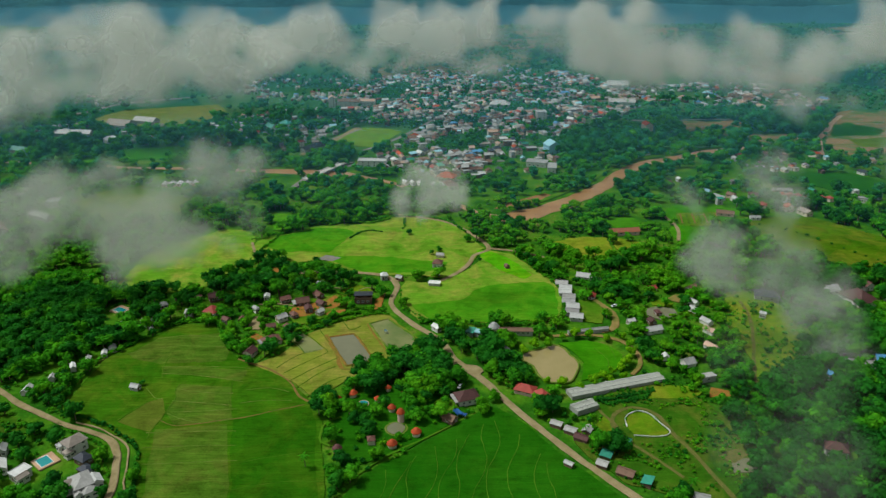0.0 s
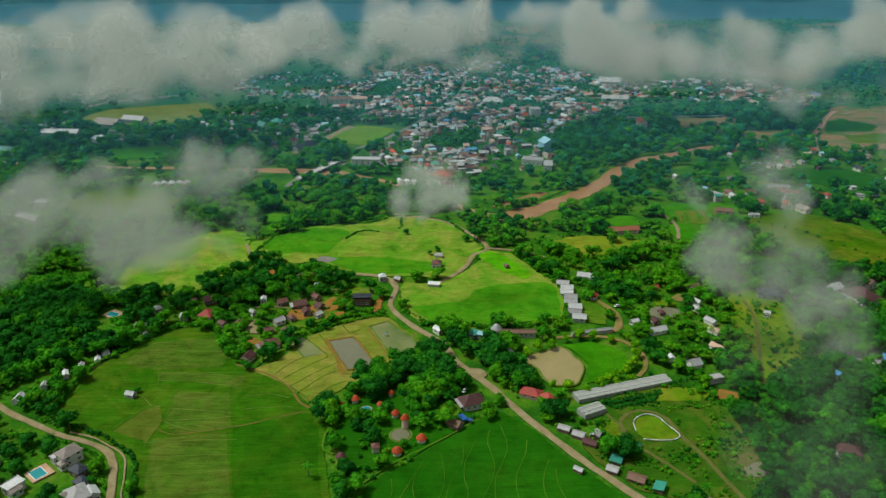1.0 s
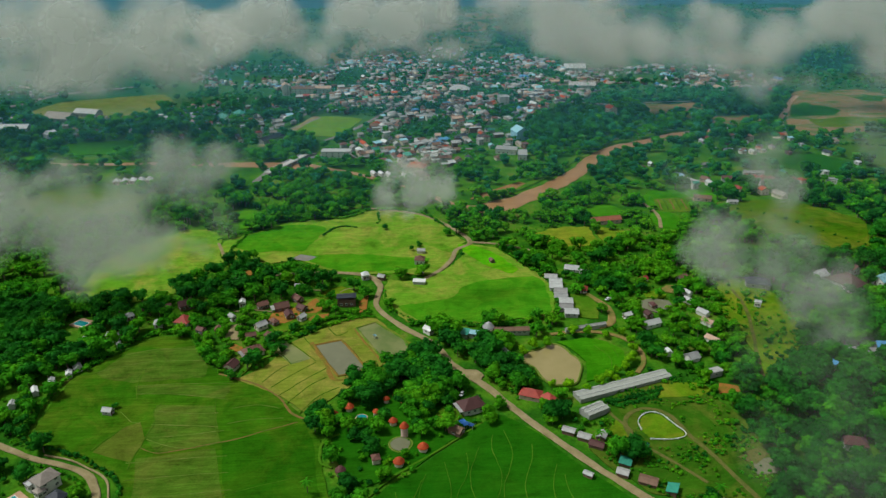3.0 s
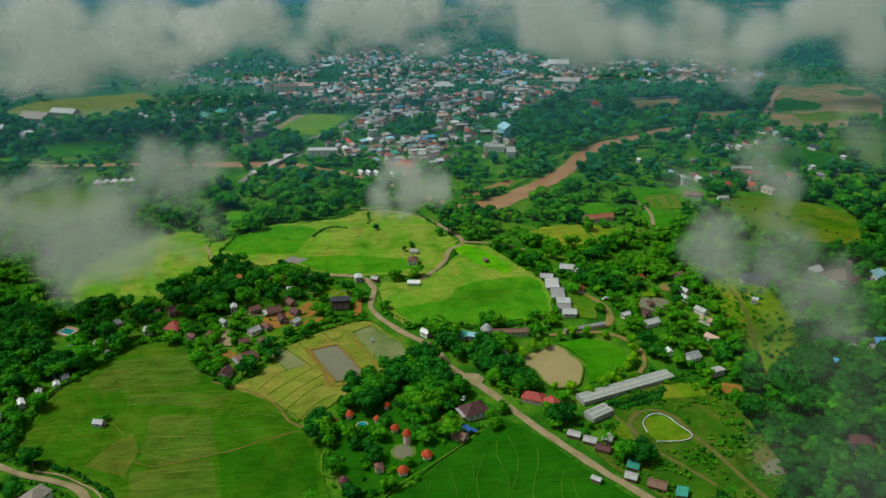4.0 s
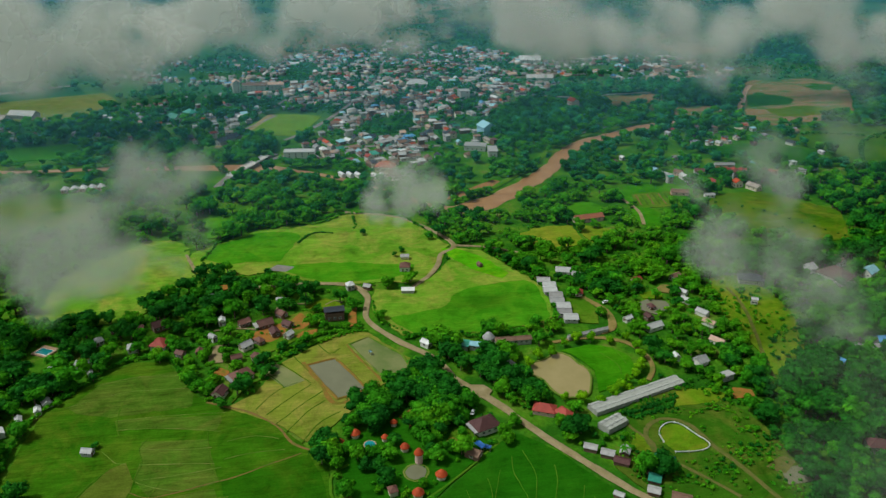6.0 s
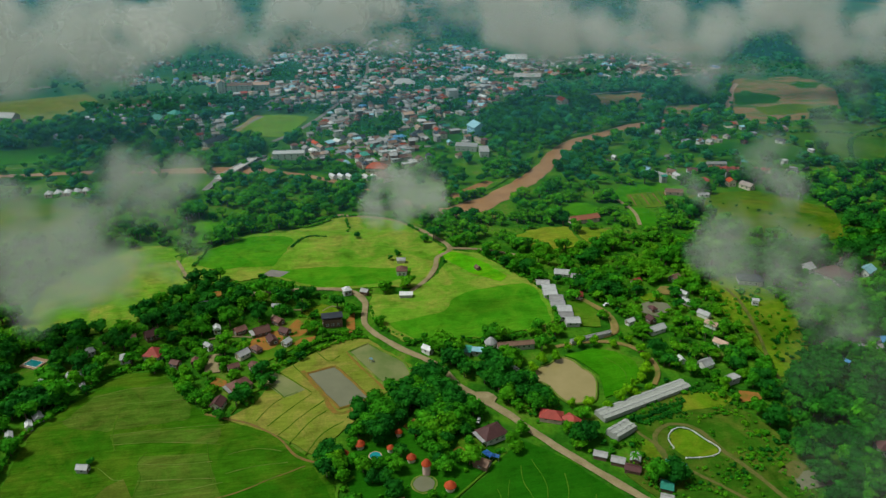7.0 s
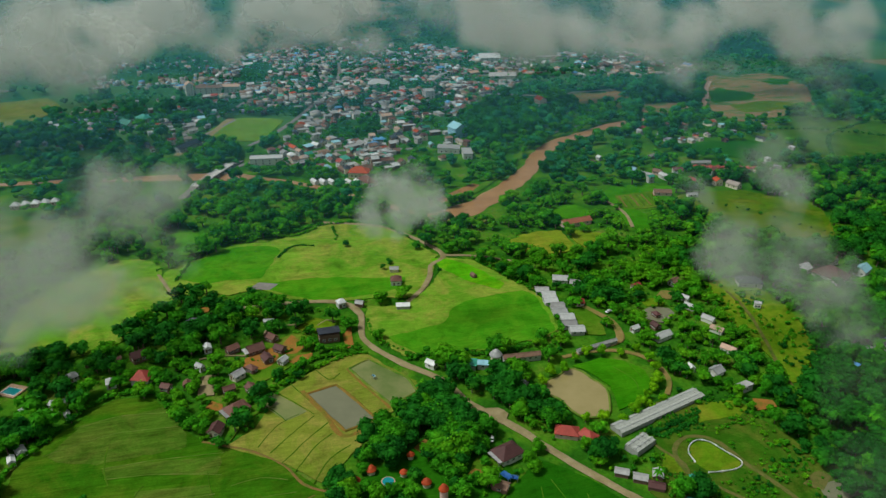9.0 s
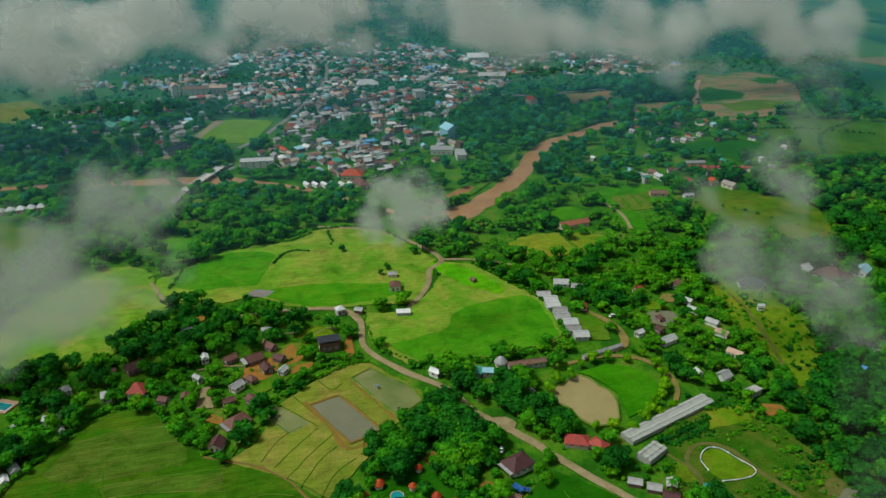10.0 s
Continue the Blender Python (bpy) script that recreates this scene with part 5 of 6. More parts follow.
for i, (y, x, turn, w, l, roof, kind, h, walls) in enumerate(kept):
    if kind == "flat" and roof not in ("grey", "white", "pale"):
        roof = "pale"
    if i < NEAR_TOWN:
        house(x, y, w, l, turn, roof, kind, h=h, walls=walls, name="town_house", group="houses of the town", windows=1, frames=False)
    else:
        rise = {"gable": 0.3, "hip": 0.32, "shed": 0.1, "flat": 0.0}[kind] * w
        for bm, mat in ((wall_bm(kind, w, l, h, rise), WALLS[walls]), (roof_bm(kind, w, l, h, rise), ROOFS[roof])):
            bmesh.ops.triangulate(bm, faces=bm.faces)
            bm.verts.index_update()
            m = pose(x, y, 0, 0, 0, turn)
            V = np.array([(m @ v.co)[:] for v in bm.verts])
            F = np.array([[v.index for v in f.verts] for f in bm.faces])
            bm.free()
            far_sets.setdefault(mat.name, (mat, [], []))[1].append(V)
            far_sets[mat.name][2].append(F)
        clear_spot(x, y, max(w, l) * 0.5 + 1.0)
        clear_spot(x, y - 7.0, w * 0.5)


def joined(name, sets, label, category):
    """Many small pieces as one mesh with their several materials."""
    V, F, idx, mats, base = [], [], [], [], 0
    for k, (mat, vs, fs) in enumerate(sets.values()):
        mats.append(mat)
        for v, f in zip(vs, fs):
            V.append(v)
            F.append(f + base)
            idx.append(np.full(len(f), k))
            base += len(v)
    ob = new(name, from_arrays(name, np.vstack(V), np.vstack(F), mats, np.concatenate(idx)))
    return tagged(ob, label, category, kind="stuff")


joined("distant_town", far_sets, "many small distant houses with grey, white and coloured roofs", "houses")


# ---- trees ----
def crown_arrays(seed, lobes, leaves, tall, leaf, core=1, droop=0.0, quads=True):
    """A crown about 1 wide in radius: lumpy boughs with leaf clumps standing off them. Returns places and triangles."""
    r = np.random.RandomState(seed)
    bm = bmesh.new()
    bmesh.ops.create_icosphere(bm, subdivisions=core, radius=1.0)
    bm.verts.index_update()
    bv = np.array([v.co[:] for v in bm.verts])
    bf = np.array([[v.index for v in f.verts] for f in bm.faces])
    bm.free()
    V, F, base = [], [], 0
    cs, rs = [], []
    for i in range(lobes):
        a = 2.4 * i + r.uniform(-0.5, 0.5)
        d = 0.0 if i == 0 else r.uniform(0.3, 0.62)
        rad = (0.62 if i == 0 else r.uniform(0.32, 0.5))
        c = np.array((d * math.cos(a), d * math.sin(a), tall * (r.uniform(-0.35, 0.45) if i else 0.1)))
        cs.append(c)
        rs.append(rad)
        v = bv * rad * (0.80 + 0.25 * r.rand(len(bv), 1)) * np.array((1, 1, tall * 0.8)) + c
        V.append(v)
        F.append(bf + base)
        base += len(v)
    for _ in range(leaves):
        k = r.randint(lobes)
        d = r.normal(size=3)
        d[2] = abs(d[2]) * 1.1 - 0.35 - droop
        d /= np.linalg.norm(d)
        p = cs[k] + d * rs[k] * r.uniform(0.86, 1.16) * np.array((1, 1, tall * 0.85))
        n = d + r.normal(size=3) * 0.45 + np.array((0, 0, 0.35))
        n /= np.linalg.norm(n)
        t = np.cross(n, r.normal(size=3))
        t /= np.linalg.norm(t)
        b = np.cross(n, t)
        s = leaf * r.uniform(0.6, 1.4)
        corners = (p + t * s, p + b * s * 0.8 + n * s * 0.2, p - t * s * 0.9, p - b * s * 0.8)
        V.append(np.array(corners if quads else corners[:3]) if quads else np.array((p + t * s * 1.3, p + b * s * 1.1, p - t * s * 0.9 - b * s * 0.7)))
        F.append((np.array(((0, 1, 2), (0, 2, 3))) if quads else np.array(((0, 1, 2),))) + base)
        base += 4 if quads else 3
    return np.vstack(V), np.vstack(F)


def trunk_bm(height, r0):
    """A tapered, slightly bent trunk with three limbs."""
    bm = bmesh.new()

    def limb(a, b, ra, rb, n=6):
        a, b = Vector(a), Vector(b)
        q = (b - a).to_track_quat("Z", "Y").to_matrix()
        ends = [[bm.verts.new(p + q @ Vector((rad * math.cos(i * 2 * math.pi / n), rad * math.sin(i * 2 * math.pi / n), 0))) for i in range(n)] for p, rad in ((a, ra), (b, rb))]
        for i in range(n):
            bm.faces.new((ends[0][i], ends[0][(i + 1) % n], ends[1][(i + 1) % n], ends[1][i]))

    limb((0, 0, -0.4), (0.05 * height, 0, height * 0.5), r0, r0 * 0.75)
    limb((0.05 * height, 0, height * 0.5), (0.02 * height, 0.05 * height, height), r0 * 0.75, r0 * 0.4)
    for a in (0.4, 2.5, 4.4):
        limb((0.04 * height, 0.01 * height, height * 0.62), (0.35 * height * math.cos(a), 0.35 * height * math.sin(a), height * 1.05), r0 * 0.45, r0 * 0.18, 5)
    return bm


NEAR_CROWNS = [crown_arrays(40 + i, 8, 330, (0.75, 0.95, 1.15, 0.85)[i % 4], 0.105) for i in range(8)]
MID_CROWNS = [crown_arrays(60 + i, 6, 130, (0.75, 0.95, 1.1)[i % 3], 0.16, 1, quads=False) for i in range(8)]
LOW_CROWNS = [crown_arrays(80 + i, 7, 90, (0.75, 0.95, 1.15)[i % 3], 0.15, 1, quads=False) for i in range(8)]
FAR_CROWNS = [crown_arrays(100 + i, 1, 9, (0.8, 1.0)[i % 2], 0.34, 1, quads=False) for i in range(5)]
LEAVES = [M_LEAF, M_LEAF_DARK, M_LEAF_LIGHT]
NEAR_MESHES = [[from_arrays("crown", *c, m) for c in NEAR_CROWNS] for m in LEAVES]
bm0 = trunk_bm(1.0, 0.05)
TRUNK = bpy.data.meshes.new("trunk")
bm0.to_mesh(TRUNK)
bm0.free()
TRUNK.materials.append(M_BARK)

rf = np.random.RandomState(21)
cell_hits = rf.rand(GH, GW) < free * CELL * CELL
iy, ix = np.nonzero(cell_hits)
tx, ty = GX0 + CELL * (ix + rf.rand(len(ix))), GY0 + CELL * (iy + rf.rand(len(ix)))
# only where the flight can look
seen = (np.abs(tx + 20) < 0.78 * ty + 70) & (ty > 205)
tx, ty, iy, ix = tx[seen], ty[seen], iy[seen], ix[seen]
inside_town = inside(gx, gy, TOWN)
in_east = inside(gx, gy, WOODS_EAST)
species = 0.55 * value_noise(34, 31) + 0.45 * value_noise(13, 32)
trees = []
for x, y, i, j in zip(tx, ty, iy, ix):
    s = species[i, j] + rf.uniform(-0.14, 0.14)
    if x < -175 and y < 450 or x < -138 and y < 300 or in_east[i, j]:
        s -= 0.24 if x > 0 else 0.22
    if x > 230 and y < 640:
        s -= 0.16
    light = 0.42 if 480 < y < 720 and x < 50 else 0.48 if 480 < y < 640 else 0.53 if y < 800 else 0.53 if x < 30 else 0.57
    kind = 1 if s < light - 0.14 else (2 if s > light else 0)
    small = free[i, j] < 0.005 and y < 700
    rad = rf.uniform(1.0, 2.4) if small else (rf.uniform(2.1, 5.2) if y < 430 else rf.uniform(2.8, 6.8) if y < 760 else rf.choice((3.0, 4.2, 5.2, 6.4, 8.2)) * rf.uniform(0.85, 1.15)) * (1.12 if kind == 1 else 0.85 if kind == 2 else 1.0)
    if free[i, j] > 0.029:
        rad = rf.uniform(3.4, 7.0)
    if 700 < y < 1650 and inside_town[i, j]:
        rad *= 0.6
    trees.append((y, x, rad, kind, rf.uniform(0, 360), small))
trees.sort()
print("trees", len(trees))


def plant(x, y, rad, kind, turn, i, name="tree", label="", group="trees of the near groves", mesh=None):
    """A tree: trunk with limbs, and a crown of leaf clumps."""
    ob = new(name)
    ob.matrix_basis = pose(x, y, -0.3, 0, 0, turn)
    high = rad * (1.0 if name == "tree" else 0.55)
    share("trunk", TRUNK, ob, Matrix.Diagonal((high * 0.9, high * 0.9, high, 1)))
    c = mesh or NEAR_MESHES[kind][i % 8]
    share("crown", c, ob, Matrix.Translation((0, 0, high * 1.05)) @ Matrix.Diagonal((rad, rad, rad, 1)))
    words = ("mid-green leafy tree with a rounded crown", "dark green broad-crowned tree", "light yellow-green leafy tree")
    return tagged(ob, label or words[kind], "tree" if name == "tree" else "bush", group)


def scatter(name, items, crowns, mats, label, trunks=False):
    sets = {}
    r = np.random.RandomState(5)
    for n, (y, x, rad, kind, turn, small) in enumerate(items):
        v, f = crowns[n % len(crowns)]
        a = radians(turn)
        rot = np.array(((math.cos(a), -math.sin(a), 0), (math.sin(a), math.cos(a), 0), (0, 0, 1)))
        high = rad * (0.5 if small else r.uniform(0.7, 1.15))
        m = mats[kind % len(mats)]
        s = sets.setdefault(m.name, (m, [], []))
        s[1].append(v @ rot.T * (rad * r.uniform(0.9, 1.1), rad * r.uniform(0.9, 1.1), rad) + (x, y, high))
        s[2].append(f)
        if trunks:
            b = 0.06 * rad
            tv = np.array([(x + b * cx, y + b * cy, z) for z in (-0.4, high) for cx, cy in ((-1, -1), (1, -1), (1, 1), (-1, 1))])
            q = sets.setdefault("bark", (M_BARK, [], []))
            q[1].append(tv)
            q[2].append(np.array([t for k in range(4) for t in ((k, (k + 1) % 4, 4 + (k + 1) % 4), (k, 4 + (k + 1) % 4, 4 + k))]))
    return joined(name, sets, label, "trees")


near = [t for t in trees if t[0] < 640]
big = [t for t in near if not t[5] and t[0] < 380 and -190 < t[1] < 170][:300]
taken = set(id(t) for t in big)
for i, (y, x, rad, kind, turn, small) in enumerate(big):
    plant(x, y, rad, kind, turn, i)
rest = [t for t in near if id(t) not in taken]
scatter("woodland", [t for t in rest if t[0] < 500], MID_CROWNS, LEAVES, "dense groves of mixed green trees between the fields", True)
scatter("woodland", [t for t in rest if t[0] >= 500], LOW_CROWNS, LEAVES, "dense riverside woods of dark and light green trees", True)
# haze is coloured into some leaves here, into all past 1000 m
scatter("distant_woods", [t for t in trees if 640 <= t[0] < 1000], LOW_CROWNS, [M_LEAF_HAZED, M_LEAF_DARK, M_LEAF], "dark green woods beyond the river")
scatter("distant_woods", [t for t in trees if t[0] >= 1000], FAR_CROWNS, [M_LEAF_HAZED], "woods far up the valley, leaves tinted dark blue-green for haze")


# ---- shrubs and undergrowth ----
SHRUBS = [crown_arrays(120 + i, 2, 22, (0.7, 0.9)[i % 2], 0.3, 1, quads=False) for i in range(6)]
rs = np.random.RandomState(33)
shrub_p = np.where((gy < 560) & (free > 0), np.where(gy < 430, 0.042, 0.020), 0.0)
garden = inside(gx, gy, GARDEN)
shrub_p[garden] = np.where(value_noise(9, 55)[garden] > 0.46, 0.17, 0.03)
shrub_p[inside(gx, gy, RESORT_LAWN)] = 0.010
BED = [(76, 313), (118, 328), (122, 321), (104, 311), (86, 307)]
shrub_p[inside(gx, gy, BED)] = 0.16
for spot in (EARTH_YARD, [(-57, 300), (-52, 278), (-42, 262), (-40, 275), (-46, 300)]):
    shrub_p[inside(gx, gy, spot)] *= 0.6
shrub_p *= np.where(value_noise(17, 41) > 0.45, 1.5, 0.35)
for spot in ([(88, 291), (90, 299), (98, 305), (104, 302), (110, 286), (106, 282), (90, 282)], [(106, 320), (114, 327), (132, 326), (136, 321), (126, 315), (106, 314)], [(72, 289), (80, 300), (83, 293), (81, 286)]):
    shrub_p[inside(gx, gy, spot)] = 0.0
for line in (TRACK, [(82, 285), (84, 291), (79, 303), (76, 315)], [(86, 279), (96, 267), (105, 254)]):
    for q in smooth_line(line, 2.0):
        shrub_p[np.hypot(gx - q[0], gy - q[1]) < 2.4] = 0.0
si, sj = np.nonzero(rs.rand(GH, GW) < shrub_p * CELL * CELL)
sx, sy = GX0 + CELL * (sj + rs.rand(len(sj))), GY0 + CELL * (si + rs.rand(len(sj)))
ok = (np.abs(sx + 20) < 0.78 * sy + 70) & (sy > 205)
items = [(y, x, rs.uniform(0.5, 1.5) if g else rs.uniform(0.7, 2.1), 1 if b else rs.choice((0, 0, 2, 2, 1)), rs.uniform(0, 360), True) for x, y, b, g in zip(sx[ok], sy[ok], inside(sx[ok], sy[ok], BED), inside(sx[ok], sy[ok], GARDEN))]


def row_of(line, gap, r0, r1, kind):
    """Shrubs or small trees set along a line."""
    pts = smooth_line(line, 0.5)
    step = max(1, int(gap / 0.5))
    return [(q[1] + rs.uniform(-0.6, 0.6), q[0] + rs.uniform(-0.6, 0.6), rs.uniform(r0, r1), kind, rs.uniform(0, 360), True) for q in pts[::step]]


items += row_of([(-117, 357), (-107, 365), (-94, 383), (-80, 393), (-63, 403), (-44, 411), (-35, 411)], 1.7, 1.2, 2.1, 2)
items += row_of([(-197, 310), (-196, 352), (-181, 380), (-163, 401), (-141, 398), (-124, 366)], 2.4, 1.2, 2.6, 0)
items += row_of([(-191, 304), (-165, 293), (-149, 281), (-141, 272), (-137, 259), (-133, 242), (-133, 205)], 1.5, 0.9, 2.0, 1)
items += row_of([(-186, 291), (-172, 285), (-160, 277), (-154, 268), (-148, 256)], 2.2, 0.7, 1.5, 0)
items += row_of([(-29, 446), (-27, 425), (-12, 405)], 3.0, 0.8, 1.6, 0)
items += row_of([(-14, 400), (2, 401), (34, 394), (63, 401), (76, 408), (82, 440), (74, 470), (56, 510)], 2.6, 1.0, 2.6, 0)
items += row_of([(-142, 527), (-126, 572), (-90, 587), (-42, 601), (-2, 593), (19, 562)], 3.2, 1.0, 2.4, 0)
items += row_of([(109, 306), (115, 309), (120, 310), (127, 309), (132, 305)], 1.2, 0.7, 1.1, 2)
items += row_of([(70, 318), (90, 324), (112, 331), (120, 330)], 1.8, 1.0, 1.8, 1)
items += row_of([(470, 655), (530, 730), (615, 772)], 7.0, 2.0, 4.2, 1)
items += row_of([(455, 770), (520, 760), (590, 715)], 6.0, 2.0, 4.0, 1)
items += row_of([(250, 588), (290, 560), (330, 492)], 9.0, 1.0, 2.4, 1)
items += row_of([(-76, 547), (-70, 559), (-63, 565), (-51, 562)], 1.0, 0.7, 1.5, 1)
items += row_of([(-156, 545), (-143, 556), (-122, 572), (-113, 578)], 1.8, 0.6, 1.2, 0)
items += row_of([(-34, 594), (-33, 576), (-34, 569)], 1.6, 0.8, 1.8, 0)
items += row_of([(-97, 580), (-83, 587), (-62, 584), (-46, 595)], 0.8, 0.9, 2.0, 2)
items += row_of([(-97, 584), (-80, 591), (-60, 592), (-50, 600)], 0.8, 1.2, 2.4, 0)
items += row_of([(-83, 398), (-75, 401), (-67, 409), (-57, 413), (-41, 412)], 0.9, 1.0, 1.8, 2)
items += row_of([(-72, 442), (-60, 436), (-60, 424), (-45, 416)], 1.8, 0.8, 1.5, 2)
items += row_of([(-95, 418), (-84, 418), (-74, 424)], 2.2, 0.7, 1.4, 0)
items += row_of([(80, 313), (92, 316), (110, 322)], 0.8, 0.9, 1.5, 1)
items += row_of([(83, 310), (95, 313), (107, 318)], 0.8, 0.9, 1.5, 1)
scatter("undergrowth", items, SHRUBS, LEAVES, "low green shrubs and undergrowth round the villages")

BALL = [from_arrays("crown", *crown_arrays(140 + i, 7, 340, 1.15, 0.085), M_LEAF_BALL) for i in range(4)]
# small clipped round trees along the pond and the rice plot, and single trees in the fields
for i, (x, y) in enumerate(((71, 377), (79, 380), (87, 379), (97, 376), (107, 378), (107, 358), (104, 350), (98, 343), (92, 338), (80, 328), (61, 368), (72, 324), (97, 333), (101, 346), (86, 333),
                            (38, 352), (39, 365), (53, 367), (46, 360), (47, 336), (55, 328), (63, 326), (109, 367), (89, 331), (42, 344))):
    plant(x, y, 2.7 + 0.3 * (i * 7 % 4), 2, 50 * i, i, label="small round light green tree by the pond", group="round trees by the pond", mesh=BALL[i % 4])
for i, (x, y, rad, kind) in enumerate(((-37, 346, 6.0, 0), (-27, 351, 6.4, 0), (-17, 353, 5.6, 2), (-16, 342, 6.2, 1), (-33, 336, 6.0, 0), (-9, 340, 6.0, 1), (-4, 331, 5.6, 1), (-9, 321, 5.2, 1), (-42, 331, 5.4, 0), (-47, 325, 4.8, 0),
                                       (-58, 304, 5.6, 2), (-47, 302, 4.4, 2), (-2, 298, 5.4, 2), (-56, 312, 4.0, 1), (-36, 286, 5.0, 1), (-33, 300, 4.4, 0), (-20, 313, 4.0, 0), (-38, 320, 4.2, 1), (-9, 312, 4.0, 1), (-30, 309, 3.8, 1), (-41, 303, 3.4, 0), (-22, 319, 4.4, 1), (-15, 301, 3.8, 1), (-7, 301, 3.6, 0), (-50, 319, 3.4, 0), (-44, 295, 3.6, 1), (-38, 294, 3.8, 1), (-52, 307, 3.6, 0), (-16, 316, 4.6, 0), (-28, 331, 4.8, 1), (-12, 333, 5.0, 0), (-2, 322, 4.4, 1), (1, 311, 3.0, 0), (-40, 339, 4.6, 0))):
    plant(x, y, rad, kind, 57 * i, i, label="large spreading tree shading the resort" if rad > 5 else "", group="big trees of the resort")
for i, (x, y, rad, kind) in enumerate(((-117, 584, 6.5, 1), (-106, 582, 5.5, 1), (-91, 606, 7.5, 0), (-83, 594, 6.0, 1), (-74, 596, 6.5, 0), (-103, 626, 7.0, 0), (-88, 629, 7.6, 0), (-62, 622, 7.0, 2), (-115, 634, 6.6, 0), (-128, 645, 6.0, 2), (-97, 592, 5.6, 0), (-50, 628, 6.6, 1), (-76, 612, 7.0, 1))):
    plant(x, y, rad, kind, 71 * i, i + 3, label="tall broad tree at the meadow's edge", group="tall trees above the meadow")
for i, (x, y, rad, kind) in enumerate(((-28, 556, 3.2, 1), (-3, 519, 2.6, 1), (20, 539, 3.8, 0), (-161, 329, 2.0, 1), (-45, 262, 5.0, 1), (-9, 512, 2.4, 1), (78, 473, 7.0, 1), (70, 478, 5.0, 0), (20, 302, 4.0, 2), (26, 314, 3.6, 2), (-129, 389, 3.6, 2), (-128, 381, 4.0, 2), (-126, 373, 4.4, 0), (-122, 366, 4.2, 0), (-131, 394, 3.2, 2), (-118, 362, 3.6, 0), (-136, 468, 5.5, 0), (-131, 478, 5.0, 1), (-110, 468, 6.0, 0), (-100, 474, 6.0, 0), (-92, 478, 5.6, 0), (-86, 470, 5.2, 0), (-104, 458, 5.4, 0), (-78, 476, 4.8, 0), (-94, 464, 5.4, 2), (-84, 447, 4.4, 1), (-138, 455, 5.0, 0))):
    plant(x, y, rad, kind, 40 * i, i, group="single trees in the fields")


# ---- palms ----
def palm_meshes():
    bm = bmesh.new()
    n = 6
    prev = None
    for k in range(6):
        z, r, off = k * 1.5, 0.20 - 0.015 * k, 0.05 * k * k
        cur = [bm.verts.new((off + r * math.cos(i * 2 * math.pi / n), r * math.sin(i * 2 * math.pi / n), z)) for i in range(n)]
        if prev:
            for i in range(n):
                bm.faces.new((prev[i], prev[(i + 1) % n], cur[(i + 1) % n], cur[i]))
        prev = cur
    t = bpy.data.meshes.new("trunk")
    bm.to_mesh(t)
    bm.free()
    t.materials.append(M_BARK)
    f = bmesh.new()
    prev = None
    for k in range(6):
        s = k / 5
        w = 0.42 * math.sin(math.pi * min(0.95, s * 0.85 + 0.12))
        x, z = 2.9 * s, 0.9 * s - 1.9 * s * s
        cur = [f.verts.new((x, -w, z - 0.25 * w)), f.verts.new((x, 0, z)), f.verts.new((x, w, z - 0.25 * w))]
        if prev:
            f.faces.new((prev[0], prev[1], cur[1], cur[0]))
            f.faces.new((prev[1], prev[2], cur[2], cur[1]))
        prev = cur
    fr = bpy.data.meshes.new("frond")
    f.to_mesh(fr)
    f.free()
    fr.materials.append(M_LEAF)
    return t, fr


PALM_TRUNK, FROND = palm_meshes()
for i, (x, y) in enumerate(((151, 392), (146, 386), (158, 378), (150, 372), (66, 284), (104, 244), (172, 404), (168, 380), (-18, 318), (-62, 262))):
    ob = new("palm_tree")
    ob.matrix_basis = pose(x, y, -0.2, 0, 0, 70 * i)
    share("trunk", PALM_TRUNK, ob)
    for k in range(11):
        share("frond", FROND, ob, pose(1.25, 0, 7.5, 0, (-14, 8, 26)[k % 3], k * 360 / 11 + 9 * i))
    tagged(ob, "tall slender palm with drooping green fronds", "palm", "palms among the cottages")


# ---- farm structures and small things ----
M_CONCRETE = wall_material("concrete", (0.42, 0.41, 0.38))
M_STEEL = Nodes("galvanised_steel", 0.45, 0.7).colour((0.42, 0.43, 0.43)).mat
M_NET = wall_material("greenhouse_sheet", (0.30, 0.315, 0.28))
M_TARP = roof_material("blue_tarpaulin", (0.03, 0.14, 0.42), 0.5)
M_WHITE = wall_material("white_paint", (0.72, 0.72, 0.70))
M_PAVING = dirt_material("tan_paving", (0.34, 0.22, 0.14), (0.42, 0.28, 0.18), (0.36, 0.26, 0.18))
M_CAR_PAINT = Nodes("white_car_paint", 0.25, spec=0.5).colour((0.72, 0.73, 0.74)).mat
M_TYRE = Nodes("tyre_rubber", 0.85).colour((0.02, 0.02, 0.02)).mat


def box_mesh(name, x0, y0, z0, x1, y1, z1, material):
    bm = bmesh.new()
    box(bm, x0, y0, z0, x1, y1, z1)
    me = bpy.data.meshes.new(name)
    bm.to_mesh(me)
    bm.free()
    me.materials.append(material)
    return me


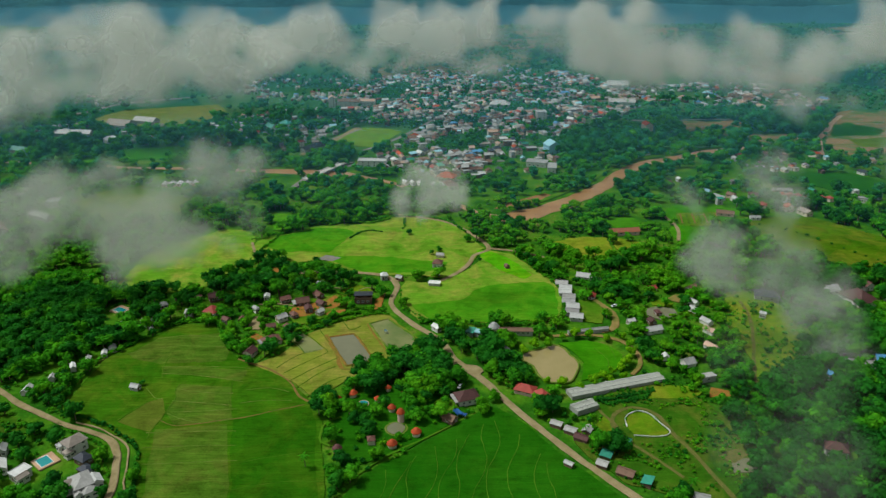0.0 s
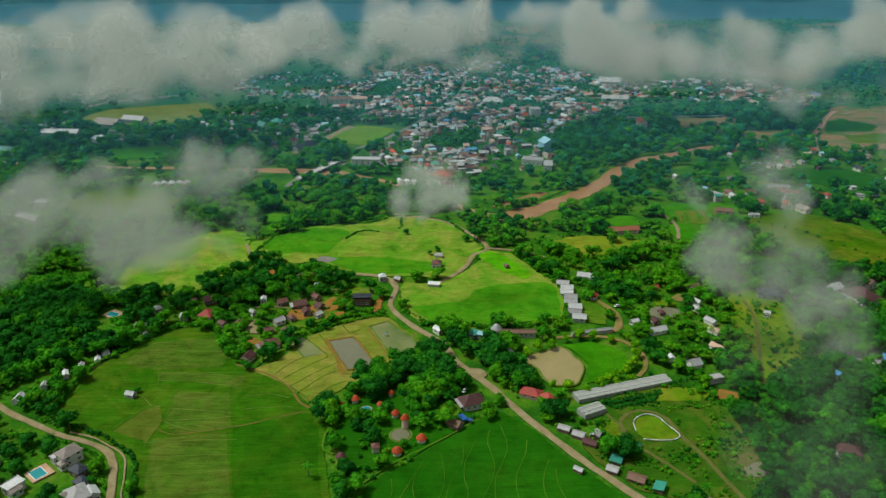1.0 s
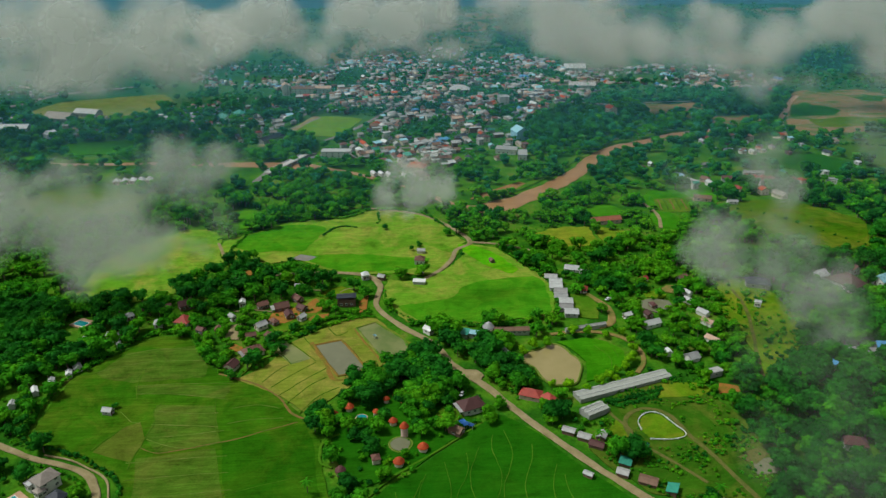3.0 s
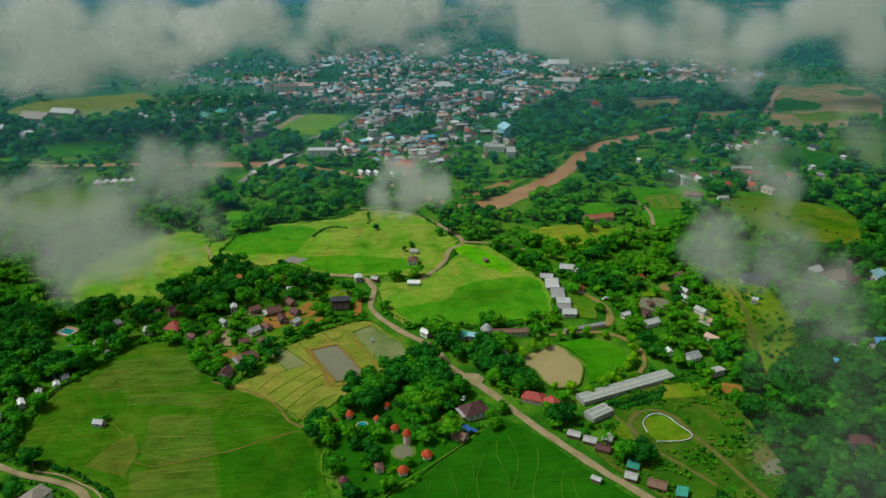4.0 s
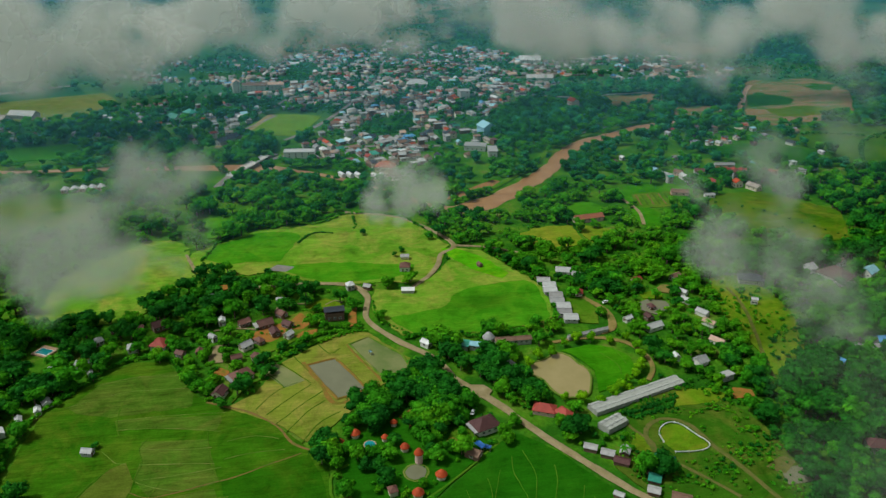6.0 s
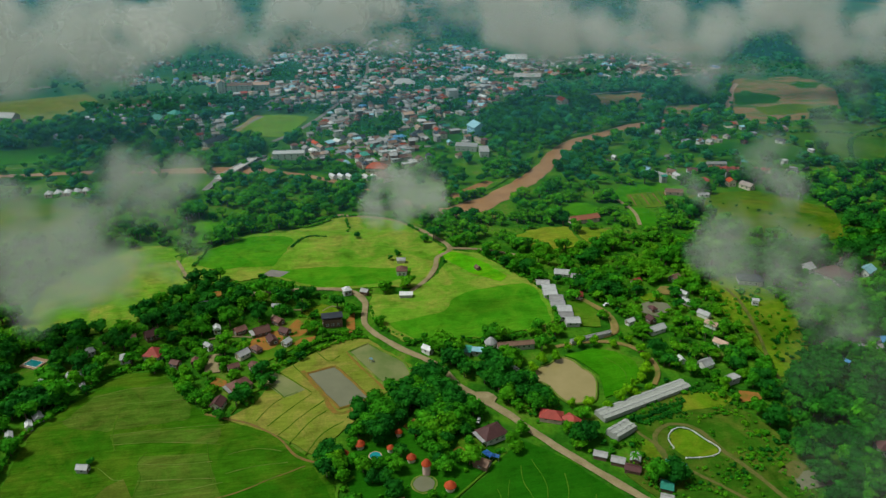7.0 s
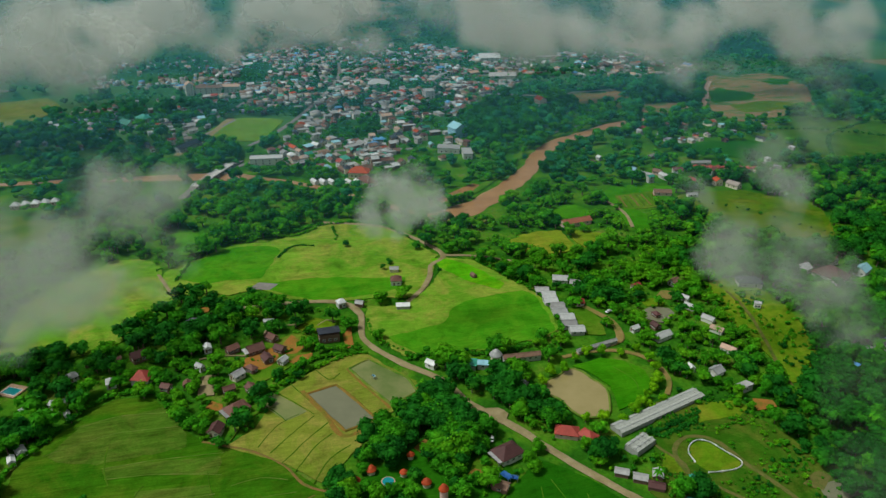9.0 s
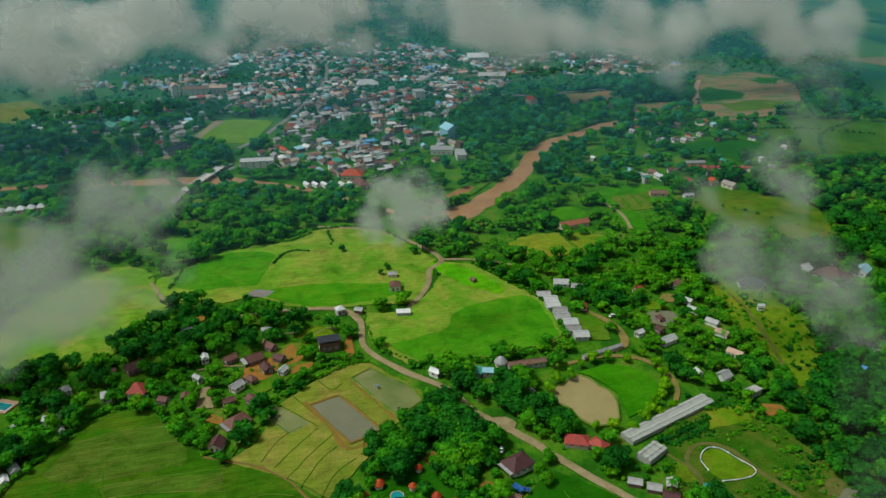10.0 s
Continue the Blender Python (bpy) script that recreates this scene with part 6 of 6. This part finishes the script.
def greenhouse(x, y, turn, length, span, spans, high, label):
    """A low multi-span greenhouse: end walls, posts, and sheets laid bay by bay on each pitch."""
    ob = new("greenhouse")
    ob.matrix_basis = pose(x, y, 0, 0, 0, turn)
    width, rise, bay = span * spans, 0.17 * span, 2.75
    bm = bmesh.new()
    box(bm, -length / 2 + 0.1, -width / 2 + 0.1, -0.4, length / 2 - 0.1, width / 2 - 0.1, high - 0.1)
    part("wall", bm, M_NET, ob)
    slope = math.hypot(span / 2, rise)
    panel = box_mesh("roof_panel", -bay / 2 + 0.04, -slope / 2, -0.04, bay / 2 - 0.04, slope / 2 + 0.1, 0.04, M_NET)
    n = int(length / bay)
    for s in range(spans):
        y0 = -width / 2 + s * span
        for i in range(n):
            px = -length / 2 + (i + 0.5) * length / n
            for side in (0, 1):
                tilt = math.degrees(math.atan2(rise, span / 2))
                cy = y0 + span * (0.25 if side == 0 else 0.75)
                share("roof_panel", panel, ob, pose(px, cy, high + rise / 2 + 0.05, tilt if side == 0 else -tilt, 0, 0 if side == 0 else 0))
        bm = bmesh.new()
        box(bm, -length / 2, y0 + span / 2 - 0.12, high + rise + 0.03, length / 2, y0 + span / 2 + 0.12, high + rise + 0.22)
        part("ridge", bm, M_STEEL, ob)
    post = box_mesh("post", -0.07, -0.07, -0.4, 0.07, 0.07, high + 0.02, M_STEEL)
    for i in range(0, n + 1, 2):
        for side in (-1, 1):
            share("post", post, ob, pose(-length / 2 + i * length / n, side * (width / 2 + 0.05), 0))
    return tagged(ob, label, "greenhouse")


greenhouse(91.5, 326, 17.5, 55, 3.7, 2, 1.9, "long twin-span greenhouse with pale grey sheet roof")
greenhouse(71, 306, 26, 13, 3.4, 2, 2.6, "short twin-span greenhouse with pale grey sheet roof")


def bridge(x0, y0, x1, y1):
    """A concrete road bridge on piers, with posts and rails at each side."""
    length, turn = math.hypot(x1 - x0, y1 - y0), math.degrees(math.atan2(y1 - y0, x1 - x0))
    ob = new("bridge")
    ob.matrix_basis = pose(x0, y0, 0, 0, 0, turn)
    bm = bmesh.new()
    box(bm, 0, -3.6, 3.0, length, 3.6, 3.6)
    part("deck", bm, M_CONCRETE, ob)
    bm = bmesh.new()
    box(bm, 0, -3.0, 3.604, length, 3.0, 3.66)
    part("road_surface", bm, M_CONCRETE, ob)
    pier = box_mesh("pier", -0.6, -3.0, -2.0, 0.6, 3.0, 3.0, M_CONCRETE)
    for k in range(6):
        share("pier", pier, ob, pose(6 + k * (length - 12) / 5, 0, 0))
    post = box_mesh("rail_post", -0.12, -0.12, 3.6, 0.12, 0.12, 4.6, M_WHITE)
    for side in (-1, 1):
        bm = bmesh.new()
        box(bm, 0, side * 3.4 - 0.1, 4.6, length, side * 3.4 + 0.1, 4.8)
        part("handrail", bm, M_WHITE, ob)
        for k in range(25):
            share("rail_post", post, ob, pose(0.3 + k * (length - 0.6) / 24, side * 3.4, 0))
    for a, b in ((-22, 0.0), (length, length + 22)):
        bm = bmesh.new()
        s = 1 if a < 0 else -1
        box(bm, a, -3.2, -0.5, b, 3.2, 3.6)
        for v in bm.verts:
            if v.co.z > 3 and abs(v.co.x - (a if a < 0 else b)) < 0.1:
                v.co.z = 0.2
        part("ramp", bm, M_PAVE, ob)
    return tagged(ob, "pale concrete road bridge over the muddy river", "bridge")


bridge(-141, 708, -112, 768)

# white ring wall on the lawn
wall_line = smooth_line([(89, 291), (89.5, 297), (93, 301.5), (98, 303.5), (102.5, 301), (105.5, 294), (108.5, 287), (106, 283.6), (100, 282.6), (91, 283.6)], 1.0)
rw = new("ring_wall")
rw.location = (98, 294, 0)
bm = band(wall_line - np.array((98, 294)), 0.34, 0.75, 0.02)
bmesh.ops.solidify(bm, geom=bm.faces, thickness=0.5)
part("wall", bm, M_WHITE, rw)
coping = bmesh.new()
for q in wall_line[::6]:
    box(coping, q[0] - 98.24, q[1] - 294.24, 0.1, q[0] - 97.76, q[1] - 293.76, 0.86)
part("pillar", coping, M_WHITE, rw)
tagged(rw, "low white wall ringing a lawn", "wall")


def pool(x, y, w, l, turn, round_=False):
    """A swimming pool: paved deck, rim and water."""
    ob = new("swimming_pool")
    ob.matrix_basis = pose(x, y, 0, 0, 0, turn)
    bm = bmesh.new()
    if round_:
        bmesh.ops.create_cone(bm, cap_ends=True, segments=24, radius1=w / 2 + 0.45, radius2=w / 2 + 0.45, depth=0.6, matrix=Matrix.Translation((0, 0, 0.05)))
    else:
        box(bm, -w / 2 - 1.6, -l / 2 - 1.2, -0.4, w / 2 + 2.8, l / 2 + 1.2, 0.35)
    part("deck", bm, M_PAVING, ob, "tan paved pool deck")
    for name, grow, z, m in (("rim", 0.12 if round_ else 0.25, 0.42, M_PAVING if round_ else M_WHITE), ("water", 0.0, 0.46, M_POOL)):
        bm = bmesh.new()
        if round_:
            bmesh.ops.create_cone(bm, cap_ends=True, segments=24, radius1=w / 2 + grow, radius2=w / 2 + grow, depth=0.5, matrix=Matrix.Translation((0, 0, z - 0.25)))
        else:
            box(bm, -w / 2 - grow, -l / 2 - grow, 0, w / 2 + grow, l / 2 + grow, z)
        part(name, bm, m, ob)
    return tagged(ob, "turquoise swimming pool with a paved deck", "pool")


pool(-181, 266, 5, 7, 50)
pool(-210, 418, 5, 8, 60)
pool(-41, 311, 5, 5, 0, True)

# round sandy pond and paths of the resort
ob = new("garden_pond")
ob.location = (-23, 290, 0)
for name, r, z, m in (("path", 5.6, 0.22, M_BUND), ("bank", 5.0, 0.30, M_BUND_DARK), ("water", 4.5, 0.36, M_POND)):
    bm = bmesh.new()
    bmesh.ops.create_circle(bm, cap_ends=True, segments=26, radius=r, matrix=Matrix.Translation((0, 0, z)))
    for v in bm.verts:
        v.co.xy *= 1 + 0.1 * noise.noise(v.co * 0.4)
    r2 = bmesh.ops.extrude_face_region(bm, geom=list(bm.faces))
    bmesh.ops.translate(bm, verts=[g for g in r2["geom"] if isinstance(g, bmesh.types.BMVert)], vec=(0, 0, -0.5))
    part(name, bm, m, ob)
tagged(ob, "round tan garden pond ringed by a path", "pond")


def car(x, y, turn):
    ob = new("car")
    ob.matrix_basis = pose(x, y, 0.25, 0, 0, turn)
    bm = bmesh.new()
    box(bm, -2.2, -0.85, 0.35, 2.2, 0.85, 0.95)
    bmesh.ops.bevel(bm, geom=bm.edges, offset=0.15, segments=2, affect="EDGES")
    part("body", bm, M_CAR_PAINT, ob)
    bm = bmesh.new()
    box(bm, -1.5, -0.75, 0.95, 0.8, 0.75, 1.5)
    for v in bm.verts:
        if v.co.z > 1.2:
            v.co.x *= 0.75
            v.co.y *= 0.85
    part("cabin", bm, M_GLASS, ob)
    bm = bmesh.new()
    box(bm, -1.1, -0.62, 1.5, 0.58, 0.62, 1.56)
    part("roof", bm, M_CAR_PAINT, ob)
    for wx in (-1.4, 1.4):
        for wy in (-0.85, 0.85):
            bm = bmesh.new()
            bmesh.ops.create_cone(bm, cap_ends=True, segments=12, radius1=0.33, radius2=0.33, depth=0.22, matrix=Matrix.Translation((wx, wy, 0.33)) @ Matrix.Rotation(math.pi / 2, 4, "X"))
            part("wheel", bm, M_TYRE, ob)
    return tagged(ob, "white car parked beside a house", "car")


car(9, 326, 60)
car(112, 421, 20)
car(-4, 470, 50)


def cover(x, y, w, l, turn, material, label):
    """A sagging sheet stretched on four poles."""
    ob = new("awning")
    ob.matrix_basis = pose(x, y, 0, 0, 0, turn)
    bm = bmesh.new()
    n = 7
    g = [[bm.verts.new((w * (i / (n - 1) - 0.5), l * (j / (n - 1) - 0.5), 2.1 - 0.5 * math.sin(math.pi * i / (n - 1)) * math.sin(math.pi * j / (n - 1)) + 0.1 * noise.noise((i, j, x)))) for i in range(n)] for j in range(n)]
    for j in range(n - 1):
        for i in range(n - 1):
            bm.faces.new((g[j][i], g[j][i + 1], g[j + 1][i + 1], g[j + 1][i]))
    bmesh.ops.solidify(bm, geom=bm.faces, thickness=0.06)
    part("sheet", bm, material, ob)
    post = box_mesh("pole", -0.06, -0.06, -0.4, 0.06, 0.06, 2.15, M_STEEL)
    for sx_ in (-1, 1):
        for sy_ in (-1, 1):
            share("pole", post, ob, pose(sx_ * w * 0.48, sy_ * l * 0.48, 0))
    return tagged(ob, label, "awning")


cover(7, 301, 3.2, 5, 30, M_TARP, "blue tarpaulin awning beside the small house")
cover(10, 299, 2.4, 3, 60, M_TARP, "blue tarpaulin awning beside the small house")
cover(84, 279, 5, 8, 55, ROOFS["teal"], "teal shade net over a nursery bed")
cover(-127, 446, 2.4, 10, 80, ROOFS["teal"], "narrow teal awning behind the bungalows")
cover(-35, 386, 1.6, 2.4, 20, ROOFS["cyan"], "small pale blue cover on the pond bank")


# ---- low clouds and mist ----
def lattice_noise(P, size, octaves, seed):
    """Smooth cloudy noise, about -1 to 1, at an array of places."""
    r = np.random.RandomState(seed)
    table = r.rand(4096) * 2 - 1
    total, gain, norm = np.zeros(len(P)), 1.0, 0.0
    for k in range(octaves):
        Q = P / size * 2.0 ** k + 31.7 * k + 500.0
        I = np.floor(Q).astype(np.int64)
        f = Q - I
        f = f * f * f * (f * (f * 6 - 15) + 10)
        acc = np.zeros(len(P))
        for dx in (0, 1):
            for dy in (0, 1):
                for dz in (0, 1):
                    h = ((I[:, 0] + dx) * 73856093) ^ ((I[:, 1] + dy) * 19349663) ^ ((I[:, 2] + dz) * 83492791)
                    w = (f[:, 0] if dx else 1 - f[:, 0]) * (f[:, 1] if dy else 1 - f[:, 1]) * (f[:, 2] if dz else 1 - f[:, 2])
                    acc += w * table[(h ^ (h >> 13)) & 4095]
        total += gain * acc
        norm += gain
        gain *= 0.52
    return total / norm * 1.7


def mist_material(name, tone):
    """Droplets that scatter light forwards and back, as thick as the veil's density says."""
    m = Nodes(name, 1.0, spec=0.0)
    dens = m.node("ShaderNodeAttribute")
    dens.attribute_name = "mist_share"
    diffuse, trans = m.node("ShaderNodeBsdfDiffuse", Color=(*tone, 1)), m.node("ShaderNodeBsdfTranslucent", Color=(*tone, 1))
    both, clear, out = m.node("ShaderNodeMixShader"), m.node("ShaderNodeBsdfTransparent"), m.node("ShaderNodeMixShader")
    both.inputs[0].default_value = 0.42
    m.link(diffuse.outputs[0], both.inputs[1]).link(trans.outputs[0], both.inputs[2])
    m.link(dens.outputs["Fac"], out.inputs[0]).link(clear.outputs[0], out.inputs[1]).link(both.outputs[0], out.inputs[2])
    m.link(out.outputs[0], m.tree.nodes["Material Output"].inputs["Surface"])
    return m.mat


M_MIST = mist_material("mist", (0.66, 0.685, 0.63))


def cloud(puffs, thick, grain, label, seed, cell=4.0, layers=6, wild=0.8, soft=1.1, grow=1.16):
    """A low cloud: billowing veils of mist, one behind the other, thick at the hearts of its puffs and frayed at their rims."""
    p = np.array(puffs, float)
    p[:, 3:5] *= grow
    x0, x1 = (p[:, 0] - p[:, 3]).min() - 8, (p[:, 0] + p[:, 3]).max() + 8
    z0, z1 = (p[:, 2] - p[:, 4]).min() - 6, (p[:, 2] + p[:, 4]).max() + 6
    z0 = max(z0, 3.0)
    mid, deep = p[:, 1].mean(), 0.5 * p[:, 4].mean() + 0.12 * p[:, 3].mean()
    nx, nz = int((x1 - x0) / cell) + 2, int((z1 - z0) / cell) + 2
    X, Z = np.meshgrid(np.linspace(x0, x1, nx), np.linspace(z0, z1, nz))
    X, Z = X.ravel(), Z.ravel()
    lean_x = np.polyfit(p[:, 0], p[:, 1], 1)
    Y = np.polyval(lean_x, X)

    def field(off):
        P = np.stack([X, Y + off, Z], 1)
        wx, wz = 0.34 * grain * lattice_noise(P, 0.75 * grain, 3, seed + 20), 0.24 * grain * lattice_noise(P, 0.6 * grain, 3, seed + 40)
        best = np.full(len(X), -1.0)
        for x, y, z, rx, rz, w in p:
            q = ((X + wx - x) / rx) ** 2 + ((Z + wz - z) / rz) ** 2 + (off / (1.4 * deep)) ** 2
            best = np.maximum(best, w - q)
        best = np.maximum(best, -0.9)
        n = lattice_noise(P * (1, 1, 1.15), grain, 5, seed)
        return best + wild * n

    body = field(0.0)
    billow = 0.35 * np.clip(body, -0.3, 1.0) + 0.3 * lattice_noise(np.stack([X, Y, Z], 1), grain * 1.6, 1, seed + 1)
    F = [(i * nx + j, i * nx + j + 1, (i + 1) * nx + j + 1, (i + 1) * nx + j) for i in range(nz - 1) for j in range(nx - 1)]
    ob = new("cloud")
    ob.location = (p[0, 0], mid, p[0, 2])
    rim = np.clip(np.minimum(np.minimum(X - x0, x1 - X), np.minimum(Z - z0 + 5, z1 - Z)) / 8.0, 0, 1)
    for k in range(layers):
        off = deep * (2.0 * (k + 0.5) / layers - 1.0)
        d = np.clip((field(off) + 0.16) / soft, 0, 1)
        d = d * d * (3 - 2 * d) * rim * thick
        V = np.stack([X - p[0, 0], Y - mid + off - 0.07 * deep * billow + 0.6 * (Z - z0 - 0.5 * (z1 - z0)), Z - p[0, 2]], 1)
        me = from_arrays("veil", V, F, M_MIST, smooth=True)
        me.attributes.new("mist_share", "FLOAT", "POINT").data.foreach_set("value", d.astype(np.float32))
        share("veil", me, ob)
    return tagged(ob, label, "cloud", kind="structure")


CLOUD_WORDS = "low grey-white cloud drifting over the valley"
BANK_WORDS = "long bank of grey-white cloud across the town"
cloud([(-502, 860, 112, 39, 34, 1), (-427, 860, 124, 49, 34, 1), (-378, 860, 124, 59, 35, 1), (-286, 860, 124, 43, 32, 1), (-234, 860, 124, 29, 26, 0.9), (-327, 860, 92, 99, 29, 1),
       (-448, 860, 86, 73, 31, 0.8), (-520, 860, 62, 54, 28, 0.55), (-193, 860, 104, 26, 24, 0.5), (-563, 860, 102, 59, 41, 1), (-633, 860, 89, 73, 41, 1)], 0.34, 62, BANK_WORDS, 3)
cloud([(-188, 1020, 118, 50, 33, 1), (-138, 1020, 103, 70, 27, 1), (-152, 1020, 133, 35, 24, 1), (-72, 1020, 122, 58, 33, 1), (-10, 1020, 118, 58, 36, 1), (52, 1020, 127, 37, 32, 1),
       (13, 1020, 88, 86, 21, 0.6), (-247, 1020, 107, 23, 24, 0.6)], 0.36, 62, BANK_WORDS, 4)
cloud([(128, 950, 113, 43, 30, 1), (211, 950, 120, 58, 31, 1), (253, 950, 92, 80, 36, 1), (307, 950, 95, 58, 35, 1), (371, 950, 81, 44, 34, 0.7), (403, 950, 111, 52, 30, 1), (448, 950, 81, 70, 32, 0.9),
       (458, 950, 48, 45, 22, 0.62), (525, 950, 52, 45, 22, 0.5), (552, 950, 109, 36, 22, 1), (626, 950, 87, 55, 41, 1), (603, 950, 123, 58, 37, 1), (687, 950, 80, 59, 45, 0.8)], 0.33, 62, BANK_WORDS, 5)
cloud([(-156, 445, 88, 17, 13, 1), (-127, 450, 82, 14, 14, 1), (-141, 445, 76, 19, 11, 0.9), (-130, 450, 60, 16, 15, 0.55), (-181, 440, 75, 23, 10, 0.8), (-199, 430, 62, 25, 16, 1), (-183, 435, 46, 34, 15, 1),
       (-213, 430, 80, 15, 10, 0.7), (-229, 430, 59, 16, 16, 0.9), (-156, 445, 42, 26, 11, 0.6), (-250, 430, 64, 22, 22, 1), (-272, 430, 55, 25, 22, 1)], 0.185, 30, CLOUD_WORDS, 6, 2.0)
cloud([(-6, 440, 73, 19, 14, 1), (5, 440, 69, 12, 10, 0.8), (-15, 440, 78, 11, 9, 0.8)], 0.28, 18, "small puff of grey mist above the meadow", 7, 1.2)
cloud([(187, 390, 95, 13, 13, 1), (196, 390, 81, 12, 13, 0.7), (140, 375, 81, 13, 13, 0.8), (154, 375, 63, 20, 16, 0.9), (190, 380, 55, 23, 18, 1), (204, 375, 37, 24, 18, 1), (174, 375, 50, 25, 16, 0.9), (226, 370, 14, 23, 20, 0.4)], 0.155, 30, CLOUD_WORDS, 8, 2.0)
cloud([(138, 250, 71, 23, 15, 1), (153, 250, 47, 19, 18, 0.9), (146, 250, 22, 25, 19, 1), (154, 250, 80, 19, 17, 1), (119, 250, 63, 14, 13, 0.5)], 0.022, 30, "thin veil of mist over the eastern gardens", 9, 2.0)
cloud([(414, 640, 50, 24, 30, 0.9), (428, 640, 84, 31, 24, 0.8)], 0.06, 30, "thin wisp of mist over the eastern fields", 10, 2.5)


def haze_sheet():
    """Distance haze painted on one thin blue-grey sheet over the upper valley, more opaque the farther it lies."""
    m = Nodes("valley_haze", 1.0, spec=0.0)
    xyz = m.node("ShaderNodeSeparateXYZ")
    m.link(m.pos, xyz.inputs[0])
    # opacity ramped along the valley stands in for haze growing with distance
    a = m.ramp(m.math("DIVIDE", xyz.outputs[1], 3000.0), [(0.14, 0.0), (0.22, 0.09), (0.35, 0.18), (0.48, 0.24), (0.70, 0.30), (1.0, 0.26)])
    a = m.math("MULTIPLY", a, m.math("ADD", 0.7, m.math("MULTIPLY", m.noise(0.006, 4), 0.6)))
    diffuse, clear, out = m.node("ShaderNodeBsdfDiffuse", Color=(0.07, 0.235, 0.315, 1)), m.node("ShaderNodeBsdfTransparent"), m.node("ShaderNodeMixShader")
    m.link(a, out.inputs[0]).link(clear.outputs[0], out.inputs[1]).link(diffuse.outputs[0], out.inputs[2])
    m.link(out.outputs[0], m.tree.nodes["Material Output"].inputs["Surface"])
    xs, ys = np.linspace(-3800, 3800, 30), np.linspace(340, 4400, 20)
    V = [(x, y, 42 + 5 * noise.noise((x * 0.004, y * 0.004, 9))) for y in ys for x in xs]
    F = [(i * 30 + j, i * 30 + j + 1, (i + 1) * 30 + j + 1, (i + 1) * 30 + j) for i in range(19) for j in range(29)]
    tagged(new("valley_haze", from_arrays("valley_haze", V, F, m.mat, smooth=True)), "translucent sheet of painted blue-grey haze over the upper valley", "mist", kind="structure")


haze_sheet()
